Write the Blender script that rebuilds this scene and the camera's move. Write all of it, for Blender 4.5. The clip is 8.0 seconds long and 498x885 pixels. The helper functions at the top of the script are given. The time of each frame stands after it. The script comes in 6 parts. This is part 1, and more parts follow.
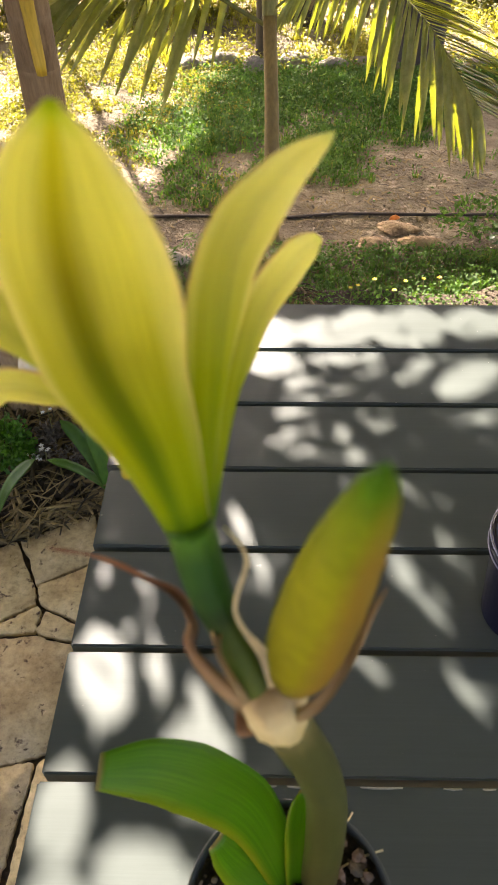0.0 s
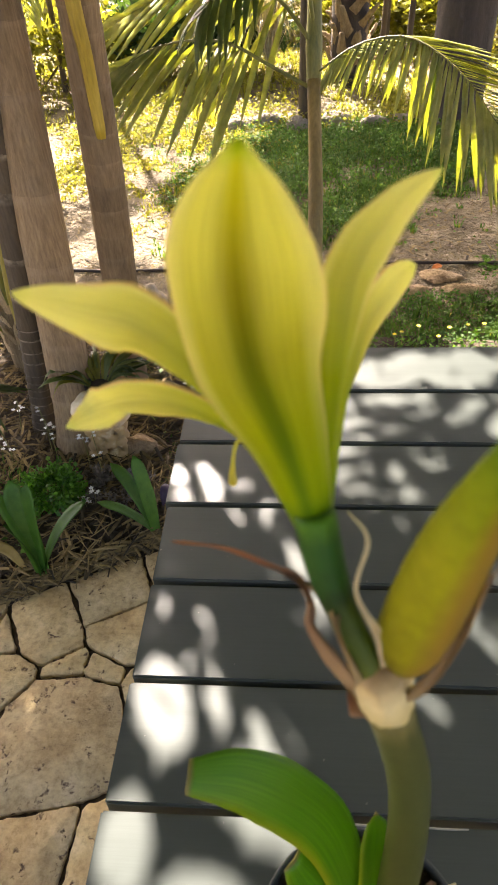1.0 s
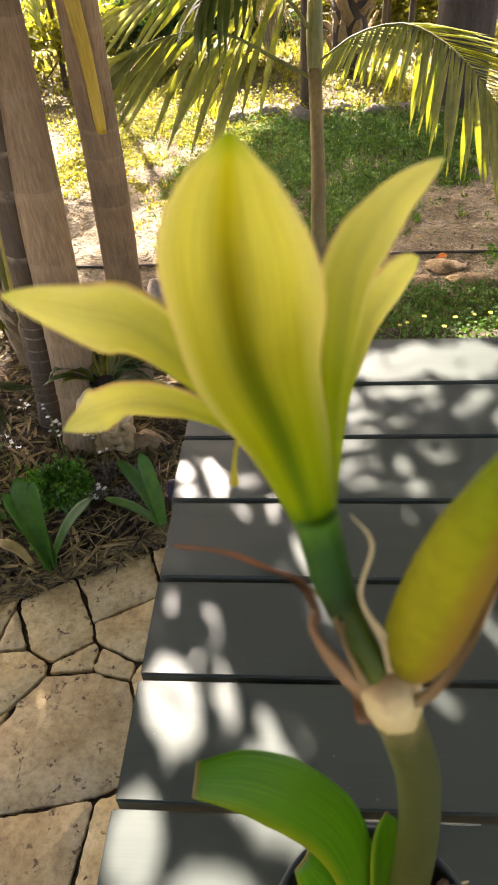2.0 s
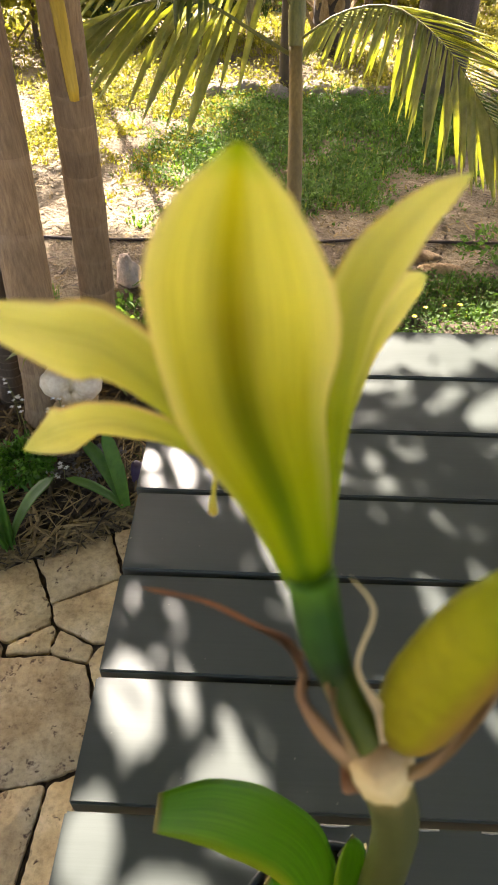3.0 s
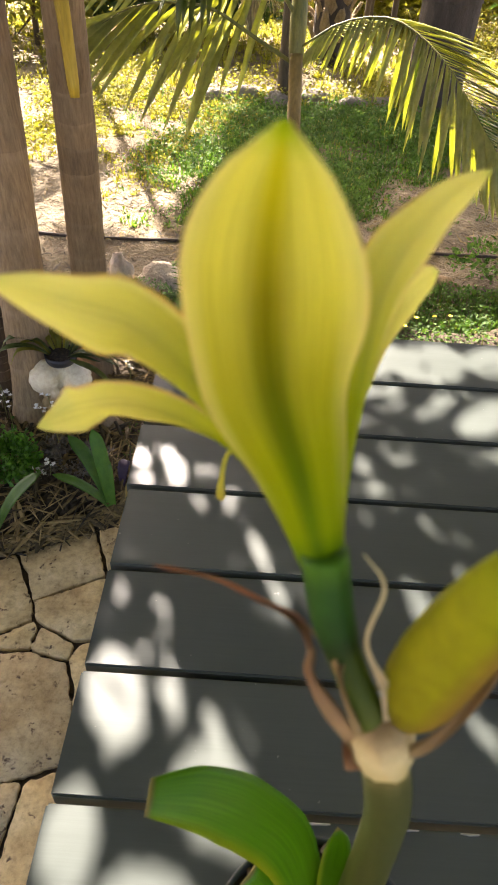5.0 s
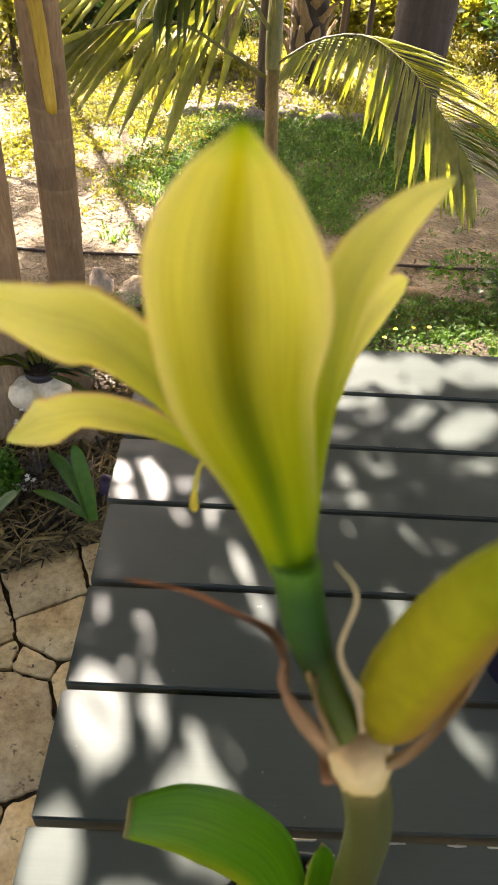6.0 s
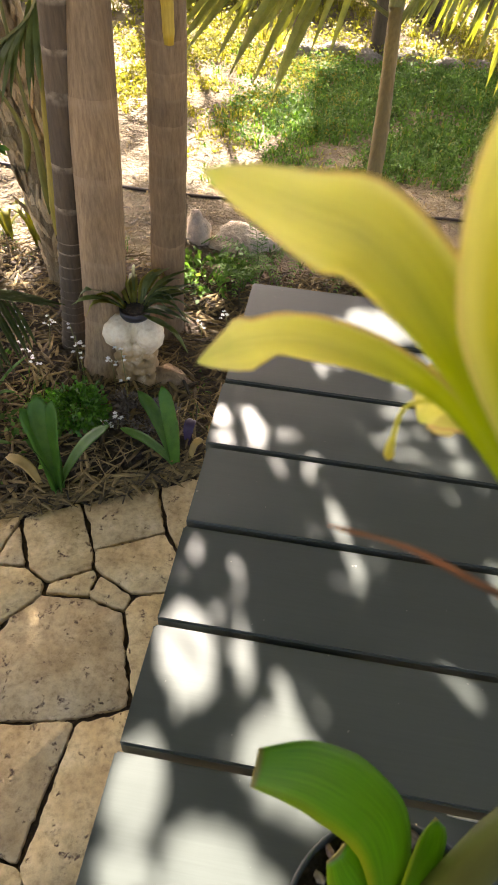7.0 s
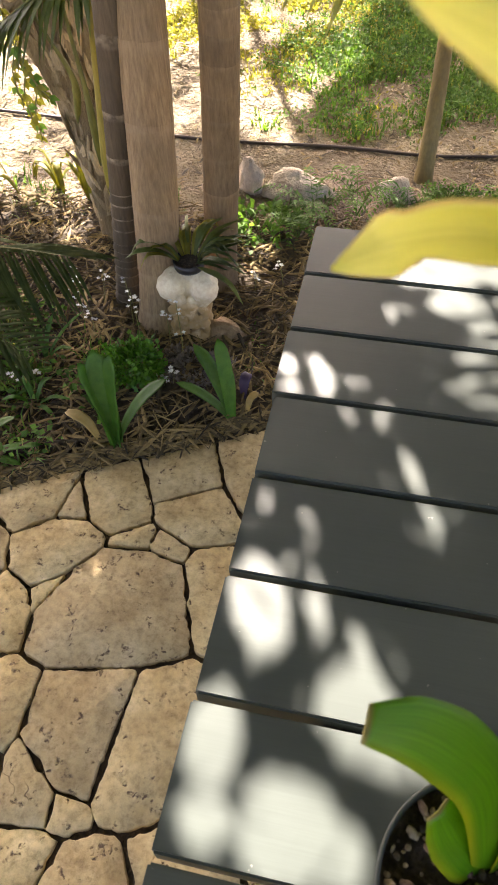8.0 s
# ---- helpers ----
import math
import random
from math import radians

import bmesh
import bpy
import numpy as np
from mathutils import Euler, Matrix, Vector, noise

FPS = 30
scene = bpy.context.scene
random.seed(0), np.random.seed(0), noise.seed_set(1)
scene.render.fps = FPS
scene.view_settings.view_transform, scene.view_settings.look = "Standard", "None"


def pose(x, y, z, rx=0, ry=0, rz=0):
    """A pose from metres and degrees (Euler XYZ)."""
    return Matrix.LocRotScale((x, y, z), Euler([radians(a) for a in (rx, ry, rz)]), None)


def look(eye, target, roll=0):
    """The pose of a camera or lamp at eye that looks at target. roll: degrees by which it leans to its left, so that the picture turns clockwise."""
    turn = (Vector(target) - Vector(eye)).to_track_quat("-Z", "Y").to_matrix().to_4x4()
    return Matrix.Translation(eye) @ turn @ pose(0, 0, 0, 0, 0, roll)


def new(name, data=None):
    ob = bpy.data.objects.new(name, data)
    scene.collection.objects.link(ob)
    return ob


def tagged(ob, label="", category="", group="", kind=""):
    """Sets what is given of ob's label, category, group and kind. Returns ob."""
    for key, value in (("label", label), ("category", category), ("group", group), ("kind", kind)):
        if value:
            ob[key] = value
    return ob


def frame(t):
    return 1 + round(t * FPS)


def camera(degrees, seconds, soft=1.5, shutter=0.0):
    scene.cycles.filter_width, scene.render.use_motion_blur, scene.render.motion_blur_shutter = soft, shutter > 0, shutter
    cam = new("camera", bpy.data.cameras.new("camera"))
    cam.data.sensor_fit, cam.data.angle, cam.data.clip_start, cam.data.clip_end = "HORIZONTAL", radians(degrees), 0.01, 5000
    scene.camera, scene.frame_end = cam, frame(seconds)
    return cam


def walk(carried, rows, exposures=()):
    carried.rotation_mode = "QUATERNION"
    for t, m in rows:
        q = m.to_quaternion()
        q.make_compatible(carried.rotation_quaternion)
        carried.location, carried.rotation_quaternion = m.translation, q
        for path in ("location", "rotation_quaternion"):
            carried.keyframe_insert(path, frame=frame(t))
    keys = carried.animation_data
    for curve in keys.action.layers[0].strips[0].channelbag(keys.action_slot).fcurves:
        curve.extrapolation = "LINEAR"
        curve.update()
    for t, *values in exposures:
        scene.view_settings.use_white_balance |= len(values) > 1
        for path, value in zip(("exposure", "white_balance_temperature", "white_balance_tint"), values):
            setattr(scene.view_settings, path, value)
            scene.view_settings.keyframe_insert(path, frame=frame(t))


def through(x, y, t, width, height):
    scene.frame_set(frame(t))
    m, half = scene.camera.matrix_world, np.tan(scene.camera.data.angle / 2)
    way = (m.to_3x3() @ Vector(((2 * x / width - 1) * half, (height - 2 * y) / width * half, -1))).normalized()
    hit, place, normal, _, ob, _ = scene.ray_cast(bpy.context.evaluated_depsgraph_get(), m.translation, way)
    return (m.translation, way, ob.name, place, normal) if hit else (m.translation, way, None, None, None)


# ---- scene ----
cam = camera(40.5, 8.0, soft=1.5)
# the lens is focused past the flower, on the table
cam.data.dof.use_dof, cam.data.dof.focus_distance, cam.data.dof.aperture_fstop = True, 0.9, 34.0
PATH = [
    (0, (0.1550, -0.7664, 1.3469), (0.1480, -0.4157, 0.9906), -0.36),
    (0.2, (0.1516, -0.7718, 1.3498), (0.1378, -0.4138, 1.0010), -1.84),
    (0.5, (0.1477, -0.7790, 1.3569), (0.1263, -0.4094, 1.0209), -2.91),
    (1, (0.1392, -0.7856, 1.3507), (0.1025, -0.4117, 1.0208), -3.21),
    (1.5, (0.1394, -0.7851, 1.3479), (0.1006, -0.4155, 1.0134), -4.08),
    (1.7, (0.1427, -0.7836, 1.3494), (0.1019, -0.4130, 1.0162), -4.88),
    (2.8, (0.1301, -0.7666, 1.3487), (0.0987, -0.4019, 1.0082), -1.52),
    (3, (0.1345, -0.7612, 1.3470), (0.1190, -0.3997, 1.0019), 0.10),
    (3.5, (0.1395, -0.7614, 1.3491), (0.1308, -0.3981, 1.0057), 1.50),
    (4, (0.1313, -0.7674, 1.3472), (0.1164, -0.4018, 1.0065), 2.12),
    (4.2, (0.1340, -0.7663, 1.3455), (0.1237, -0.4009, 1.0044), 2.48),
    (5.3, (0.1277, -0.7685, 1.3461), (0.1270, -0.4042, 1.0037), 3.77),
    (5.5, (0.1284, -0.7695, 1.3466), (0.1335, -0.4025, 1.0070), 4.41),
    (6, (0.1314, -0.7664, 1.3443), (0.1382, -0.3951, 1.0095), 3.58),
    (6.5, (0.1307, -0.7678, 1.3336), (0.1307, -0.4022, 0.9926), 3.66),
    (6.8, (0.1136, -0.7675, 1.3356), (0.0983, -0.4099, 0.9865), 4.95),
    (6.9, (0.1031, -0.7635, 1.3312), (0.0775, -0.4146, 0.9740), 5.11),
    (7, (0.1020, -0.7596, 1.3287), (0.0581, -0.4163, 0.9678), 3.05),
    (7.2, (0.1129, -0.7591, 1.3334), (0.0288, -0.4185, 0.9772), -1.38),
    (7.5, (0.1083, -0.7624, 1.3223), (-0.0009, -0.4429, 0.9536), -4.54),
    (7.7, (0.0999, -0.7601, 1.3254), (0.0086, -0.4310, 0.9602), -2.15),
    (8, (0.0840, -0.7549, 1.3105), (0.0084, -0.4423, 0.9277), -2.06),
]
walk(cam, [(t, look(eye, target, roll)) for t, eye, target, roll in PATH], [(0.0, 3.03, 7750, 15), (6.5, 3.03, 7750, 15), (7.4, 3.2, 7750, 15), (8.0, 3.2, 7750, 15)])

# ---- light: late sun ahead and to the left, clear sky, unseen leaf layer overhead ----
SUN_HEIGHT, SUN_TURN = radians(38), radians(-20)
SUN = Vector((math.sin(SUN_TURN) * math.cos(SUN_HEIGHT), math.cos(SUN_TURN) * math.cos(SUN_HEIGHT), math.sin(SUN_HEIGHT)))
world = bpy.data.worlds.new("sky")
scene.world = world
world.use_nodes = True
sky = world.node_tree.nodes.new("ShaderNodeTexSky")
sky.sky_type, sky.sun_disc, sky.sun_elevation, sky.sun_rotation = "NISHITA", False, SUN_HEIGHT, SUN_TURN
sky.air_density, sky.dust_density, sky.ozone_density = 0.22, 2.5, 0.0
world.node_tree.nodes["Background"].inputs["Strength"].default_value = 0.145
world.node_tree.links.new(sky.outputs["Color"], world.node_tree.nodes["Background"].inputs["Color"])
sun = new("sun", bpy.data.lights.new("sun", "SUN"))
sun.data.energy, sun.data.angle, sun.data.color = 5.0, radians(0.53), (1.0, 0.96, 0.975)
sun.matrix_world = look(SUN * 20, (0, 0, 0))

TOP = 0.834          # height of the table top
V = Vector


# ---- materials ----
def material(name):
    m = bpy.data.materials.new(name)
    m.use_nodes = True
    n = m.node_tree.nodes
    return m, n, m.node_tree.links, n["Principled BSDF"]


def coords(n, l, scale=(1, 1, 1), uv=False):
    mp = n.new("ShaderNodeMapping")
    source = n.new("ShaderNodeTexCoord").outputs["UV"] if uv else n.new("ShaderNodeNewGeometry").outputs["Position"]
    l.new(source, mp.inputs["Vector"])
    mp.inputs["Scale"].default_value = scale
    return mp.outputs["Vector"]


def noisy(n, l, vec, scale, detail=6.0, rough=0.6, dist=0.0):
    t = n.new("ShaderNodeTexNoise")
    t.inputs["Scale"].default_value, t.inputs["Detail"].default_value = scale, detail
    t.inputs["Roughness"].default_value, t.inputs["Distortion"].default_value = rough, dist
    l.new(vec, t.inputs["Vector"])
    return t.outputs["Fac"]


def ramp(n, l, fac, stops):
    r = n.new("ShaderNodeValToRGB")
    e = r.color_ramp.elements
    while len(e) < len(stops):
        e.new(0.5)
    for el, (p, c) in zip(e, stops):
        el.position, el.color = p, (*c, 1) if len(c) == 3 else c
    l.new(fac, r.inputs["Fac"])
    return r.outputs["Color"]


def blend(n, l, fac, a, b, kind="MIX"):
    m = n.new("ShaderNodeMix")
    m.data_type, m.blend_type = "RGBA", kind
    for value, i in ((fac, 0), (a, 6), (b, 7)):
        if isinstance(value, (int, float)):
            m.inputs[i].default_value = value
        elif isinstance(value, tuple):
            m.inputs[i].default_value = (*value, 1)
        else:
            l.new(value, m.inputs[i])
    return m.outputs[2]


def bumped(n, l, bsdf, height, strength, distance):
    b = n.new("ShaderNodeBump")
    b.inputs["Strength"].default_value, b.inputs["Distance"].default_value = strength, distance
    l.new(height, b.inputs["Height"])
    l.new(b.outputs["Normal"], bsdf.inputs["Normal"])


def per_object(n):
    return n.new("ShaderNodeObjectInfo").outputs["Random"]


def per_island(n):
    return n.new("ShaderNodeNewGeometry").outputs["Random Per Island"]


def rough_surface(name, stops, scale, fine=80.0, roughness=0.85, bump=0.5, depth=0.004, stretch=(1, 1, 1), vary=None, spread=0.35):
    """Two scales of noise over a colour range, with relief; vary: 'object' or 'island' shifts each piece's brightness."""
    m, n, l, p = material(name)
    vec = coords(n, l, stretch)
    big, small = noisy(n, l, vec, scale), noisy(n, l, vec, fine, 4.0)
    col = ramp(n, l, big, stops)
    grain = ramp(n, l, small, [(0.25, (0.72, 0.72, 0.72)), (0.75, (1.18, 1.18, 1.18))])
    col = blend(n, l, 1.0, col, grain, "MULTIPLY")
    if vary:
        shift = ramp(n, l, per_object(n) if vary == "object" else per_island(n), [(0, (1 - spread,) * 3), (1, (1 + spread,) * 3)])
        col = blend(n, l, 1.0, col, shift, "MULTIPLY")
    l.new(col, p.inputs["Base Color"])
    p.inputs["Roughness"].default_value = roughness
    both = n.new("ShaderNodeMath")
    both.operation = "ADD"
    l.new(big, both.inputs[0]), l.new(small, both.inputs[1])
    bumped(n, l, p, both.outputs[0], bump, depth)
    return m


def leafy(name, dark, light, through=0.35, roughness=0.45, veins=60.0, vary="island", spread=0.4, tint=None):
    """A leaf that lets part of the light through; veins run along the blade (UV)."""
    m, n, l, p = material(name)
    uv = coords(n, l, (1, 1, 1), uv=True)
    vec = coords(n, l)
    rnd = per_island(n) if vary == "island" else per_object(n)
    base = ramp(n, l, noisy(n, l, vec, 25.0, 3.0), [(0.3, dark), (0.7, light)])
    stripe = n.new("ShaderNodeTexWave")
    stripe.bands_direction = "X"
    stripe.inputs["Scale"].default_value, stripe.inputs["Distortion"].default_value = veins / 6.28, 0.6
    l.new(uv, stripe.inputs["Vector"])
    base = blend(n, l, 0.22, base, ramp(n, l, stripe.outputs["Fac"], [(0, (0.55, 0.55, 0.5)), (1, (1.25, 1.25, 1.1))]), "MULTIPLY")
    base = blend(n, l, 1.0, base, ramp(n, l, rnd, [(0, (1 - spread,) * 3), (1, (1 + spread,) * 3)]), "MULTIPLY")
    if tint:
        base = blend(n, l, ramp(n, l, rnd, [(0.86, (0, 0, 0)), (0.97, (1, 1, 1))]), base, tint)
    l.new(base, p.inputs["Base Color"])
    p.inputs["Roughness"].default_value = roughness
    trans, mix = n.new("ShaderNodeBsdfTranslucent"), n.new("ShaderNodeMixShader")
    l.new(blend(n, l, 1.0, base, (1.5, 1.45, 0.9), "MULTIPLY"), trans.inputs["Color"])
    mix.inputs[0].default_value = through
    l.new(p.outputs[0], mix.inputs[1]), l.new(trans.outputs[0], mix.inputs[2])
    l.new(mix.outputs[0], n["Material Output"].inputs["Surface"])
    bumped(n, l, p, stripe.outputs["Fac"], 0.15, 0.001)
    return m


def painted_wood():
    """Grey-green satin paint over brushed wood."""
    m, n, l, p = material("grey painted wood")
    grain = noisy(n, l, coords(n, l, (3, 160, 160)), 4.0, 6.0, 0.7)
    blot = noisy(n, l, coords(n, l, (2.0, 5.0, 5.0)), 2.0, 5.0)
    col = ramp(n, l, blot, [(0.3, (0.066, 0.079, 0.071)), (0.7, (0.08, 0.096, 0.087))])
    col = blend(n, l, 0.3, col, ramp(n, l, grain, [(0.35, (0.8, 0.8, 0.8)), (0.7, (1.15, 1.15, 1.15))]), "MULTIPLY")
    col = blend(n, l, 1.0, col, ramp(n, l, per_object(n), [(0, (0.92, 0.93, 0.94)), (1, (1.07, 1.06, 1.04))]), "MULTIPLY")
    spots = noisy(n, l, coords(n, l), 140.0, 2.0)
    col = blend(n, l, ramp(n, l, spots, [(0.745, (0, 0, 0)), (0.78, (0.6, 0.6, 0.6))]), col, (0.3, 0.29, 0.26))
    l.new(col, p.inputs["Base Color"])
    l.new(ramp(n, l, blot, [(0.3, (0.33,) * 3), (0.7, (0.42,) * 3)]), p.inputs["Roughness"])
    p.inputs["Specular IOR Level"].default_value = 0.34
    p.inputs["Coat Weight"].default_value, p.inputs["Coat Roughness"].default_value = 0.08, 0.4
    bumped(n, l, p, grain, 0.1, 0.0005)
    return m


def flagstone():
    """Cream limestone with rusty blots and dark pits."""
    m, n, l, p = material("cream limestone")
    vec = coords(n, l)
    blot = noisy(n, l, vec, 9.0, 7.0, 0.62)
    fine = noisy(n, l, vec, 60.0, 6.0, 0.7)
    col = ramp(n, l, blot, [(0.28, (0.31, 0.215, 0.085)), (0.44, (0.5, 0.378, 0.185)), (0.58, (0.59, 0.475, 0.255)), (0.76, (0.72, 0.605, 0.375))])
    col = blend(n, l, 0.9, col, ramp(n, l, fine, [(0.3, (0.58, 0.54, 0.48)), (0.5, (0.98, 0.97, 0.95)), (0.72, (1.25, 1.25, 1.22))]), "MULTIPLY")
    pits_v = n.new("ShaderNodeTexVoronoi")
    pits_v.inputs["Scale"].default_value = 48.0
    l.new(blend(n, l, 0.05, vec, n_color(n, l, vec, 70.0)), pits_v.inputs["Vector"])
    where = noisy(n, l, vec, 24.0, 5.0)
    pit = ramp(n, l, pits_v.outputs["Distance"], [(0.16, (1, 1, 1)), (0.4, (0, 0, 0))])
    pit = blend(n, l, 1.0, pit, ramp(n, l, where, [(0.52, (0, 0, 0)), (0.59, (1, 1, 1))]), "MULTIPLY")
    cracks = n.new("ShaderNodeTexVoronoi")
    cracks.feature = "DISTANCE_TO_EDGE"
    cracks.inputs["Scale"].default_value = 5.0
    l.new(blend(n, l, 0.25, vec, n_color(n, l, vec, 14.0)), cracks.inputs["Vector"])
    crack = ramp(n, l, cracks.outputs["Distance"], [(0.002, (0.8, 0.8, 0.8)), (0.012, (0, 0, 0))])
    crack = blend(n, l, 1.0, crack, ramp(n, l, noisy(n, l, vec, 6.0, 2.0), [(0.64, (0, 0, 0)), (0.7, (1, 1, 1))]), "MULTIPLY")
    mark = blend(n, l, 1.0, pit, crack, "LIGHTEN")
    col = blend(n, l, mark, col, (0.13, 0.08, 0.038))
    col = blend(n, l, 1.0, col, ramp(n, l, per_object(n), [(0, (0.82, 0.8, 0.8)), (1, (1.1, 1.08, 1.0))]), "MULTIPLY")
    l.new(col, p.inputs["Base Color"])
    p.inputs["Roughness"].default_value = 0.8
    h = blend(n, l, mark, blend(n, l, 0.5, fine, blot), (0, 0, 0))
    bumped(n, l, p, h, 0.8, 0.008)
    return m


def n_color(n, l, vec, scale):
    t = n.new("ShaderNodeTexNoise")
    t.inputs["Scale"].default_value = scale
    l.new(vec, t.inputs["Vector"])
    return t.outputs["Color"]


def petal(name, ribbed):
    """Pale yellow tepal: green at the base, a darker midrib stripe, fine long veins, a pink rim or a pale one painted
    as sunlit.
    """
    m, n, l, p = material(name)
    uv = coords(n, l, uv=True)
    sep = n.new("ShaderNodeSeparateXYZ")
    l.new(uv, sep.inputs[0])
    along, across = sep.outputs["Y"], sep.outputs["X"]
    off = n.new("ShaderNodeMath")
    off.operation = "SUBTRACT"
    off.inputs[1].default_value = 0.5
    l.new(across, off.inputs[0])
    side = n.new("ShaderNodeMath")
    side.operation = "ABSOLUTE"
    l.new(off.outputs[0], side.inputs[0])
    body = ramp(n, l, along, [(0.0, (0.05, 0.19, 0.006)), (0.04, (0.15, 0.34, 0.006)), (0.12, (0.38, 0.5, 0.006)), (0.3, (0.44, 0.5, 0.012)), (0.5, (0.54, 0.54, 0.05)), (0.75, (0.72, 0.7, 0.15)), (0.93, (0.8, 0.78, 0.19)), (1.0, (0.5, 0.62, 0.02))])
    soft = noisy(n, l, coords(n, l, (9, 1.2, 1), uv=True), 4.0, 4.0)
    body = blend(n, l, 0.35, body, ramp(n, l, soft, [(0.3, (0.78, 0.76, 0.62)), (0.7, (1.15, 1.15, 1.1))]), "MULTIPLY")
    rib = ramp(n, l, side.outputs[0], [(0.0, (0.97 * ribbed,) * 3), (0.055, (0.85 * ribbed,) * 3), (0.1, (0.4 * ribbed,) * 3), (0.18, (0, 0, 0))])
    body = blend(n, l, rib, body, ramp(n, l, along, [(0, (0.05, 0.18, 0.003)), (0.12, (0.2, 0.33, 0.002)), (0.28, (0.15, 0.25, 0.001)), (0.5, (0.19, 0.225, 0.001)), (0.68, (0.32, 0.3, 0.001)), (0.85, (0.56, 0.53, 0.004)), (0.95, (0.66, 0.64, 0.01)), (1, (0.36, 0.56, 0.01))]))
    pale = blend(n, l, 1.0, ramp(n, l, side.outputs[0], [(0.33, (0, 0, 0)), (0.47, (0.75, 0.75, 0.75))]), ramp(n, l, along, [(0.12, (0, 0, 0)), (0.5, (1, 1, 1))]), "MULTIPLY")
    body = blend(n, l, pale, body, (0.85, 0.82, 0.38))
    if ribbed < 1:
        body = blend(n, l, ramp(n, l, along, [(0.3, (0, 0, 0)), (0.8, (0.5, 0.5, 0.5))]), body, (0.85, 0.84, 0.5))
    veins = noisy(n, l, coords(n, l, (34, 1.1, 1), uv=True), 1.6, 5.0, 0.65, 0.4)
    body = blend(n, l, 0.55, body, ramp(n, l, veins, [(0.3, (0.6, 0.62, 0.35)), (0.5, (1, 1, 1)), (0.72, (1.2, 1.2, 1.35))]), "MULTIPLY")
    # the main tepal's pale rim stands in for sunlit hairs; inner rims are pink
    rim = ramp(n, l, side.outputs[0], [(0.47, (0, 0, 0)), (0.493, (0.45, 0.45, 0.45))])
    body = blend(n, l, rim, body, (0.84, 0.62, 0.42) if ribbed == 1.0 else (0.6, 0.25, 0.2))
    l.new(body, p.inputs["Base Color"])
    p.inputs["Roughness"].default_value = 0.5
    p.inputs["Specular IOR Level"].default_value = 0.2
    trans, mix = n.new("ShaderNodeBsdfTranslucent"), n.new("ShaderNodeMixShader")
    l.new(blend(n, l, 1.0, body, (1.14, 1.15, 0.7), "MULTIPLY"), trans.inputs["Color"])
    mix.inputs[0].default_value = 0.58
    l.new(p.outputs[0], mix.inputs[1]), l.new(trans.outputs[0], mix.inputs[2])
    l.new(mix.outputs[0], n["Material Output"].inputs["Surface"])
    bumped(n, l, p, veins, 0.25, 0.0008)
    return m


def graded(name, stops, roughness=0.45, through=0.0, fine=220.0, side=None):
    """Colour that changes along a stalk, bract or bud (UV), with fine fibres; side: place round it, half width and
    colour of a cheek.
    """
    m, n, l, p = material(name)
    sep = n.new("ShaderNodeSeparateXYZ")
    l.new(coords(n, l, uv=True), sep.inputs[0])
    wob = noisy(n, l, coords(n, l, (14, 2, 1), uv=True), 3.0, 5.0)
    addn = n.new("ShaderNodeMath")
    addn.operation, addn.inputs[2].default_value = "MULTIPLY_ADD", -0.06
    addn.inputs[1].default_value = 0.12
    l.new(wob, addn.inputs[0])
    total = n.new("ShaderNodeMath")
    l.new(sep.outputs["Y"], total.inputs[0]), l.new(addn.outputs[0], total.inputs[1])
    col = ramp(n, l, total.outputs[0], stops)
    col = blend(n, l, 0.5, col, ramp(n, l, noisy(n, l, coords(n, l), fine, 4.0), [(0.3, (0.7, 0.7, 0.68)), (0.7, (1.25, 1.25, 1.2))]), "MULTIPLY")
    if side:
        off, far = n.new("ShaderNodeMath"), n.new("ShaderNodeMath")
        off.operation, far.operation = "SUBTRACT", "ABSOLUTE"
        off.inputs[1].default_value = side[0]
        l.new(sep.outputs["X"], off.inputs[0]), l.new(off.outputs[0], far.inputs[0])
        cheek = ramp(n, l, far.outputs[0], [(side[1] * 0.6, (0.95, 0.95, 0.95)), (side[1], (0, 0, 0))])
        cheek = blend(n, l, 1.0, cheek, ramp(n, l, sep.outputs["Y"], [(0.6, (1, 1, 1)), (0.9, (0.1, 0.1, 0.1))]), "MULTIPLY")
        col = blend(n, l, cheek, col, side[2])
    l.new(col, p.inputs["Base Color"])
    p.inputs["Roughness"].default_value = roughness
    p.inputs["Specular IOR Level"].default_value = 0.25
    bumped(n, l, p, wob, 0.2, 0.001)
    if through:
        trans, mix = n.new("ShaderNodeBsdfTranslucent"), n.new("ShaderNodeMixShader")
        l.new(col, trans.inputs["Color"])
        mix.inputs[0].default_value = through
        l.new(p.outputs[0], mix.inputs[1]), l.new(trans.outputs[0], mix.inputs[2])
        l.new(mix.outputs[0], n["Material Output"].inputs["Surface"])
    return m


def plain(name, colour, roughness=0.4, metal=0.0, scale=40.0):
    m, n, l, p = material(name)
    f = noisy(n, l, coords(n, l), scale, 5.0)
    l.new(ramp(n, l, f, [(0.3, tuple(c * 0.8 for c in colour)), (0.7, tuple(c * 1.15 for c in colour))]), p.inputs["Base Color"])
    p.inputs["Roughness"].default_value, p.inputs["Metallic"].default_value = roughness, metal
    bumped(n, l, p, f, 0.1, 0.001)
    return m


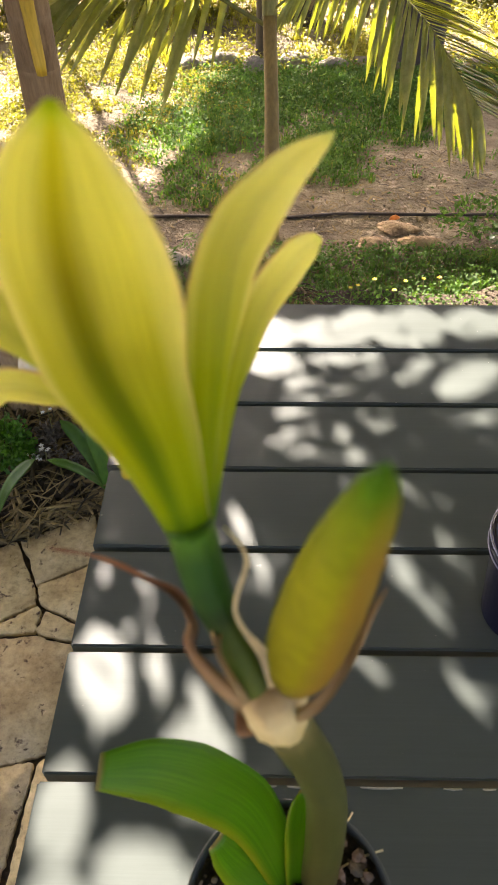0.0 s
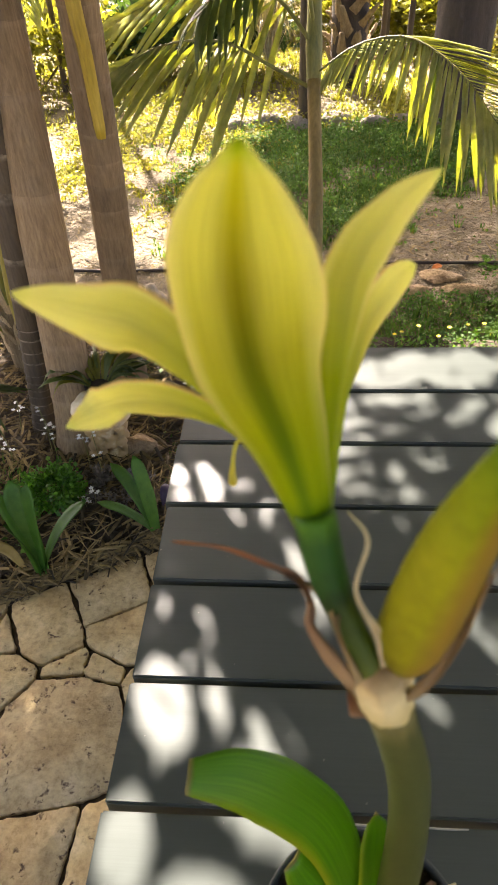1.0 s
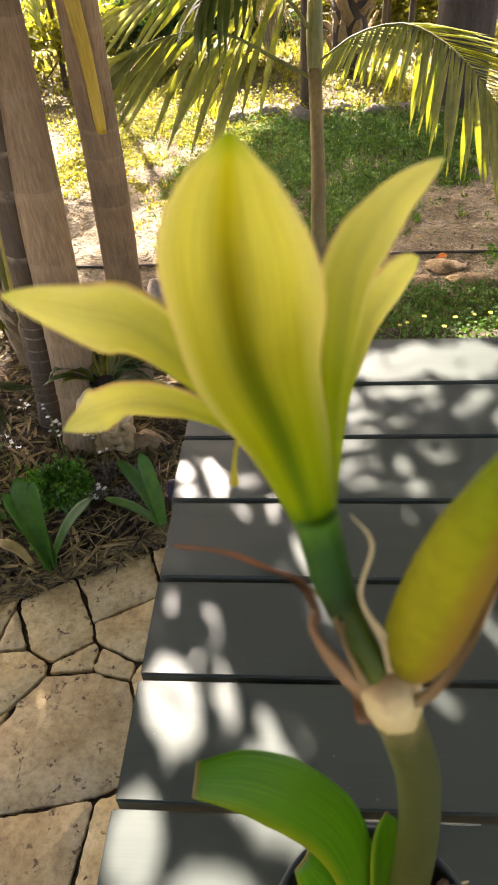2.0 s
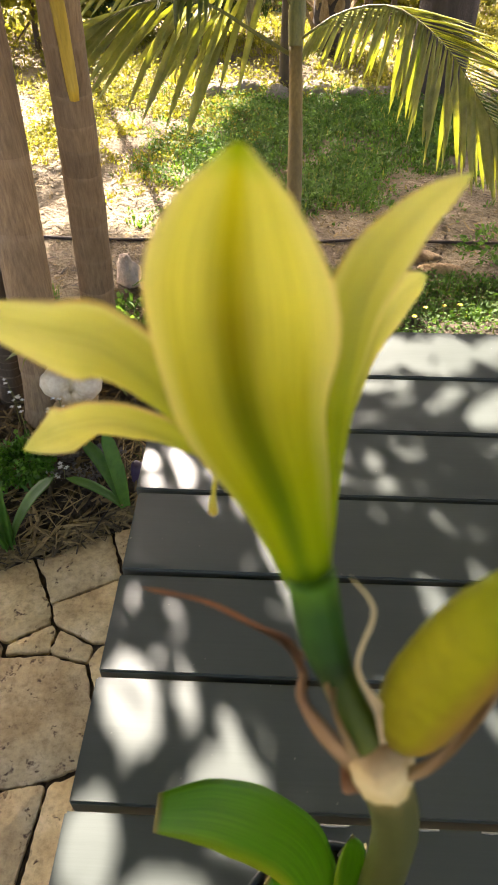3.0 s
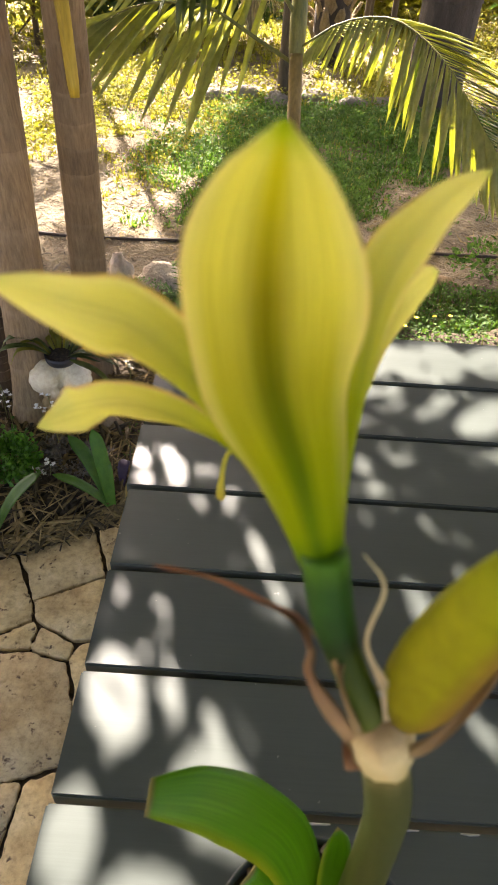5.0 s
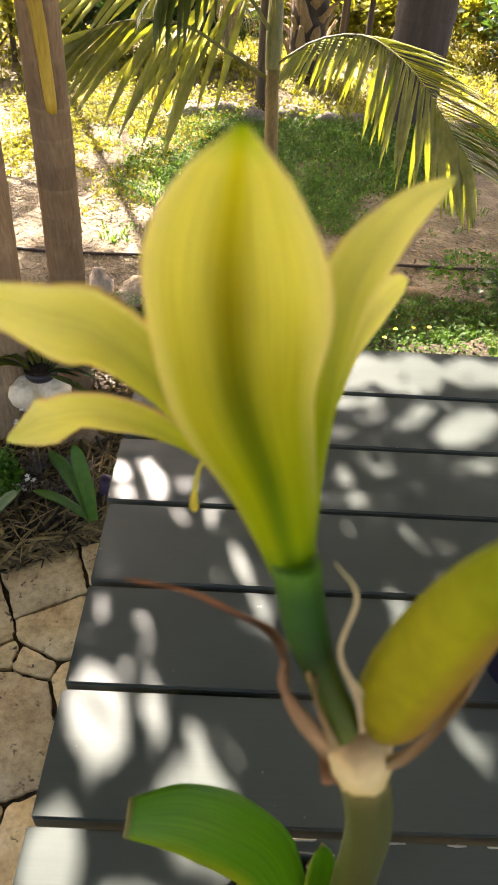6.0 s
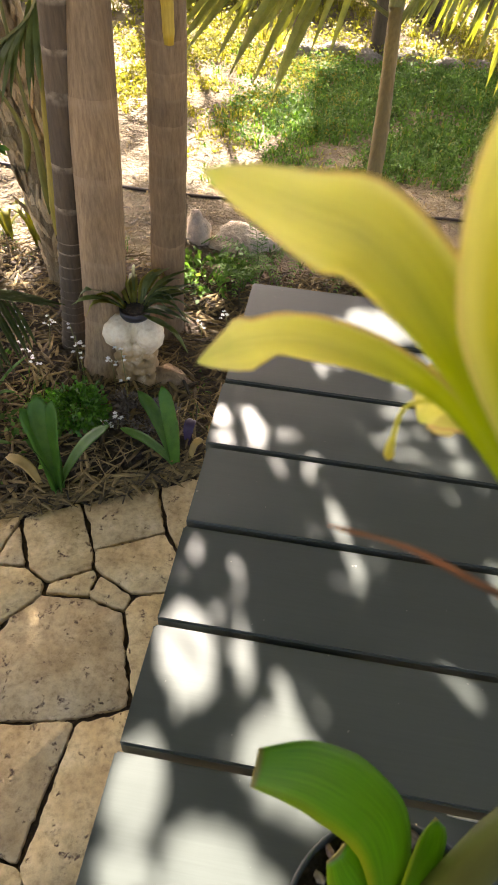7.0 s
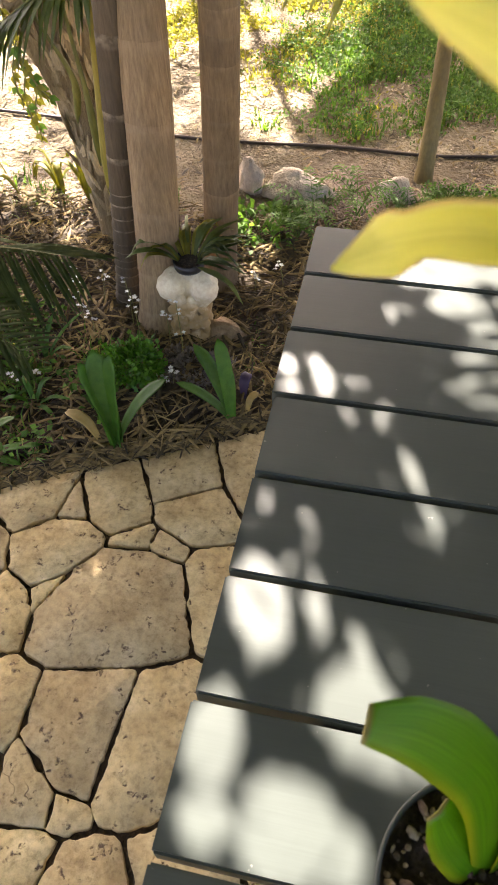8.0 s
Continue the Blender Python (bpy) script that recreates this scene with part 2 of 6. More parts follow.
def ringed_bark(name, stops, scar, weight, fine=55.0):
    """Fibrous palm bark; the leaf scar at each ring's upper end is paler (UV)."""
    m, n, l, p = material(name)
    vec = coords(n, l, (2.5, 2.5, 0.3))
    big, small = noisy(n, l, vec, 4.0), noisy(n, l, vec, fine, 5.0, 0.7)
    col = ramp(n, l, big, stops)
    col = blend(n, l, 1.0, col, ramp(n, l, small, [(0.28, (0.58, 0.55, 0.52)), (0.72, (1.25, 1.25, 1.25))]), "MULTIPLY")
    stain = noisy(n, l, coords(n, l, (1, 1, 0.5)), 9.0, 5.0)
    col = blend(n, l, ramp(n, l, stain, [(0.5, (0, 0, 0)), (0.75, (0.45, 0.45, 0.45))]), col, (0.1, 0.075, 0.05))
    sep = n.new("ShaderNodeSeparateXYZ")
    l.new(coords(n, l, uv=True), sep.inputs[0])
    band = ramp(n, l, sep.outputs["Y"], [(0.8, (0, 0, 0)), (0.93, (weight,) * 3), (1.0, (weight * 0.6,) * 3)])
    band = blend(n, l, 1.0, band, ramp(n, l, noisy(n, l, coords(n, l), 40.0, 4.0), [(0.35, (0.1, 0.1, 0.1)), (0.6, (1, 1, 1))]), "MULTIPLY")
    col = blend(n, l, band, col, scar)
    col = blend(n, l, 1.0, col, ramp(n, l, per_object(n), [(0, (0.86, 0.86, 0.86)), (1, (1.12, 1.1, 1.08))]), "MULTIPLY")
    l.new(col, p.inputs["Base Color"])
    p.inputs["Roughness"].default_value = 0.8
    bumped(n, l, p, small, 0.6, 0.004)
    return m


def lily_leaf():
    """Glossy strap leaf: mid green, a yellow lower edge, long veins, a dry cut end."""
    m, n, l, p = material("lily leaf")
    sep = n.new("ShaderNodeSeparateXYZ")
    l.new(coords(n, l, uv=True), sep.inputs[0])
    veins = noisy(n, l, coords(n, l, (40, 1.2, 1), uv=True), 1.5, 4.0)
    col = ramp(n, l, veins, [(0.3, (0.055, 0.18, 0.004)), (0.7, (0.12, 0.33, 0.008))])
    col = blend(n, l, ramp(n, l, noisy(n, l, coords(n, l), 45.0, 3.0), [(0.45, (0, 0, 0)), (0.75, (0.5, 0.5, 0.5))]), col, (0.12, 0.26, 0.012))
    wide = blend(n, l, 1.0, ramp(n, l, sep.outputs["X"], [(0.0, (0.9, 0.9, 0.9)), (0.07, (0.55, 0.55, 0.55)), (0.22, (0, 0, 0))]), ramp(n, l, sep.outputs["Y"], [(0.3, (1, 1, 1)), (0.95, (0.4, 0.4, 0.4))]), "MULTIPLY")
    col = blend(n, l, wide, col, (0.34, 0.36, 0.015))
    col = blend(n, l, ramp(n, l, sep.outputs["Y"], [(0.975, (0, 0, 0)), (0.995, (0.8, 0.8, 0.8))]), col, (0.3, 0.22, 0.09))
    l.new(col, p.inputs["Base Color"])
    p.inputs["Roughness"].default_value = 0.38
    p.inputs["Specular IOR Level"].default_value = 0.3
    trans, mix = n.new("ShaderNodeBsdfTranslucent"), n.new("ShaderNodeMixShader")
    l.new(blend(n, l, 1.0, col, (1.3, 1.3, 0.6), "MULTIPLY"), trans.inputs["Color"])
    mix.inputs[0].default_value = 0.35
    l.new(p.outputs[0], mix.inputs[1]), l.new(trans.outputs[0], mix.inputs[2])
    l.new(mix.outputs[0], n["Material Output"].inputs["Surface"])
    bumped(n, l, p, veins, 0.2, 0.0008)
    return m


def statue_plaster():
    """Cream plaster, tan with soil stains in blots that grow towards the foot."""
    m, n, l, p = material("weathered cream plaster")
    vec = coords(n, l)
    fine, blot = noisy(n, l, vec, 110.0, 5.0), noisy(n, l, vec, 24.0, 5.0, 0.6)
    col = ramp(n, l, fine, [(0.3, (0.8, 0.67, 0.43)), (0.65, (0.93, 0.83, 0.6))])
    sep = n.new("ShaderNodeSeparateXYZ")
    l.new(vec, sep.inputs[0])
    low = ramp(n, l, sep.outputs["Z"], [(0.02, (0.62, 0.62, 0.62)), (0.12, (0.42, 0.42, 0.42)), (0.17, (0.0, 0.0, 0.0))])
    stain = blend(n, l, 1.0, low, ramp(n, l, blot, [(0.3, (0, 0, 0)), (0.55, (0.75, 0.75, 0.75))]), "ADD")
    stain = blend(n, l, 1.0, stain, ramp(n, l, sep.outputs["Z"], [(0.12, (1, 1, 1)), (0.19, (0.12, 0.12, 0.12))]), "MULTIPLY")
    col = blend(n, l, stain, col, (0.4, 0.27, 0.12))
    l.new(col, p.inputs["Base Color"])
    p.inputs["Roughness"].default_value = 0.75
    bumped(n, l, p, fine, 0.5, 0.003)
    return m


WOOD = painted_wood()
STONE = flagstone()
PETAL = petal("yellow tepal", 1.0)
PETAL_INNER = petal("yellow inner tepal", 0.3)
JOINT = rough_surface("dark joint earth", [(0.3, (0.04, 0.027, 0.016)), (0.7, (0.11, 0.078, 0.045))], 30.0, 140.0, 0.95, 1.0, 0.012)
EARTH = rough_surface("dry garden earth", [(0.25, (0.08, 0.06, 0.033)), (0.5, (0.18, 0.14, 0.08)), (0.75, (0.45, 0.37, 0.25))], 4.2, 46.0, 0.95, 1.0, 0.03)
BED = rough_surface("dark bed earth", [(0.3, (0.032, 0.021, 0.011)), (0.7, (0.085, 0.06, 0.034))], 7.0, 70.0, 0.95, 0.8, 0.015)
STRAW = rough_surface("dry leaf litter", [(0.3, (0.06, 0.041, 0.013)), (0.7, (0.22, 0.155, 0.058))], 6.0, 90.0, 0.85, vary="island", spread=0.8)
CHIPS = rough_surface("pale wood chips", [(0.3, (0.2, 0.145, 0.095)), (0.7, (0.42, 0.34, 0.25))], 6.0, 90.0, 0.9, vary="island", spread=0.7)
ROCK = rough_surface("garden rock", [(0.25, (0.4, 0.32, 0.23)), (0.5, (0.62, 0.52, 0.39)), (0.75, (0.76, 0.67, 0.52))], 9.0, 60.0, 0.9, 0.9, 0.015)
TRUNK = ringed_bark("ringed palm bark", [(0.25, (0.19, 0.13, 0.064)), (0.5, (0.28, 0.195, 0.102)), (0.75, (0.38, 0.275, 0.15))], (0.42, 0.32, 0.21), 0.25)
TRUNK_BROWN = ringed_bark("brown ringed bark", [(0.25, (0.15, 0.104, 0.052)), (0.5, (0.23, 0.162, 0.085)), (0.75, (0.32, 0.232, 0.128))], (0.34, 0.26, 0.16), 0.25)
# Garden rock copy, darkened so the border row carries its shade in colour.
ROCK_SHADED = rough_surface("border stone in shade tone", [(0.25, (0.12, 0.1, 0.075)), (0.75, (0.3, 0.26, 0.2))], 9.0, 60.0, 0.9, 0.9, 0.015)
TRUNK_DARK = ringed_bark("dark ringed bark", [(0.25, (0.045, 0.033, 0.017)), (0.5, (0.085, 0.062, 0.033)), (0.75, (0.13, 0.097, 0.055))], (0.36, 0.29, 0.2), 0.8)
TRUNK_GREEN = rough_surface("young palm cane", [(0.3, (0.14, 0.095, 0.02)), (0.7, (0.29, 0.205, 0.06))], 5.0, 60.0, 0.6, 0.4, 0.004, (2, 2, 0.4))
BOOT = rough_surface("old frond fibre", [(0.25, (0.33, 0.23, 0.11)), (0.5, (0.52, 0.39, 0.21)), (0.75, (0.66, 0.52, 0.31))], 8.0, 90.0, 0.9, 0.8, 0.008, (3, 3, 0.5), vary="object", spread=0.4)
FIBRE = rough_surface("old fibrous bark", [(0.25, (0.22, 0.15, 0.07)), (0.75, (0.46, 0.35, 0.19))], 8.0, 80.0, 0.95, 0.9, 0.012, (6, 6, 0.8))
BARK_GREY = rough_surface("dark grey-brown bark", [(0.25, (0.04, 0.031, 0.024)), (0.75, (0.1, 0.08, 0.062))], 5.0, 60.0, 0.9, 0.8, 0.01, (5, 5, 0.5), vary="object", spread=0.1)
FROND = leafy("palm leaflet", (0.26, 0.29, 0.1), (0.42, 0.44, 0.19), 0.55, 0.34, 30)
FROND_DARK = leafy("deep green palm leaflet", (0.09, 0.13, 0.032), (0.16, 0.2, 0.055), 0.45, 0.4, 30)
# Darker leaflet copy: the bed's shade is put into its colour.
FROND_SHADE = leafy("palm leaflet in shade tone", (0.035, 0.06, 0.012), (0.075, 0.105, 0.022), 0.35, 0.7, 30)
CANOPY = leafy("overhead leaflet", (0.06, 0.075, 0.012), (0.11, 0.12, 0.025), 0.4, 0.45, 20)
STRAP = leafy("dark strap leaf", (0.045, 0.14, 0.013), (0.085, 0.215, 0.024), 0.35, 0.5, 60, vary="object", spread=0.25)
HERB = leafy("bright herb leaf", (0.04, 0.14, 0.012), (0.085, 0.23, 0.022), 0.4, 0.45, 10)
LILY = lily_leaf()
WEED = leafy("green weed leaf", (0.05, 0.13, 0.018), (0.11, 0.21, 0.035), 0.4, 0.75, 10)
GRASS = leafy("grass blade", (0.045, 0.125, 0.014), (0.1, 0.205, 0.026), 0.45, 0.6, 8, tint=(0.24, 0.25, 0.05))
# Yellower, brighter blade for sunny ground: sunlight is put into the colour.
GRASS_DRY_LIT = leafy("dry grass blade in sunlit tone", (0.19, 0.2, 0.02), (0.36, 0.34, 0.055), 0.5, 0.6, 8, tint=(0.42, 0.35, 0.17))
SHRUB = leafy("shrub leaf", (0.02, 0.05, 0.012), (0.055, 0.1, 0.02), 0.35, 0.5, 10)
# Paler leaf copy that gives sunny weeds and shrubs their lit yellow.
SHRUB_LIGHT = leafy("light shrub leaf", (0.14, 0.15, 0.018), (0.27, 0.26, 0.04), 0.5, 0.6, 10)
TUFT = leafy("pale dry grass", (0.4, 0.36, 0.24), (0.6, 0.55, 0.4), 0.4, 0.6, 8)
YELLOW_LEAF = rough_surface("yellow green petiole", [(0.3, (0.25, 0.18, 0.012)), (0.5, (0.4, 0.28, 0.022)), (0.75, (0.5, 0.36, 0.05))], 9.0, 60.0, 0.5, 0.3, 0.002, (3, 3, 0.4))
SHEATH = rough_surface("olive leaf sheath", [(0.3, (0.17, 0.15, 0.02)), (0.5, (0.3, 0.24, 0.03)), (0.75, (0.42, 0.33, 0.06))], 9.0, 60.0, 0.5, 0.3, 0.002, (3, 3, 0.4))
PETIOLE = rough_surface("green petiole", [(0.3, (0.1, 0.11, 0.022)), (0.5, (0.17, 0.17, 0.035)), (0.75, (0.26, 0.23, 0.06))], 9.0, 60.0, 0.5, 0.3, 0.002, (3, 3, 0.4))
DRY_LEAF = plain("yellowing leaf", (0.3, 0.2, 0.05), 0.6)
ORANGE = plain("orange fallen leaf", (0.6, 0.17, 0.02), 0.5)
PLASTER = statue_plaster()
ROCK_TAN = rough_surface("tan stone", [(0.25, (0.2, 0.125, 0.06)), (0.5, (0.34, 0.235, 0.125)), (0.75, (0.46, 0.33, 0.19))], 14.0, 70.0, 0.9, 0.9, 0.012)
BLACK = plain("black plastic", (0.015, 0.015, 0.017), 0.45)
NAVY = plain("navy glazed pot", (0.012, 0.012, 0.035), 0.15)
NAVY_EDGE = plain("worn pale pot edge", (0.3, 0.3, 0.38), 0.3)
POT_EDGE = plain("worn grey pot edge", (0.075, 0.085, 0.08), 0.45)
POT = plain("grey plastic pot", (0.04, 0.045, 0.042), 0.45)
SOIL = rough_surface("potting soil", [(0.3, (0.022, 0.015, 0.01)), (0.55, (0.06, 0.042, 0.027)), (0.75, (0.16, 0.115, 0.07))], 120.0, 400.0, 0.95, 1.0, 0.01)
BARK_CHIP = rough_surface("bark chip", [(0.3, (0.1, 0.055, 0.04)), (0.7, (0.3, 0.2, 0.13))], 150.0, 500.0, 0.9, vary="island", spread=0.9)
PERLITE = rough_surface("pale grit", [(0.3, (0.12, 0.085, 0.05)), (0.7, (0.36, 0.28, 0.18))], 200.0, 600.0, 0.9, vary="island", spread=0.8)
HOSE = plain("dark irrigation hose", (0.05, 0.035, 0.025), 0.55)
WHITE = plain("white blossom", (0.8, 0.8, 0.76), 0.5)
BLOOM = plain("yellow wildflower", (0.75, 0.6, 0.02), 0.5)
PURPLE = plain("purple leaf", (0.045, 0.025, 0.06), 0.5)
GREY_LEAF = leafy("grey purple leaf", (0.06, 0.05, 0.04), (0.14, 0.12, 0.1), 0.2, 0.6, 8)
STEM = graded("flower stem", [(0.0, (0.075, 0.065, 0.02)), (0.25, (0.07, 0.078, 0.017)), (0.7, (0.066, 0.08, 0.02)), (0.92, (0.075, 0.085, 0.022)), (1.0, (0.17, 0.15, 0.05))], 0.4)
PEDICEL = graded("flower stalk", [(0.0, (0.085, 0.11, 0.012)), (0.2, (0.05, 0.085, 0.006)), (0.42, (0.03, 0.06, 0.004)), (0.52, (0.006, 0.03, 0.002)), (0.62, (0.008, 0.055, 0.004)), (0.85, (0.012, 0.075, 0.005)), (1.0, (0.05, 0.15, 0.004))], 0.6)
NODE = graded("papery node", [(0.0, (0.34, 0.3, 0.1)), (0.18, (0.5, 0.42, 0.17)), (0.6, (0.62, 0.53, 0.27)), (0.85, (0.46, 0.33, 0.16)), (1.0, (0.3, 0.18, 0.08))], 0.5, 0.0, 140.0)
BRACT = graded("dry papery bract", [(0.0, (0.46, 0.33, 0.17)), (0.2, (0.3, 0.17, 0.09)), (0.35, (0.36, 0.21, 0.11)), (0.5, (0.28, 0.14, 0.07)), (0.75, (0.24, 0.1, 0.045)), (1.0, (0.3, 0.13, 0.06))], 0.7, 0.3, 120.0)
BRACT_TAN = graded("tan papery bract", [(0.0, (0.42, 0.34, 0.17)), (0.3, (0.28, 0.18, 0.08)), (0.7, (0.36, 0.26, 0.13)), (1.0, (0.2, 0.12, 0.05))], 0.7, 0.3, 120.0)
# Pale tone that carries the sunlit line on a plank's worn edge.
LIT_WORN_WOOD = plain("worn wood in sunlit tone", (0.5, 0.46, 0.38), 0.7, scale=300.0)
STAMEN = graded("yellow filament", [(0.0, (0.5, 0.55, 0.06)), (0.7, (0.6, 0.58, 0.08)), (1.0, (0.5, 0.42, 0.05))], 0.5, 0.3)
BRACT_PALE = graded("pale papery bract", [(0.0, (0.66, 0.54, 0.32)), (1.0, (0.68, 0.6, 0.36))], 0.7, 0.35)
BUD = graded("flower bud", [(0.0, (0.14, 0.1, 0.01)), (0.12, (0.32, 0.3, 0.012)), (0.45, (0.37, 0.39, 0.018)), (0.72, (0.26, 0.36, 0.014)), (0.88, (0.08, 0.23, 0.007)), (1.0, (0.04, 0.17, 0.006))], 0.42, 0.35, side=(0.82, 0.25, (0.36, 0.23, 0.035)))


# ---- builders ----


def mesh(name, verts, faces, mat, uvs=None, smooth=True):
    me = bpy.data.meshes.new(name)
    me.from_pydata([tuple(v) for v in verts], [], faces)
    me.materials.append(mat)
    if uvs is not None:
        layer = me.uv_layers.new(name="UVMap")
        idx = np.empty(len(me.loops), dtype=np.int32)
        me.loops.foreach_get("vertex_index", idx)
        layer.data.foreach_set("uv", np.asarray(uvs, dtype=np.float32)[idx].ravel())
    if smooth:
        me.polygons.foreach_set("use_smooth", [True] * len(me.polygons))
    me.update()
    return me


def thing(name, at, label, category, group="", kind=""):
    """A top-level Empty at the thing's base."""
    ob = new(name)
    ob.empty_display_size = 0.02
    ob.location = at
    return tagged(ob, label, category, group, kind)


def part(name, me, parent, label=""):
    """One mesh, built in world coordinates, under a thing or a part."""
    ob = new(name, me)
    ob.parent = parent
    if parent.type == "EMPTY":
        ob.matrix_parent_inverse = Matrix.Translation(-parent.location)
    if label:
        tagged(ob, label)
    return ob


def single(name, me, label, category, kind="", group=""):
    return tagged(new(name, me), label, category, group, kind)


def curve_points(pts, count):
    """Points along a smooth curve through the given ones."""
    pts = [V(p) for p in pts]
    ext = [2 * pts[0] - pts[1]] + pts + [2 * pts[-1] - pts[-2]]
    out = []
    for k in range(count):
        u = k / (count - 1) * (len(pts) - 1)
        i = min(int(u), len(pts) - 2)
        f = u - i
        a, b, c, d = ext[i:i + 4]
        out.append(0.5 * (2 * b + (c - a) * f + (2 * a - 5 * b + 4 * c - d) * f * f + (3 * b - a - 3 * c + d) * f ** 3))
    return out


def steps(table, u):
    """Value at u of a table of (position, value)."""
    return float(np.interp(u, [t[0] for t in table], [t[1] for t in table]))


def tube(pts, radius, count=14, seg=12, bump=None, cap=True):
    """Vertices, faces and UVs of a tube; radius: function of 0..1; bump: function (u, angle) that scales it."""
    line = curve_points(pts, count)
    verts, uvs, faces = [], [], []
    side = None
    for k, p in enumerate(line):
        t = (line[min(k + 1, count - 1)] - line[max(k - 1, 0)]).normalized()
        if side is None:
            side = t.orthogonal().normalized()
        side = (side - t * side.dot(t)).normalized()
        other = t.cross(side)
        u = k / (count - 1)
        for j in range(seg):
            a = 2 * math.pi * j / seg
            r = radius(u) * (bump(u, a) if bump else 1)
            verts.append(p + (side * math.cos(a) + other * math.sin(a)) * r)
            uvs.append((j / seg, u))
    for k in range(count - 1):
        for j in range(seg):
            a, b = k * seg + j, k * seg + (j + 1) % seg
            faces.append((a, b, b + seg, a + seg))
    if cap:
        for k, p in ((0, line[0]), (count - 1, line[-1])):
            verts.append(p)
            uvs.append((0.5, k / (count - 1)))
            c = len(verts) - 1
            for j in range(seg):
                a, b = k * seg + j, k * seg + (j + 1) % seg
                faces.append((c, b, a) if k == 0 else (c, a, b))
    return verts, faces, uvs


def tube_mesh(name, pts, radius, mat, **more):
    v, f, u = tube(pts, radius, **more)
    return mesh(name, v, f, mat, u)


def blade(pts, half, normal, count=12, across=4, fold=0.0, thick=0.0006, wave=0.0):
    """A leaf with thickness: midline through pts, half-width function half(u), blade facing normal, folded along the middle."""
    line = curve_points(pts, count)
    up = V(normal).normalized()
    verts, uvs, faces = [], [], []
    for k, p in enumerate(line):
        t = (line[min(k + 1, count - 1)] - line[max(k - 1, 0)]).normalized()
        n = (up - t * up.dot(t))
        n = n.normalized() if n.length > 1e-5 else t.orthogonal().normalized()
        s = t.cross(n).normalized()
        u = k / (count - 1)
        w = half(u)
        for j in range(across + 1):
            v = 2 * j / across - 1
            lift = fold * w * abs(v) + wave * w * math.sin(9 * u + 2.5 * v)
            for e in (1, -1):
                edge = 1 - 0.7 * abs(v) ** 3
                verts.append(p + s * (w * v) + n * (lift + e * thick * edge))
                uvs.append((j / across, u))
    row = 2 * (across + 1)
    for k in range(count - 1):
        for j in range(across):
            for e in (0, 1):
                a, b = k * row + 2 * j + e, k * row + 2 * (j + 1) + e
                quad = (a, b, b + row, a + row)
                faces.append(quad if e == 0 else quad[::-1])
        for j, flip in ((0, False), (across, True)):
            a = k * row + 2 * j
            quad = (a, a + row, a + row + 1, a + 1)
            faces.append(quad[::-1] if flip else quad)
    for k in (0, count - 1):
        for j in range(across):
            a, b = k * row + 2 * j, k * row + 2 * (j + 1)
            quad = (a, a + 1, b + 1, b)
            faces.append(quad if k == 0 else quad[::-1])
    return verts, faces, uvs


def blade_mesh(name, pts, half, normal, mat, **more):
    v, f, u = blade(pts, half, normal, **more)
    return mesh(name, v, f, mat, u)


class Heap:
    """Collects many small pieces into one mesh."""

    def __init__(self):
        self.v, self.f, self.u, self.n = [], [], [], 0

    def add(self, v, f, u=None):
        self.v.append(np.array([tuple(p) for p in v], dtype=float))
        self.u.append(np.array(u if u is not None else [(0.5, 0.5)] * len(v), dtype=float))
        self.f.extend(tuple(i + self.n for i in face) for face in f)
        self.n += len(v)

    def mesh(self, name, mat, smooth=True):
        return mesh(name, np.concatenate(self.v), self.f, mat, np.concatenate(self.u), smooth)


def spear(base, out, length, rise, droop):
    """Points of a leaf that stands up and leans outward."""
    b, o = V(base), V((out[0], out[1], 0)).normalized()
    return [b, b + o * (length * 0.22) + V((0, 0, rise * 0.4)), b + o * (length * 0.58) + V((0, 0, rise * 0.78)), b + o * length + V((0, 0, rise - droop))]


STRAP_SHAPE = [(0, 0.55), (0.3, 0.85), (0.6, 1), (0.82, 0.9), (0.93, 0.6), (0.98, 0.3), (1, 0.05)]


def arch(base, out, length, rise, droop):
    """Three points of a leaf that rises from base and droops outward."""
    b, o = V(base), V((out[0], out[1], 0)).normalized()
    return [b, b + o * (length * 0.3) + V((0, 0, rise)), b + o * (length * 0.75) + V((0, 0, rise * 1.15)), b + o * length + V((0, 0, rise - droop))]


def grow_small_leaf(heap, p, direction, normal, length, width):
    """A small pointed leaf of two folded halves."""
    d, n = direction.normalized(), normal
    s = d.cross(n)
    s = s.normalized() if s.length > 1e-4 else d.orthogonal().normalized()
    n = s.cross(d)
    tip, mid = p + d * length - n * (0.12 * length), p + d * (length * 0.45)
    heap.add([p, mid + s * width + n * (0.25 * width), tip, mid - s * width + n * (0.25 * width), mid], [(0, 4, 1), (1, 4, 2), (0, 3, 4), (4, 3, 2)],
             [(0.5, 0), (1, 0.45), (0.5, 1), (0, 0.45), (0.5, 0.45)])


def random_way(rnd, up=0.3):
    a, z = rnd.uniform(0, 2 * math.pi), rnd.uniform(-0.5, 1)
    return V((math.cos(a), math.sin(a), z * 0.8 + up)).normalized()


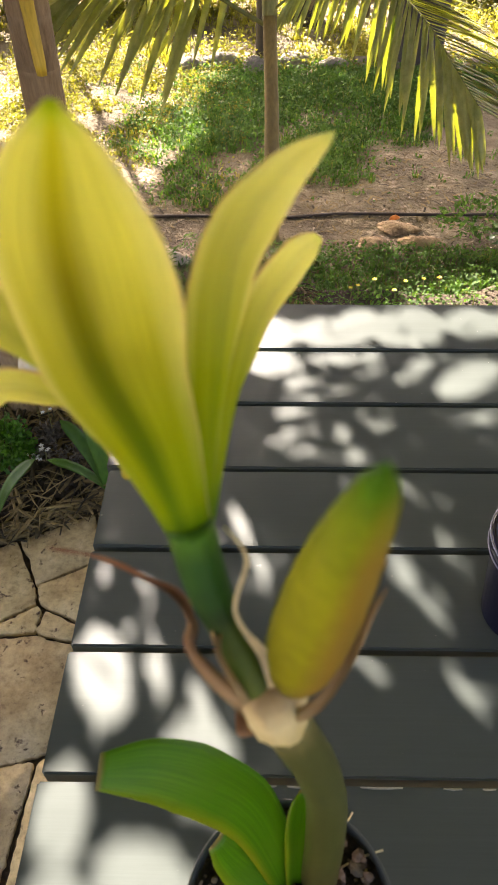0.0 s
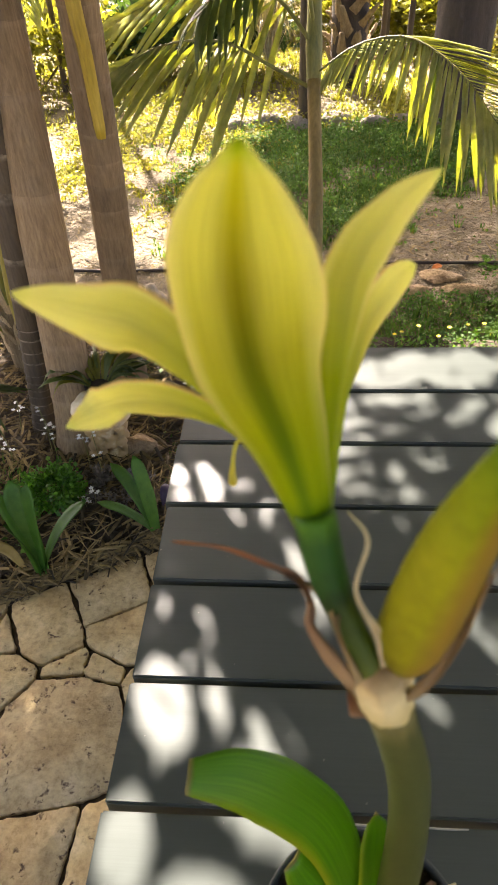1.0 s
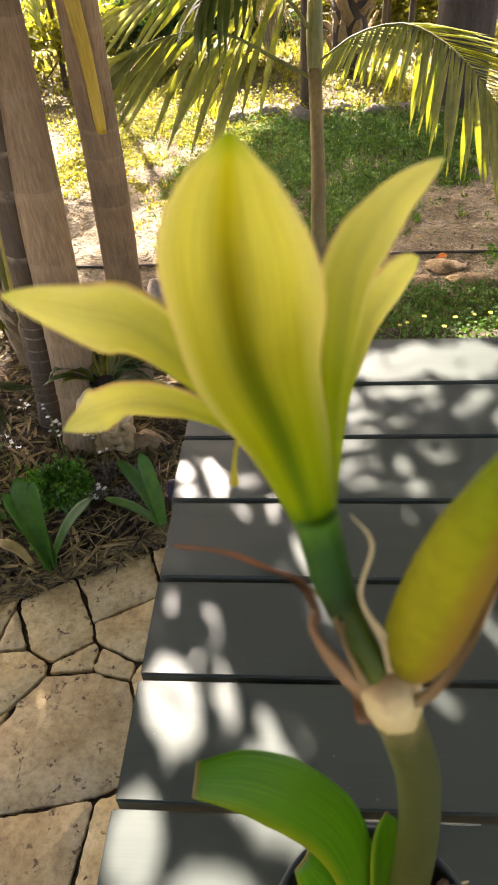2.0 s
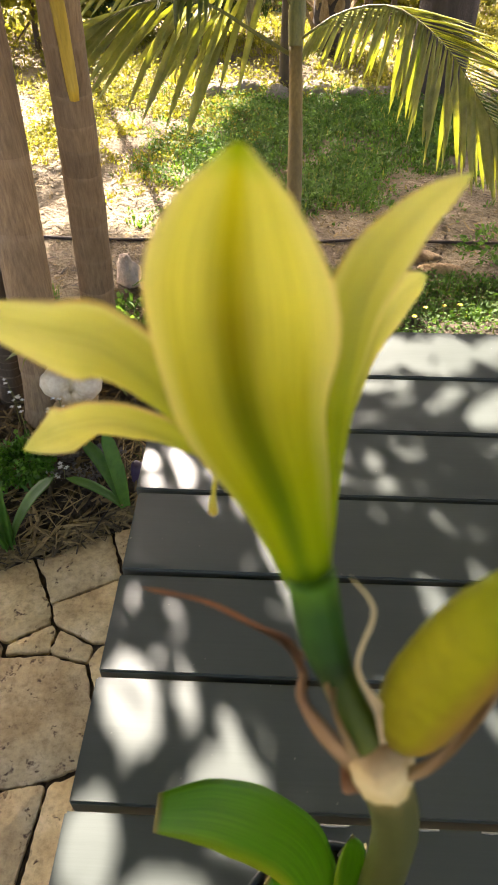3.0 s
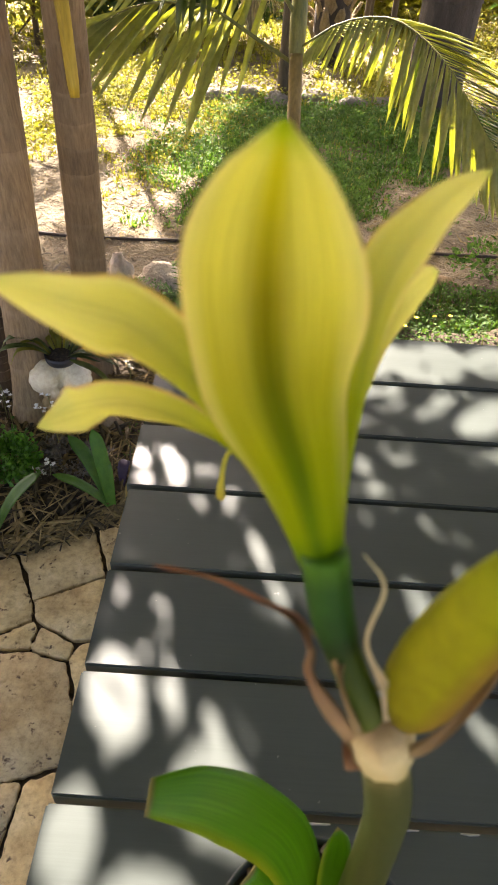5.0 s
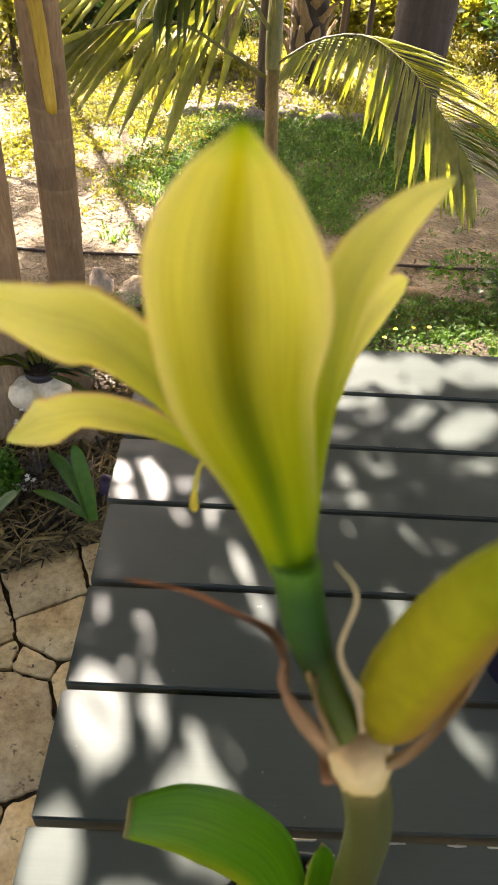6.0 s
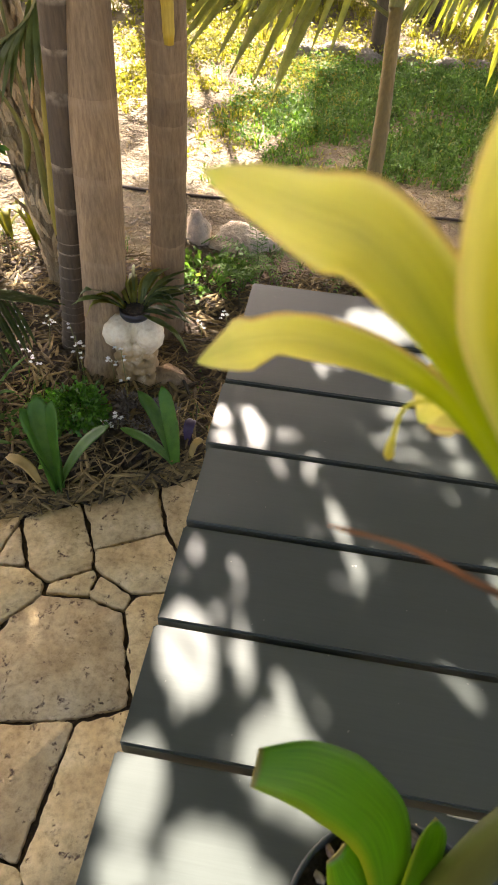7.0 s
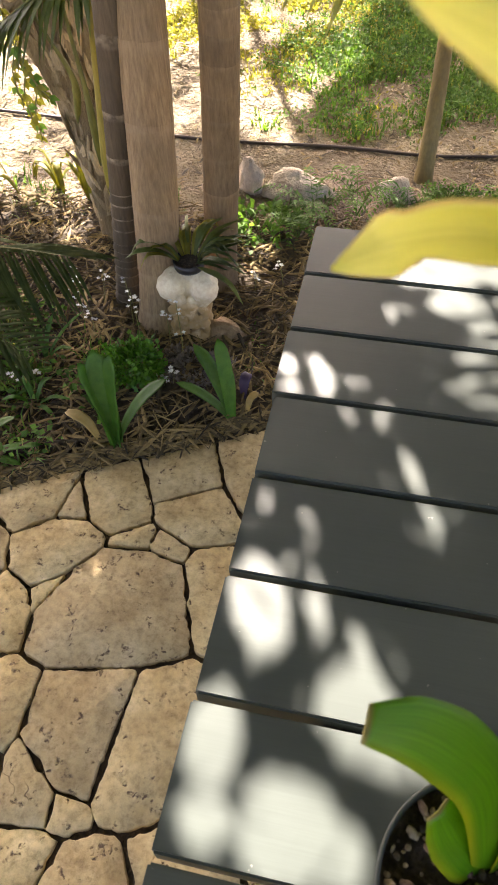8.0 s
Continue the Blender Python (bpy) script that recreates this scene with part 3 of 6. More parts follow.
def leaf_cloud(heap, centre, size, number, length, width, rnd, shell=0.5):
    """Leaves in an uneven ellipsoid, denser towards the outside, in clumps."""
    clumps = [(random_way(rnd, 0.15), rnd.uniform(shell, 1.0)) for _ in range(max(5, number // 14))]
    for _ in range(number):
        w, far = rnd.choice(clumps)
        p = V(centre) + V((w.x * size[0], w.y * size[1], w.z * size[2])) * far
        p += V((rnd.gauss(0, 0.14) * size[0], rnd.gauss(0, 0.14) * size[1], rnd.gauss(0, 0.14) * size[2]))
        d = (w + random_way(rnd, 0) * 0.9).normalized()
        grow_small_leaf(heap, p, d, random_way(rnd, 0.6), length * rnd.uniform(0.6, 1.2), width * rnd.uniform(0.6, 1.2))


def make_shrub(name, at, size, number, length, width, mat, label, rnd, group=""):
    t = thing(name, at, label, "shrub", group)
    stems = Heap()
    for k in range(4):
        a = rnd.uniform(0, 6.28)
        v, f, u = tube([at, (at[0] + 0.25 * size[0] * math.cos(a), at[1] + 0.25 * size[1] * math.sin(a), at[2] + size[2] * 0.5),
                        (at[0] + 0.5 * size[0] * math.cos(a), at[1] + 0.5 * size[1] * math.sin(a), at[2] + size[2])], lambda q: 0.012 * size[2] * (1.2 - q), 5, 5)
        stems.add(v, f, u)
    part("stem", stems.mesh("shrub stems", TRUNK_DARK), t)
    crown = Heap()
    leaf_cloud(crown, (at[0], at[1], at[2] + size[2] * 0.9), size, number, length, width, rnd)
    part("foliage", crown.mesh("shrub foliage", mat), t)
    return t


def frond_parts(owner, pts, leaflets, length, width, mat, petiole_mat, drop, rnd, bare=0.12, spread=0.7, r=0.008, sides=(1, -1), lean=0.0, ways=None, face=None, thin=1, profile=((0, 0.55), (0.25, 0.95), (0.55, 1), (0.85, 0.7), (1, 0.4))):
    """A feather frond: a tapering rachis and leaflets on both sides that hang by drop."""
    count = 24
    line = curve_points(pts, count)
    frond = part("frond", tube_mesh("rachis", pts, lambda u: r * (1.1 - u), petiole_mat, count=16, seg=6), owner)
    for side in sides:
        for k in range(0, leaflets, 1 if side > 0 else thin):
            u = bare + (1 - bare) * (k + rnd.uniform(-0.2, 0.2)) / leaflets
            i = min(int(u * (count - 1)), count - 2)
            p = line[i].lerp(line[i + 1], u * (count - 1) - i)
            t = (line[i + 1] - line[i]).normalized()
            s = t.cross(V((0, 0, 1)))
            s = (s.normalized() if s.length > 1e-3 else V((1, 0, 0))) * side
            size = length * steps(profile, u) * rnd.uniform(0.85, 1.1)
            d = (s * spread + t * (0.45 + 0.5 * u) + V((0, 0, lean))).normalized()
            if ways:
                d = (V(ways[0 if side > 0 else 1](u)) + random_way(rnd, -0.2) * 0.1).normalized()
            fall = drop * rnd.uniform(0.75, 1.25)
            mid = p + d * (size * 0.5) - V((0, 0, size * 0.16 * fall))
            end = p + d * (size * (1 - 0.25 * min(fall, 2))) - V((0, 0, size * 0.62 * fall))
            v, f, q = blade([p, mid, end], lambda x: width * steps([(0, 0.35), (0.25, 0.9), (0.55, 1), (0.85, 0.55), (1, 0.04)], x), V(face[0 if side > 0 else 1]) if face else V((0, 0, 1)) + t * 0.2, 6, 2, 0.35, 0.0004)
            part("leaflet", mesh("leaflet", v, f, mat, q), frond)
    return frond


# ---- ground, bed and paving ----
EDGE0, EDGE_SLOPE = 0.449, 0.522      # the paving's far edge: y = EDGE0 + EDGE_SLOPE * x


def relief(x, y):
    """Height of the ground."""
    if y < EDGE0 + EDGE_SLOPE * x + 0.05:
        return -0.045
    far = max(0.0, min(1.0, (y - 1.2) / 1.0))
    z = 0.012 * noise.noise(V((x * 1.3, y * 1.3, 3.1))) + 0.006 * noise.noise(V((x * 5, y * 5, 0.4)))
    return -0.015 + z * (0.6 + far)


def ground_sheet():
    xs = np.concatenate([np.array([-400.0, -80, -25, -10, -6]), np.arange(-4, 4.01, 0.08), np.array([6.0, 10, 25, 80, 400])])
    ys = np.concatenate([np.array([-400.0, -80, -25, -8, -4]), np.arange(-2.4, 9.01, 0.08), np.array([12.0, 25, 80, 400])])
    verts = [(x, y, relief(x, y) if abs(x) < 5 and -2.5 < y < 9.5 else -0.02) for y in ys for x in xs]
    w = len(xs)
    faces = [(j * w + i, j * w + i + 1, (j + 1) * w + i + 1, (j + 1) * w + i) for j in range(len(ys) - 1) for i in range(w - 1)]
    return single("ground", mesh("ground", verts, faces, EARTH), "dry pale brown garden earth with scattered litter", "ground", "structure")


ground_sheet()


def bed_sheet():
    """Dark planting bed laid over the earth behind the paving."""
    verts, faces = [], []
    nx, ny = 56, 30
    for j in range(ny + 1):
        for i in range(nx + 1):
            x = -2.2 + 3.2 * i / nx
            y0, y1 = EDGE0 + EDGE_SLOPE * x - 0.006, 1.33 + 0.06 * noise.noise(V((x * 3, 0, 5))) - 0.1 * max(0, -x - 0.8)
            y1 = max(y1, y0 + 0.4)
            y = y0 + (y1 - y0) * j / ny
            rise = min(1.0, j / 4)
            z = -0.01 + rise * (0.02 + 0.014 * noise.noise(V((x * 4, y * 4, 1.7)))) if j < ny else -0.03
            verts.append((x, y, z))
    for j in range(ny):
        for i in range(nx):
            a = j * (nx + 1) + i
            faces.append((a, a + 1, a + nx + 2, a + nx + 1))
    return single("planting_bed", mesh("bed", verts, faces, BED), "dark planting bed covered with dry leaf litter", "bed", "structure")


bed_sheet()


def clip(poly, a, b, c):
    """The part of a polygon where a*x + b*y <= c."""
    out = []
    for k, p in enumerate(poly):
        q = poly[(k + 1) % len(poly)]
        dp, dq = a * p[0] + b * p[1] - c, a * q[0] + b * q[1] - c
        if dp <= 0:
            out.append(p)
        if dp * dq < 0:
            f = dp / (dp - dq)
            out.append((p[0] + (q[0] - p[0]) * f, p[1] + (q[1] - p[1]) * f))
    return out


# centre and weight of the flagstones beside the table
FLAGS_FAR = [(-0.718, -0.133, -0.0050), (-0.593, 0.025, -0.0036), (-0.532, 0.018, -0.0025), (-0.523, -0.063, 0.0031), (-0.460, 0.056, -0.0010), (-0.388, -0.062, -0.0022),
             (-0.296, 0.151, -0.0043), (-0.155, 0.209, -0.0088), (-0.276, 0.113, -0.0046), (-0.353, -0.068, -0.0044), (-0.375, -0.166, 0.0132), (-0.206, -0.103, -0.0125), (-0.595, -0.197, -0.0093)]
FLAGS_NEAR = [(-0.472, -0.131, -0.0012), (-0.499, -0.470, -0.0041), (-0.310, -0.462, 0.0134), (-0.238, -0.466, 0.0138), (-0.356, -0.524, 0.0061), (-0.315, -0.520, 0.0071),
              (-0.511, -0.566, -0.0007), (-0.343, -0.648, 0.0017), (-0.240, -0.668, 0.0068), (-0.147, -0.617, 0.0027), (-0.688, -0.388, -0.0161)]


def lay_paving():
    rnd = random.Random(21)
    seeds = list(FLAGS_FAR + FLAGS_NEAR)
    tries = 0
    while len(seeds) < 95 and tries < 20000:
        tries += 1
        x, y = rnd.uniform(-1.7, 1.9), rnd.uniform(-2.0, 1.3)
        inside = -0.82 < x < -0.02 and -0.78 < y < 0.45
        if inside or y > EDGE0 + EDGE_SLOPE * x - 0.06:
            continue
        if all((x - s[0]) ** 2 + (y - s[1]) ** 2 > 0.19 ** 2 for s in seeds):
            seeds.append((x, y, rnd.uniform(-0.002, 0.006)))
    x0, x1, y0 = -1.75, 1.95, -2.1
    base = mesh("joints", [(x0, y0, -0.014), (x1, y0, -0.014), (x1, EDGE0 + EDGE_SLOPE * x1 - 0.005, -0.014), (x0, EDGE0 + EDGE_SLOPE * x0 - 0.005, -0.014)], [(0, 1, 2, 3)], JOINT)
    paving = tagged(new("pavement", base), "irregular cream limestone flagstones with dark earth joints", "pavement", kind="structure")
    for x, y, w in seeds:
        poly = [(x0, y0), (x1, y0), (x1, 2.0), (x0, 2.0)]
        for sx, sy, sw in seeds:
            if (sx, sy) != (x, y) and (sx - x) ** 2 + (sy - y) ** 2 < 0.7:
                a, b = 2 * (sx - x), 2 * (sy - y)
                poly = clip(poly, a, b, sx * sx + sy * sy - sw - x * x - y * y + w)
                if len(poly) < 3:
                    break
        if len(poly) >= 3:
            poly = clip(poly, -EDGE_SLOPE, 1, EDGE0 + rnd.uniform(-0.008, 0.008))
        if len(poly) < 3:
            continue
        cx, cy = sum(p[0] for p in poly) / len(poly), sum(p[1] for p in poly) / len(poly)
        area = abs(sum(p[0] * q[1] - q[0] * p[1] for p, q in zip(poly, poly[1:] + poly[:1]))) / 2
        if area < 0.0006:
            continue
        joint = 0.003 + 0.004 * rnd.random()
        if area < 0.006:
            joint = 0.0024
        # move every side inwards by half a joint
        small = poly
        for p, q in zip(poly, poly[1:] + poly[:1]):
            dx, dy = q[0] - p[0], q[1] - p[1]
            ln = math.hypot(dx, dy)
            if ln < 1e-5:
                continue
            nx, ny = dy / ln, -dx / ln
            if nx * (cx - p[0]) + ny * (cy - p[1]) > 0:
                nx, ny = -nx, -ny
            small = clip(small, nx, ny, nx * p[0] + ny * p[1] - joint)
            if len(small) < 3:
                break
        if len(small) < 3:
            continue
        ring = []
        for p, q in zip(small, small[1:] + small[:1]):
            cut = max(2, int(math.hypot(q[0] - p[0], q[1] - p[1]) / 0.010))
            ring += [(p[0] + (q[0] - p[0]) * k / cut, p[1] + (q[1] - p[1]) * k / cut) for k in range(cut)]
        for _ in range(1):
            ring = [((a[0] + 6 * b[0] + c[0]) / 8, (a[1] + 6 * b[1] + c[1]) / 8) for a, b, c in zip(ring[-1:] + ring[:-1], ring, ring[1:] + ring[:1])]
        rough = []
        for p in ring:
            k = 0.007 * noise.noise(V((p[0] * 24, p[1] * 24, 2.0))) + 0.0055 * noise.noise(V((p[0] * 75, p[1] * 75, 7.0)))
            d = math.hypot(p[0] - cx, p[1] - cy) or 1
            rough.append((p[0] + (p[0] - cx) / d * k, p[1] + (p[1] - cy) / d * k))
        lift, tx, ty = rnd.uniform(-0.003, 0.003), rnd.uniform(-0.01, 0.01), rnd.uniform(-0.01, 0.01)
        n, verts, faces = len(rough), [], []
        levels = [(-0.001, -0.04), (0.0, -0.004), (0.0007, -0.001), (0.0028, 0.0)]
        for inset, z in levels:
            for p in rough:
                d = math.hypot(p[0] - cx, p[1] - cy) or 1
                f = max(0.1, 1 - inset / d)
                px_, py_ = cx + (p[0] - cx) * f, cy + (p[1] - cy) * f
                wob = 0.0022 * noise.noise(V((px_ * 30, py_ * 30, 9.0))) if z > -0.03 else 0
                verts.append((px_, py_, z + lift + wob + tx * (px_ - cx) + ty * (py_ - cy)))
        for k in range(len(levels) - 1):
            faces += [(k * n + i, k * n + (i + 1) % n, (k + 1) * n + (i + 1) % n, (k + 1) * n + i) for i in range(n)]
        verts.append((cx, cy, lift + 0.001))
        faces += [(3 * n + i, 3 * n + (i + 1) % n, 4 * n) for i in range(n)]
        if (rough[1][0] - rough[0][0]) * (cy - rough[0][1]) - (rough[1][1] - rough[0][1]) * (cx - rough[0][0]) < 0:
            faces = [f[::-1] for f in faces]
        part("flagstone", mesh("flagstone", verts, faces, STONE), paving)


# ---- the table ----
def build_table():
    length, pitch, boards = 1.5, 0.1, 10
    table = thing("garden_table", (length / 2, -0.5, 0), "slatted wooden garden table painted grey, on limestone paving", "table")

    def box(name, x0, x1, y0, y1, z0, z1, edge):
        bm = bmesh.new()
        bmesh.ops.create_cube(bm, size=1)
        for v in bm.verts:
            v.co = V(((x0 + x1) / 2 + v.co.x * (x1 - x0), (y0 + y1) / 2 + v.co.y * (y1 - y0), (z0 + z1) / 2 + v.co.z * (z1 - z0)))
        bmesh.ops.bevel(bm, geom=bm.edges[:], offset=edge, segments=2, affect="EDGES")
        me = bpy.data.meshes.new(name)
        bm.to_mesh(me)
        bm.free()
        me.materials.append(WOOD)
        return me

    rnd = random.Random(4)
    for k in range(boards):
        y1 = -k * pitch - (0.0024 if k else 0)
        y0 = -(k + 1) * pitch + 0.0024
        end = rnd.uniform(-0.002, 0.002)
        part("plank", box("plank", end, length + end, y0, y1, TOP - 0.022, TOP + rnd.uniform(-0.0006, 0.0006), 0.0016), table)
    for x0, x1, y0, y1 in ((0.09, 0.16, -0.97, -0.03), (0.71, 0.78, -0.97, -0.03), (1.34, 1.41, -0.97, -0.03)):
        part("cross_rail", box("cross_rail", x0, x1, y0, y1, TOP - 0.067, TOP - 0.0235, 0.003), table)
    for y0, y1 in ((-0.9, -0.86), (-0.14, -0.1)):
        part("side_rail", box("side_rail", 0.17, 1.33, y0, y1, TOP - 0.15, TOP - 0.07, 0.003), table)
    for x in (0.09, 1.34):
        for y in (-0.91, -0.16):
            part("leg", box("leg", x, x + 0.07, y, y + 0.07, 0.0, TOP - 0.068, 0.004), table)
    # pale slivers along one plank's worn edge; its sunlit line is put into the colour
    for k in range(11):
        x0 = 0.15 + 0.035 * k + rnd.uniform(-0.012, 0.012)
        part("lit_worn_edge", sliver(x0, x0 + rnd.uniform(0.008, 0.034), -0.6036, rnd), table, "pale sliver painting the sunlit line of the worn edge")
    return table


def sliver(x0, x1, y, rnd):
    """A thin ragged sliver, pale as the plank's sunlit worn edge."""
    n, verts, faces = 7, [], []
    for i in range(n):
        x = x0 + (x1 - x0) * i / (n - 1)
        wide = 0.0011 * math.sin(math.pi * (i + 0.4) / n) * rnd.uniform(0.5, 1.2)
        verts += [(x, y + 0.0006, TOP - 0.0012), (x, y - wide, TOP + 0.0008), (x, y - wide - 0.0004, TOP - 0.0006)]
    for i in range(n - 1):
        faces += [(3 * i, 3 * i + 3, 3 * i + 4, 3 * i + 1), (3 * i + 1, 3 * i + 4, 3 * i + 5, 3 * i + 2)]
    return mesh("lit worn edge", verts, [f[::-1] for f in faces], LIT_WORN_WOOD)


build_table()


# ---- the potted amaryllis ----
POT_C, POT_R, POT_H = V((0.172, -0.701, TOP)), 0.0508, 0.126


def lathe(name, centre, profile, mat, seg=40):
    verts, faces = [], []
    for r, z in profile:
        verts += [(centre[0] + r * math.cos(2 * math.pi * j / seg), centre[1] + r * math.sin(2 * math.pi * j / seg), centre[2] + z) for j in range(seg)]
    for k in range(len(profile) - 1):
        faces += [(k * seg + j, k * seg + (j + 1) % seg, (k + 1) * seg + (j + 1) % seg, (k + 1) * seg + j) for j in range(seg)]
    faces.append(tuple(range(seg))[::-1])
    faces.append(tuple((len(profile) - 1) * seg + j for j in range(seg)))
    return mesh(name, verts, faces, mat)


def build_pot():
    pot = thing("flower_pot", POT_C, "round grey plastic flower pot filled with dark soil", "flower pot")
    r, h = POT_R, POT_H
    part("pot_body", lathe("pot", POT_C, [(0.036, 0.0), (0.0375, 0.001), (r - 0.006, h - 0.02), (r - 0.0045, h - 0.018), (r - 0.001, h - 0.002), (r, h), (r - 0.0006, h + 0.0006), (r - 0.0018, h - 0.001), (r - 0.003, h - 0.02), (0.03, h - 0.03)], POT), pot)
    ring = [(POT_C.x + (r - 0.0006) * math.cos(2 * math.pi * k / 48), POT_C.y + (r - 0.0006) * math.sin(2 * math.pi * k / 48), POT_C.z + h + 0.0006) for k in range(49)]
    part("rim_edge", tube_mesh("pot rim", ring, lambda u: 0.0009, POT_EDGE, count=96, seg=6, cap=False), pot, "thin worn light grey rim")
    rnd = random.Random(3)
    seg, rings = 40, 9
    verts, faces = [(POT_C.x, POT_C.y, POT_C.z + h - 0.008)], []
    for k in range(1, rings + 1):
        for j in range(seg):
            a, q = 2 * math.pi * j / seg, (r - 0.0022) * k / rings
            x, y = POT_C.x + q * math.cos(a), POT_C.y + q * math.sin(a)
            verts.append((x, y, POT_C.z + h - 0.005 + 0.006 * noise.noise(V((x * 90, y * 90, 0))) - 0.002 * (k / rings)))
    faces += [(0, 1 + j, 1 + (j + 1) % seg) for j in range(seg)]
    for k in range(rings - 1):
        faces += [(1 + k * seg + j, 1 + (k + 1) * seg + j, 1 + (k + 1) * seg + (j + 1) % seg, 1 + k * seg + (j + 1) % seg) for j in range(seg)]
    part("soil", mesh("soil", verts, faces, SOIL), pot, "dark crumbly potting soil")
    heap = Heap()
    for k in range(260):
        a, q = rnd.uniform(0, 6.28), (r - 0.005) * math.sqrt(rnd.random())
        p = V((POT_C.x + q * math.cos(a), POT_C.y + q * math.sin(a), POT_C.z + h - 0.0035))
        add_pebble(heap, p, rnd.uniform(0.001, 0.0026) * (2 if k % 7 == 0 else 1), rnd)
    tagged(part("grit", heap.mesh("grit", PERLITE), pot, "pale grit in the soil"), kind="stuff")
    heap = Heap()
    for k in range(70):
        a, q = rnd.uniform(0, 6.28), (r - 0.006) * math.sqrt(rnd.random())
        p = V((POT_C.x + q * math.cos(a), POT_C.y + q * math.sin(a), POT_C.z + h - 0.0025))
        add_pebble(heap, p, rnd.uniform(0.0025, 0.0048), rnd)
    tagged(part("bark_chips", heap.mesh("bark chips", BARK_CHIP), pot, "red-brown and tan bark chips in the soil"), kind="stuff")


def add_pebble(heap, p, r, rnd):
    bm = bmesh.new()
    bmesh.ops.create_icosphere(bm, subdivisions=1, radius=r)
    s = V((rnd.uniform(0.7, 1.3), rnd.uniform(0.7, 1.3), rnd.uniform(0.5, 0.9)))
    turn = Euler((rnd.uniform(0, 6), rnd.uniform(0, 6), rnd.uniform(0, 6))).to_matrix()
    v = [p + turn @ V((q.co.x * s.x, q.co.y * s.y, q.co.z * s.z)) * rnd.uniform(0.85, 1.15) for q in bm.verts]
    f = [tuple(q.index for q in face.verts) for face in bm.faces]
    bm.free()
    heap.add(v, f)


build_pot()


def lift(points):
    """Points given above the table top, in world heights."""
    return [V((x, y, z + TOP)) for x, y, z in points]


def build_amaryllis():
    plant = thing("amaryllis", (0.187, -0.684, TOP + 0.118), "pale yellow amaryllis with one open flower and a bud", "flower")
    stem = lift([(0.1870, -0.6844, 0.112), (0.1844, -0.6856, 0.19), (0.1804, -0.6881, 0.25), (0.1722, -0.6971, 0.31), (0.1604, -0.7054, 0.366)])
    part("stem", tube_mesh("stem", stem, lambda u: steps([(0, 0.0092), (0.3, 0.0083), (0.6, 0.0071), (1, 0.0056)], u), STEM, count=22, seg=16), plant)
    node = lift([(0.1606, -0.7053, 0.3635), (0.1594, -0.7057, 0.3690), (0.1580, -0.7058, 0.3770), (0.1568, -0.7056, 0.3818)])
    part("node", tube_mesh("node", node, lambda u: steps([(0, 0.0054), (0.12, 0.0063), (0.35, 0.0071), (0.6, 0.0069), (0.8, 0.0057), (0.93, 0.0036), (1, 0.0015)], u), NODE, count=26, seg=28,
                           bump=lambda u, a: 1 + 0.05 * math.sin(3 * a + 4 * u) + 0.04 * math.sin(7 * a + 9 * u) + 0.03 * math.sin(13 * a - 14 * u)), plant, "cream papery node with dry brown edges")
    stalk = lift([(0.1562, -0.7056, 0.3780), (0.1501, -0.6998, 0.3891), (0.1455, -0.6952, 0.4008), (0.1425, -0.6905, 0.4140)])
    part("flower_stalk", tube_mesh("flower stalk", stalk, lambda u: steps([(0, 0.0036), (0.25, 0.0034), (0.42, 0.0035), (0.55, 0.0040), (0.68, 0.0043), (0.86, 0.0045), (1, 0.0045)], u), PEDICEL, count=24, seg=14), plant)
    # tepals: midline and half-width
    axis0, axis = V((0.1432, -0.6917, TOP + 0.4085)), V((-0.014, 0.049, 0.032)).normalized()
    shape = [(0, 0.3), (0.1, 0.38), (0.2, 0.53), (0.32, 0.72), (0.45, 0.91), (0.55, 0.98), (0.62, 1), (0.7, 0.97), (0.78, 0.87), (0.86, 0.68), (0.92, 0.46), (0.965, 0.22), (1, 0.04)]
    slim = [(0, 0.35), (0.2, 0.72), (0.42, 1), (0.6, 0.92), (0.76, 0.64), (0.88, 0.4), (0.95, 0.22), (1, 0.03)]
    spoon = [(0, 0.35), (0.2, 0.65), (0.45, 0.92), (0.65, 1), (0.8, 0.82), (0.9, 0.52), (0.97, 0.2), (1, 0.03)]
    blunt = [(0, 0.35), (0.2, 0.65), (0.45, 0.92), (0.65, 1), (0.8, 0.95), (0.9, 0.74), (0.97, 0.42), (1, 0.05)]
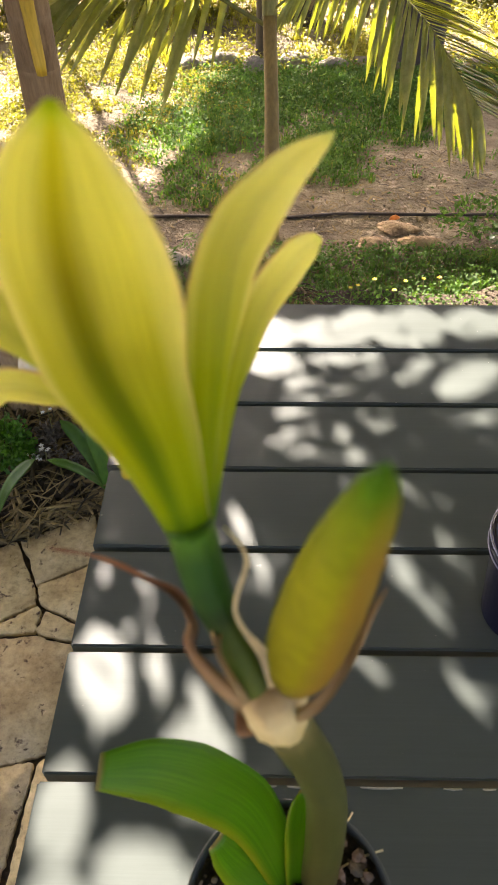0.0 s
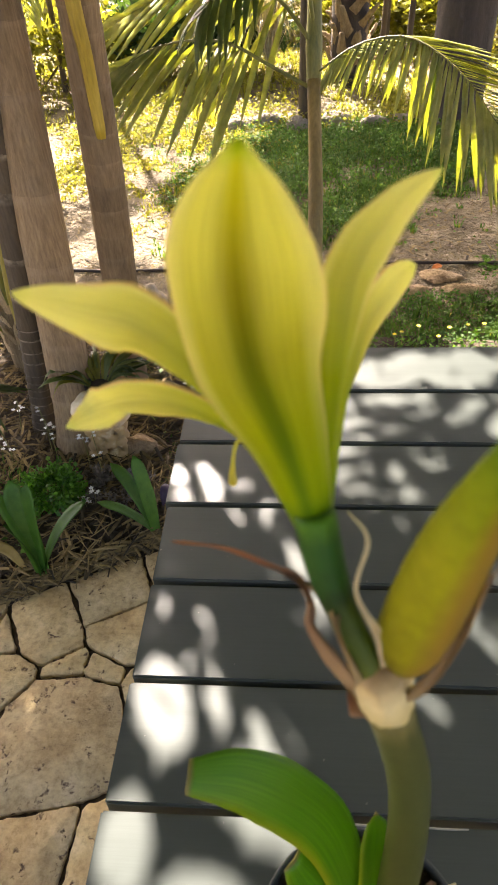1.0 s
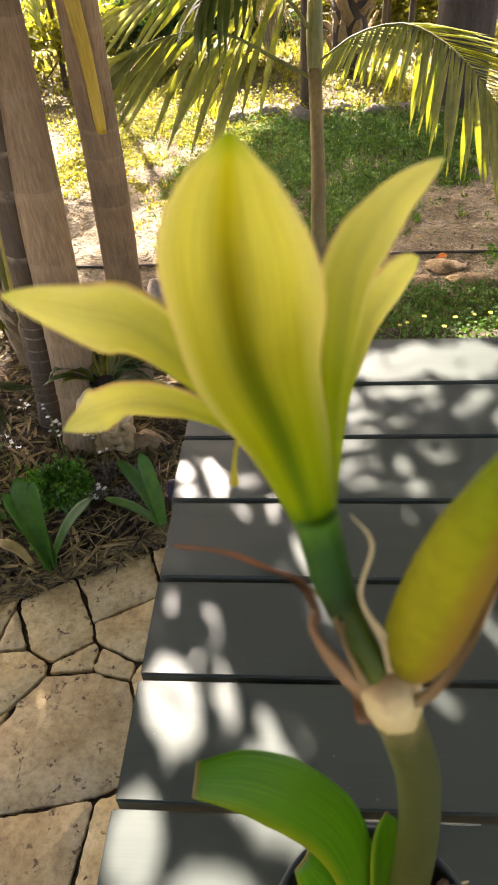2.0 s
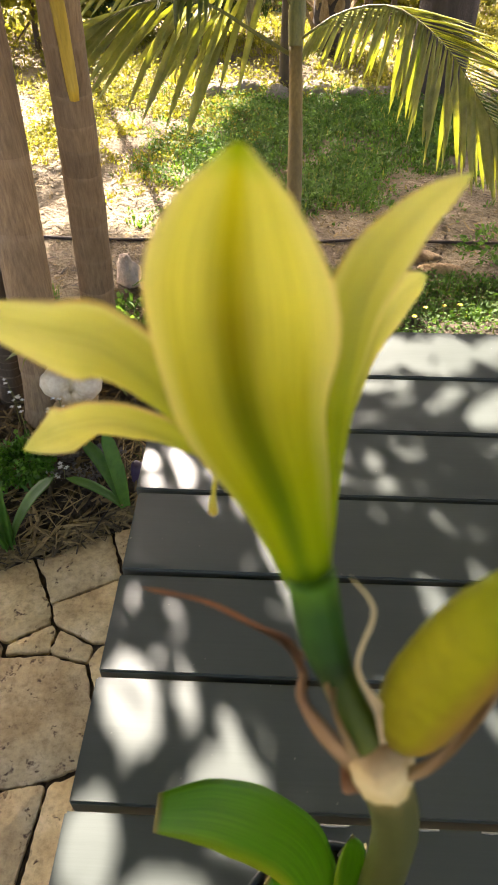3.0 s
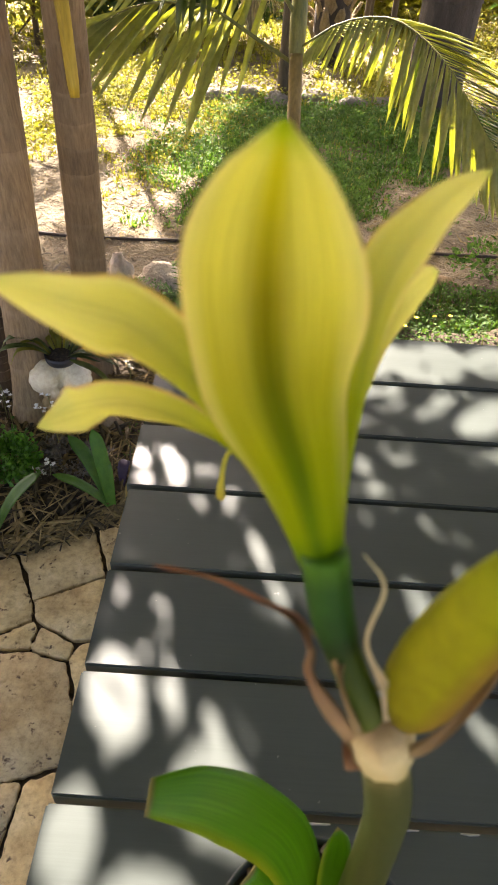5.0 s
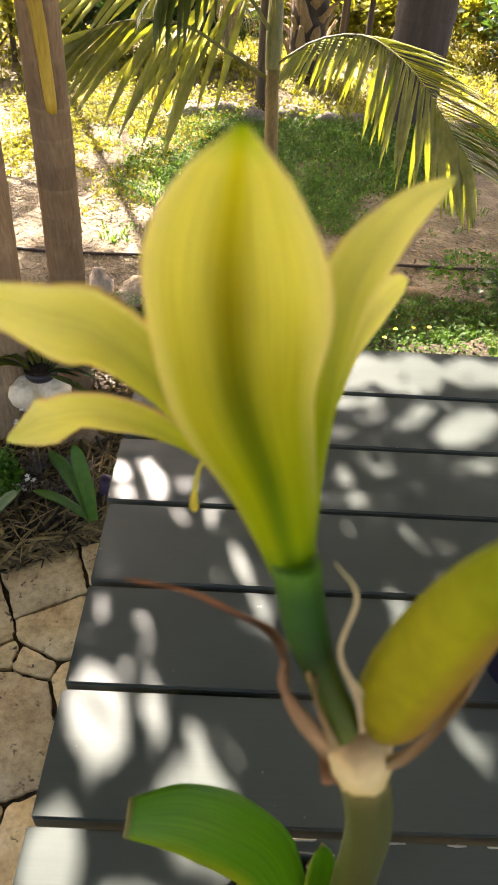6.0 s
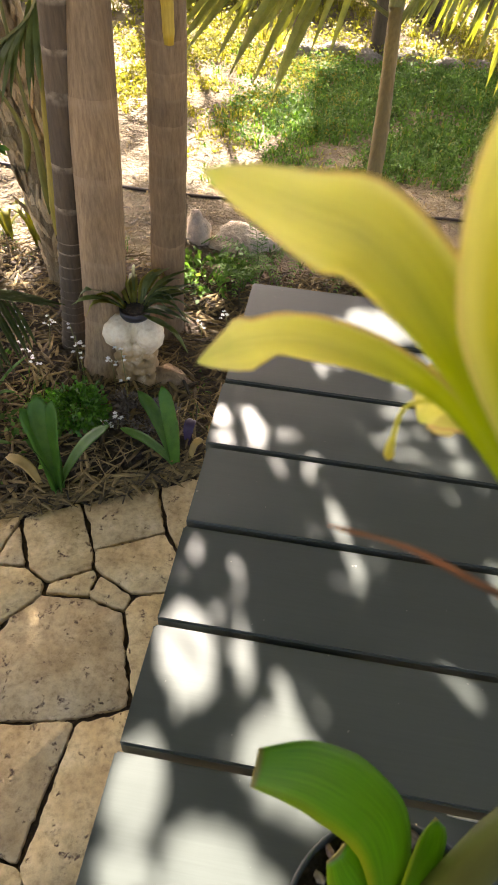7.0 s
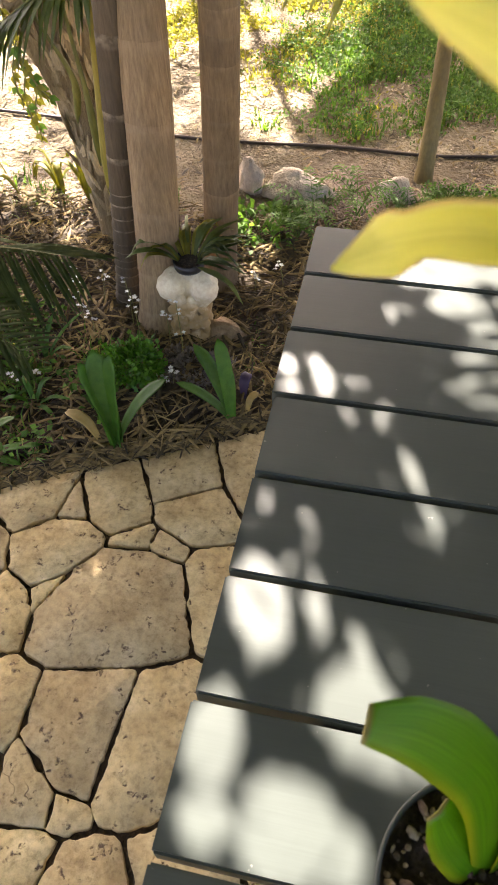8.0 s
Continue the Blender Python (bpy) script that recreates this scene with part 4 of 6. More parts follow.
    tepals = [
        ([(0.1431, -0.6940, 0.4090), (0.1371, -0.6885, 0.4286), (0.1306, -0.6870, 0.4486), (0.1289, -0.6860, 0.4684), (0.1299, -0.6808, 0.4843)], 0.0146, 0.5, 0.0, shape),
        ([(0.1458, -0.6907, 0.4085), (0.1466, -0.6720, 0.4272), (0.1499, -0.6572, 0.4488), (0.1585, -0.6485, 0.4598), (0.1681, -0.6422, 0.4658)], 0.0068, 0.3, 0.6, slim),
        ([(0.1457, -0.6886, 0.4076), (0.1492, -0.6620, 0.4155), (0.1552, -0.6395, 0.4253), (0.1621, -0.6283, 0.4300), (0.1693, -0.6199, 0.4331)], 0.0061, 0.25, 1.5, blunt),
        ([(0.1408, -0.6909, 0.4085), (0.1259, -0.6739, 0.4250), (0.1090, -0.6681, 0.4427), (0.0961, -0.6686, 0.4481), (0.0817, -0.6677, 0.4521)], 0.0092, 0.3, 0.8, slim),
        ([(0.1413, -0.6890, 0.4071), (0.1259, -0.6653, 0.4119), (0.1059, -0.6502, 0.4108), (0.0901, -0.6451, 0.4067), (0.0753, -0.6466, 0.3989)], 0.0086, 0.25, 1.5, spoon),
        ([(0.1431, -0.6879, 0.4068), (0.1435, -0.6661, 0.4028), (0.1409, -0.6464, 0.3947), (0.1343, -0.6330, 0.3873), (0.1289, -0.6302, 0.3757)], 0.0115, 0.35, 0.0, shape)]
    for k, (pts, half, cup, turn, outline) in enumerate(tepals):
        line = curve_points(lift(pts), 26)
        verts, uvs, faces, across = [], [], [], 14
        for i, p in enumerate(line):
            u = i / 25
            t = (line[min(i + 1, 25)] - line[max(i - 1, 0)]).normalized()
            foot = axis0 + axis * (p - axis0).dot(axis)
            out = p - foot
            out = (out - t * out.dot(t)).normalized()
            out = out + V((0.05, -0.85, 0.5)) * (turn * min(1.0, u * 2.5))
            out = (out - t * out.dot(t)).normalized()
            s = t.cross(out).normalized()
            w = half * steps(outline, u)
            bend = steps([(0, 1.0), (0.3, 0.75), (0.6, cup), (0.9, 0.2), (1, 0.05)], u)
            for j in range(across + 1):
                v = 2 * j / across - 1
                ripple = 0.022 * math.sin(11 * u + 3 * k + 2 * v) * abs(v) ** 2
                lip = (1.3 if k in (3, 4) else 0.4) * max(0.0, v - 0.4) ** 2 * math.sin(math.pi * min(1.0, 0.1 + u)) if k else 0.0
                groove = (0.015 if k == 0 else 0.07) * math.exp(-(v / 0.16) ** 2)
                verts.append(p + s * (w * v * (1 - 0.12 * bend * abs(v))) - out * (w * (bend * v * v * 0.8 + ripple - groove - lip)))
                uvs.append((j / across, u))
        row = across + 1
        for i in range(25):
            for j in range(across):
                a = i * row + j
                faces.append((a, a + row, a + row + 1, a + 1))
        me = mesh("tepal", verts, faces, PETAL if k == 0 else PETAL_INNER, uvs)
        ob = part("tepal", me, plant)
        thick = ob.modifiers.new("thickness", "SOLIDIFY")
        thick.thickness, thick.offset = 0.0007, 0.0
    stamen = lift([(0.1435, -0.686, 0.41), (0.1385, -0.662, 0.404), (0.1290, -0.6466, 0.3968), (0.1222, -0.6446, 0.3926), (0.1206, -0.6480, 0.3850), (0.1206, -0.6493, 0.3800)])
    part("stamen", tube_mesh("stamen", stamen, lambda u: steps([(0, 0.0006), (0.75, 0.0006), (0.85, 0.0011), (0.97, 0.0013), (1, 0.0005)], u), STAMEN, count=22, seg=8), plant, "slender yellow stamen hanging from the throat")
    bud = lift([(0.1622, -0.7035, 0.3780), (0.1655, -0.7020, 0.3972), (0.1682, -0.7069, 0.4272), (0.1680, -0.7174, 0.4534), (0.1668, -0.7249, 0.4682)])
    part("bud", tube_mesh("bud", bud, lambda u: 0.008 * steps([(0, 0.45), (0.06, 0.78), (0.15, 0.97), (0.25, 1.0), (0.38, 0.93), (0.5, 0.77), (0.65, 0.54), (0.8, 0.33), (0.92, 0.16), (1, 0.03)], u), BUD, count=28, seg=24,
                          bump=lambda u, a: 1 + 0.035 * math.cos(3 * a + 0.6) * math.sin(math.pi * u)), plant, "closed yellow-green bud with a green tip")
    long_bract = lift([(0.1556, -0.7085, 0.369), (0.143, -0.704, 0.39), (0.142, -0.698, 0.392), (0.139, -0.694, 0.396), (0.132, -0.69, 0.396), (0.122, -0.684, 0.394), (0.108, -0.678, 0.389)])
    part("bract", blade_mesh("bract", long_bract, lambda u: 0.0014 * steps([(0, 0.9), (0.1, 1.2), (0.18, 0.7), (0.28, 1.1), (0.36, 0.65), (0.5, 0.75), (0.6, 0.4), (0.75, 0.45), (0.9, 0.25), (0.96, 0.36), (1, 0.08)], u), (0.3, -0.6, 0.7), BRACT, count=72, across=8, fold=0.6, thick=0.0002, wave=1.0), plant, "withered reddish brown bract")
    strand = lift([(0.156, -0.709, 0.3715), (0.148, -0.705, 0.391), (0.146, -0.699, 0.394), (0.14, -0.694, 0.396)])
    part("bract", blade_mesh("bract", strand, lambda u: 0.0010 * steps([(0, 1.1), (0.3, 0.7), (0.55, 1.0), (0.8, 0.6), (1, 0.2)], u), (0.5, -0.6, 0.5), BRACT_TAN, count=36, across=6, fold=0.5, thick=0.0002, wave=0.9), plant, "curled tan strand of the withered bract")
    pale = lift([(0.16, -0.7075, 0.3765), (0.157, -0.704, 0.389), (0.151, -0.702, 0.403), (0.153, -0.697, 0.413), (0.149, -0.693, 0.417)])
    part("bract", blade_mesh("bract", pale, lambda u: 0.0016 * steps([(0, 1.0), (0.2, 1.0), (0.4, 0.36), (0.5, 0.26), (0.75, 0.28), (1, 0.08)], u), (0.2, -0.8, 0.5), BRACT_PALE, count=40, across=4, fold=0.4, thick=0.0002, wave=0.2), plant, "thin pale cream bract")
    under = lift([(0.1592, -0.7085, 0.3735), (0.1640, -0.7098, 0.3770), (0.1692, -0.7085, 0.3850), (0.1728, -0.7062, 0.3975), (0.1750, -0.7050, 0.4090), (0.1768, -0.7040, 0.4150)])
    part("bract", blade_mesh("bract", under, lambda u: 0.0014 * steps([(0, 1.2), (0.12, 0.9), (0.25, 1.05), (0.45, 0.7), (0.6, 0.85), (0.8, 0.4), (1, 0.1)], u), (-0.3, -0.6, 0.7), BRACT_TAN, count=44, across=6, fold=0.4, thick=0.0002, wave=0.8), plant, "withered brown bract under the bud")
    short = lift([(0.1548, -0.7090, 0.3650), (0.1530, -0.7080, 0.3705), (0.1522, -0.7058, 0.3760)])
    part("bract", blade_mesh("bract", short, lambda u: 0.0026 * steps([(0, 0.5), (0.3, 1), (0.7, 0.8), (1, 0.3)], u), (0.0, -0.8, 0.5), BRACT, count=24, across=8, fold=0.4, thick=0.0002, wave=0.7), plant, "short crumpled brown bract at the node")
    cut = lambda w: (lambda u: w * steps([(0, 0.6), (0.3, 1.0), (0.6, 0.98), (0.8, 0.78), (0.93, 0.56), (1, 0.44)], u))
    leaf = lift([(0.1735, -0.6875, 0.112), (0.1557, -0.6778, 0.1892), (0.1384, -0.6774, 0.2282), (0.1192, -0.6791, 0.2519), (0.1002, -0.6841, 0.2650)])
    part("leaf", blade_mesh("leaf", leaf, cut(0.0136), (0.2, -0.5, 0.85), LILY, count=26, across=8, fold=-0.1, thick=0.0007), plant, "broad green strap leaf with a cut dry end")
    leaf = lift([(0.1736, -0.6880, 0.112), (0.1548, -0.6850, 0.1425), (0.1388, -0.6810, 0.1745)])
    part("leaf", blade_mesh("leaf", leaf, cut(0.0145), (0.3, -0.5, 0.8), LILY, count=16, across=8, fold=-0.1, thick=0.0007, wave=0.05), plant, "short green strap leaf with a torn dry end")
    leaf = lift([(0.1748, -0.6880, 0.112), (0.1745, -0.6775, 0.1645), (0.1749, -0.6668, 0.1935)])
    part("leaf", blade_mesh("leaf", leaf, lambda u: 0.0075 * steps(STRAP_SHAPE, u), (0.3, -0.9, 0.2), LILY, count=14, across=6, fold=0.3, thick=0.0007), plant, "young upright green leaf")
    roots = Heap()
    rnd = random.Random(5)
    for k in range(9):
        a = rnd.uniform(-1.5, 2.5)
        b = V((0.187 + 0.01 * math.cos(a), -0.684 + 0.01 * math.sin(a), TOP + 0.119))
        o = V((math.cos(a), math.sin(a), 0))
        v, f, u = tube([b, b + o * 0.012 + V((0, 0, 0.005)), b + o * 0.026 + V((0, 0, -0.001))], lambda q: 0.0006, 6, 5)
        roots.add(v, f, u)
    part("roots", roots.mesh("roots", BRACT_PALE), plant, "thin pale surface roots")


build_amaryllis()


# ---- the second pot on the table ----
def build_navy_pot():
    c = V((0.380, -0.463, TOP))
    pot = thing("flower_pot", c, "small dark navy glazed flower pot with a worn pale rim", "flower pot")
    part("pot_body", lathe("navy pot", c, [(0.032, 0.0), (0.034, 0.002), (0.045, 0.085), (0.048, 0.088), (0.049, 0.1), (0.0475, 0.1015), (0.044, 0.1005), (0.043, 0.085), (0.02, 0.082)], NAVY), pot)
    for r, z in ((0.0493, 0.0995), (0.0484, 0.0885)):
        ring = [(c.x + r * math.cos(2 * math.pi * k / 40), c.y + r * math.sin(2 * math.pi * k / 40), c.z + z) for k in range(41)]
        part("rim_edge", tube_mesh("rim edge", ring, lambda u: 0.0006, NAVY_EDGE, count=60, seg=5, cap=False), pot, "worn pale edge of the rim")
    part("soil", lathe("navy pot soil", c, [(0.0425, 0.0845), (0.04, 0.0855), (0.01, 0.0865)], SOIL), pot)
    rnd = random.Random(31)
    plant = thing("spiky_plant", c + V((0, 0, 0.083)), "spiky green leafy plant growing in the navy pot", "plant")
    heap = Heap()
    for k in range(46):
        a = rnd.uniform(-0.6, 1.15)
        o = V((math.cos(a), math.sin(a), 0))
        b = c + V((0, 0, 0.081)) + o * 0.012
        reach = rnd.uniform(0.03, 0.09)
        stalk = curve_points([b, b + o * reach * 0.4 + V((0, 0, 0.05)), b + o * reach + V((0, 0, 0.045 + rnd.uniform(-0.03, 0.03)))], 8)
        for i in range(2, 8):
            for _ in range(2):
                grow_small_leaf(heap, stalk[i], (o + random_way(rnd, 0) * 0.9), random_way(rnd, 1), 0.02, 0.0035)
    part("leaves", heap.mesh("spiky leaves", SHRUB_LIGHT), plant)


build_navy_pot()


# ---- palms ----
def ring_trunk(name, base, top, r0, r1, mat, label, ring=0.07, flare=1.35, parent=None):
    """A palm trunk with leaf-scar rings."""
    b, t = V(base), V(top)
    count = max(30, int((t - b).length / 0.02))
    height = (t - b).length
    rnd = random.Random(int(abs(base[0]) * 1000))
    edges = [0.0]
    while edges[-1] < height:
        edges.append(edges[-1] + ring * rnd.uniform(0.7, 1.3))

    def radius(u):
        d = u * height
        near = min(abs(d - e) for e in edges)
        swell = 0.035 * math.exp(-(near / 0.008) ** 2)
        foot = (flare - 1) * math.exp(-d / 0.06)
        return (r0 + (r1 - r0) * u) * (1 + swell + foot)

    bend = b.lerp(t, 0.5) + V((0.006, 0.004, 0))
    return tube_mesh(name, [b - V((0, 0, 0.05)), bend, t], radius, mat, count=count, seg=20,
                     bump=lambda u, a: 1 + 0.02 * math.sin(2 * a + 9 * u) + 0.012 * math.sin(5 * a + 31 * u))


def ring_segments(owner, base, top, r0, r1, mat, ring, step, flare=1.3, upper=None):
    """A trunk built of its internodes, each ending in a raised leaf scar, each a part."""
    b, t = V(base), V(top)
    height, rnd = (t - b).length, random.Random(int(abs(base[1]) * 1000))
    cuts = [-0.05]
    while cuts[-1] < height:
        gap = upper[1] if upper and cuts[-1] > upper[0] else ring
        cuts.append(min(height, cuts[-1] + gap * rnd.uniform(0.65, 1.35)))
        if height - cuts[-1] < 0.01:
            cuts[-1] = height
            break
    sway = lambda d: b.lerp(t, d / height) + V((0.006 * math.sin(3 * d), 0.004 * math.sin(2.2 * d + 1), 0))
    for d0, d1 in zip(cuts, cuts[1:]):
        tilt = rnd.uniform(-0.04, 0.04)

        def radius(u, d0=d0, d1=d1):
            d = d0 + (d1 - d0) * u
            foot = (flare - 1) * math.exp(-max(d, 0) / 0.06)
            high = upper[2] if upper and d0 > upper[0] else step
            if high > 0.004:
                return (r0 + (r1 - r0) * max(d, 0) / height) * (1 + foot) - 0.004 + high * u ** 1.6
            wide = min(0.009, 0.2 * (d1 - d0))
            lip = high * (math.exp(-((1 - u) * (d1 - d0) / wide) ** 2) + math.exp(-(u * (d1 - d0) / wide) ** 2))
            return (r0 + (r1 - r0) * max(d, 0) / height) * (1 + foot) + lip

        pts = [sway(d0 - 0.002), sway(d0 + (d1 - d0) * 0.33), sway(d0 + (d1 - d0) * 0.67), sway(d1)]
        part("trunk_ring", tube_mesh("trunk ring", pts, radius, mat, count=max(8, int((d1 - d0) / 0.01)), seg=22, cap=False,
                                     bump=lambda u, a: 1 + 0.018 * math.sin(2 * a + 5 * d0) + 0.01 * math.sin(5 * a + 31 * d0) + tilt * 0.1 * math.cos(a)), owner)


def leaning(base, lean, height):
    return (base[0] + lean[0] * height, base[1] + lean[1] * height, height)


def build_clump_palms():
    a0, b0, c0 = (-0.526, 0.725, 0), (-0.403, 0.946, 0), (-0.655, 0.80, 0)
    palm = thing("palm_tree", a0, "slender palm with a pale ringed grey-brown trunk", "palm tree", "palm clump beside the paving")
    ring_segments(palm, a0, leaning(a0, (0.018, 0.12), 1.66), 0.061, 0.052, TRUNK, 0.17, 0.0009)
    palm = thing("palm_tree", b0, "slender palm with a ringed grey-brown trunk and a yellow leaf sheath", "palm tree", "palm clump beside the paving")
    top = leaning(b0, (0.07, -0.09), 1.68)
    ring_segments(palm, b0, top, 0.05, 0.042, TRUNK_BROWN, 0.08, 0.001, 1.2)
    sheath = [(-0.3147, 0.800, 0.868), (-0.315, 0.797, 0.958), (-0.3145, 0.788, 1.0456), (-0.318, 0.778, 1.136), (-0.325, 0.765, 1.4)]
    part("leaf_sheath", blade_mesh("sheath", sheath, lambda u: 0.0135 * steps([(0, 0.75), (0.06, 0.95), (1, 1.25)], u), (0.15, -1, 0.1), YELLOW_LEAF, count=16, across=6, fold=-0.5, thick=0.001), palm, "yellow leaf sheath clasping the trunk")
    palm = thing("palm_tree", c0, "dark ringed palm trunk standing behind the paler one", "palm tree", "palm clump beside the paving")
    ring_segments(palm, c0, leaning(c0, (0.1, 0.0), 1.6), 0.036, 0.034, TRUNK_DARK, 0.034, 0.0028, 1.2, (0.36, 0.13, 0.0008))


build_clump_palms()


def build_leaning_palm():
    base = V((-0.815, 1.13, 0))
    palm = thing("palm_tree", base, "old leaning palm with a shaggy tan fibrous trunk and yellow-green petioles", "palm tree")
    spine = [base - V((0, 0, 0.05)), V((-0.83, 1.14, 0.25)), V((-0.868, 1.175, 0.45)), V((-0.93, 1.215, 0.66)), V((-1.04, 1.28, 0.95)), V((-1.17, 1.36, 1.5))]
    girth = [(0, 0.046), (0.2, 0.048), (0.4, 0.075), (0.6, 0.115), (0.8, 0.14), (1, 0.15)]
    part("trunk", tube_mesh("old trunk", spine, lambda u: 0.93 * steps(girth, u), FIBRE, count=44, seg=20,
                            bump=lambda u, a: 1 + 0.07 * math.sin(3 * a + 20 * u) + 0.05 * math.sin(7 * a - 33 * u)), palm)
    line = curve_points(spine, 60)
    rnd = random.Random(12)
    for k in range(120):
        u = rnd.uniform(0.06, 0.9)
        i = max(1, int(u * 59))
        p, t = line[i], (line[i + 1] - line[i - 1]).normalized()
        a = rnd.uniform(0, 6.28)
        s = t.orthogonal().normalized()
        o = s * math.cos(a) + t.cross(s) * math.sin(a)
        r = steps(girth, u)
        way = (t + t.cross(o) * rnd.uniform(-0.6, 0.6)).normalized()
        long, wide = rnd.uniform(0.07, 0.17), rnd.choice((0.008, 0.014, 0.022, 0.03))
        peel = rnd.uniform(0.98, 1.12) if k % 5 else 1.3
        strip = [p + o * (r * 0.86), p + o * (r * 1.0) + way * (long * 0.45), p + o * (r * peel) + way * long]
        part("frond_stub", blade_mesh("stub", strip, lambda q: wide * steps([(0, 1.0), (0.5, 0.85), (0.85, 0.6), (1, 0.25)], q), o, BOOT, count=8, across=4, fold=-0.2, thick=0.0016, wave=0.2), palm)
    for pts, w, m in (([(-0.735, 1.0, 0.2), (-0.728, 0.998, 0.33), (-0.723, 0.999, 0.48), (-0.715, 1.004, 0.625), (-0.70, 0.999, 0.755), (-0.67, 0.98, 1.1)], 0.015, SHEATH),
                      ([(-0.735, 1.05, 0.42), (-0.705, 1.055, 0.594), (-0.641, 1.023, 0.75), (-0.56, 0.98, 1.0)], 0.010, YELLOW_LEAF),
                      ([(-0.83, 1.06, 0.42), (-0.80, 1.03, 0.55), (-0.84, 1.0, 0.68), (-0.9, 0.96, 0.85)], 0.008, PETIOLE),
                      ([(-0.78, 1.05, 0.3), (-0.775, 1.04, 0.5), (-0.80, 1.05, 0.75), (-0.82, 1.06, 1.1)], 0.008, PETIOLE)):
        part("petiole", tube_mesh("petiole", pts, lambda u: w * steps([(0, 0.3), (0.1, 1.2), (0.24, 1.5), (0.4, 0.9), (0.55, 0.65), (1, 0.5)], u), m, count=22, seg=10), palm)
    strands = [[(-0.99, 1.06, 0.80), (-0.973, 1.059, 0.654), (-0.948, 1.047, 0.583), (-0.919, 1.04, 0.529), (-0.8875, 1.041, 0.492)]]
    strands += [[(-0.98 + 0.02 * k, 1.1, 0.62 - 0.05 * k), (-1.0 + 0.02 * k, 1.07, 0.54 - 0.05 * k), (-0.985 + 0.015 * k, 1.06, 0.46 - 0.05 * k)] for k in range(3)]
    for strand in strands:
        runner = part("creeper", tube_mesh("creeper", strand, lambda u: 0.0024, PETIOLE, count=14, seg=5), palm, "hanging creeper with lobed leaves")
        path = curve_points(strand, 5 * len(strand) - 4)
        for n_, q in enumerate(path[1::2]):
            d = V((rnd.uniform(-0.7, 0.7), rnd.uniform(-0.4, 0.2), rnd.uniform(-1.0, -0.5)))
            heap = Heap()
            for turn in (-0.7, 0.0, 0.7):
                way = V((d.x * math.cos(turn) - d.z * math.sin(turn), d.y, d.x * math.sin(turn) + d.z * math.cos(turn)))
                grow_small_leaf(heap, q, way, V((rnd.uniform(-0.4, 0.4), -0.8, 0.5)).normalized(), rnd.uniform(0.026, 0.042), rnd.uniform(0.007, 0.011))
            part("leaf", heap.mesh("creeper leaf", SHRUB_LIGHT if n_ % 3 else WEED), runner)
    # fronds that hang into view from the crown
    frond_parts(palm, [(-0.657, 1.0, 0.94), (-0.707, 0.97, 0.844), (-0.839, 0.93, 0.76), (-0.964, 0.9, 0.692)], 22, 0.2, 0.009, FROND_DARK, PETIOLE, 0.7, rnd, 0.1)
    # low fronds over the bed, their leaflets spread level, shade put into their colour
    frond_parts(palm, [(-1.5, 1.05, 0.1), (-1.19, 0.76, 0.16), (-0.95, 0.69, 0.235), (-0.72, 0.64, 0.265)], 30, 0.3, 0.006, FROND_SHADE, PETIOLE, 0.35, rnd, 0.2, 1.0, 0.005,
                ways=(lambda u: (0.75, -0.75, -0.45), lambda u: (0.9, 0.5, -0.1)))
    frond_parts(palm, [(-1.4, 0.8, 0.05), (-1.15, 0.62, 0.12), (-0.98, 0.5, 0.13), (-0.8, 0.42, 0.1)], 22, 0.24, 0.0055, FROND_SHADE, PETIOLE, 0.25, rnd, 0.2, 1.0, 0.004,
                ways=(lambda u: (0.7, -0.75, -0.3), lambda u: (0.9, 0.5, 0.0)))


build_leaning_palm()


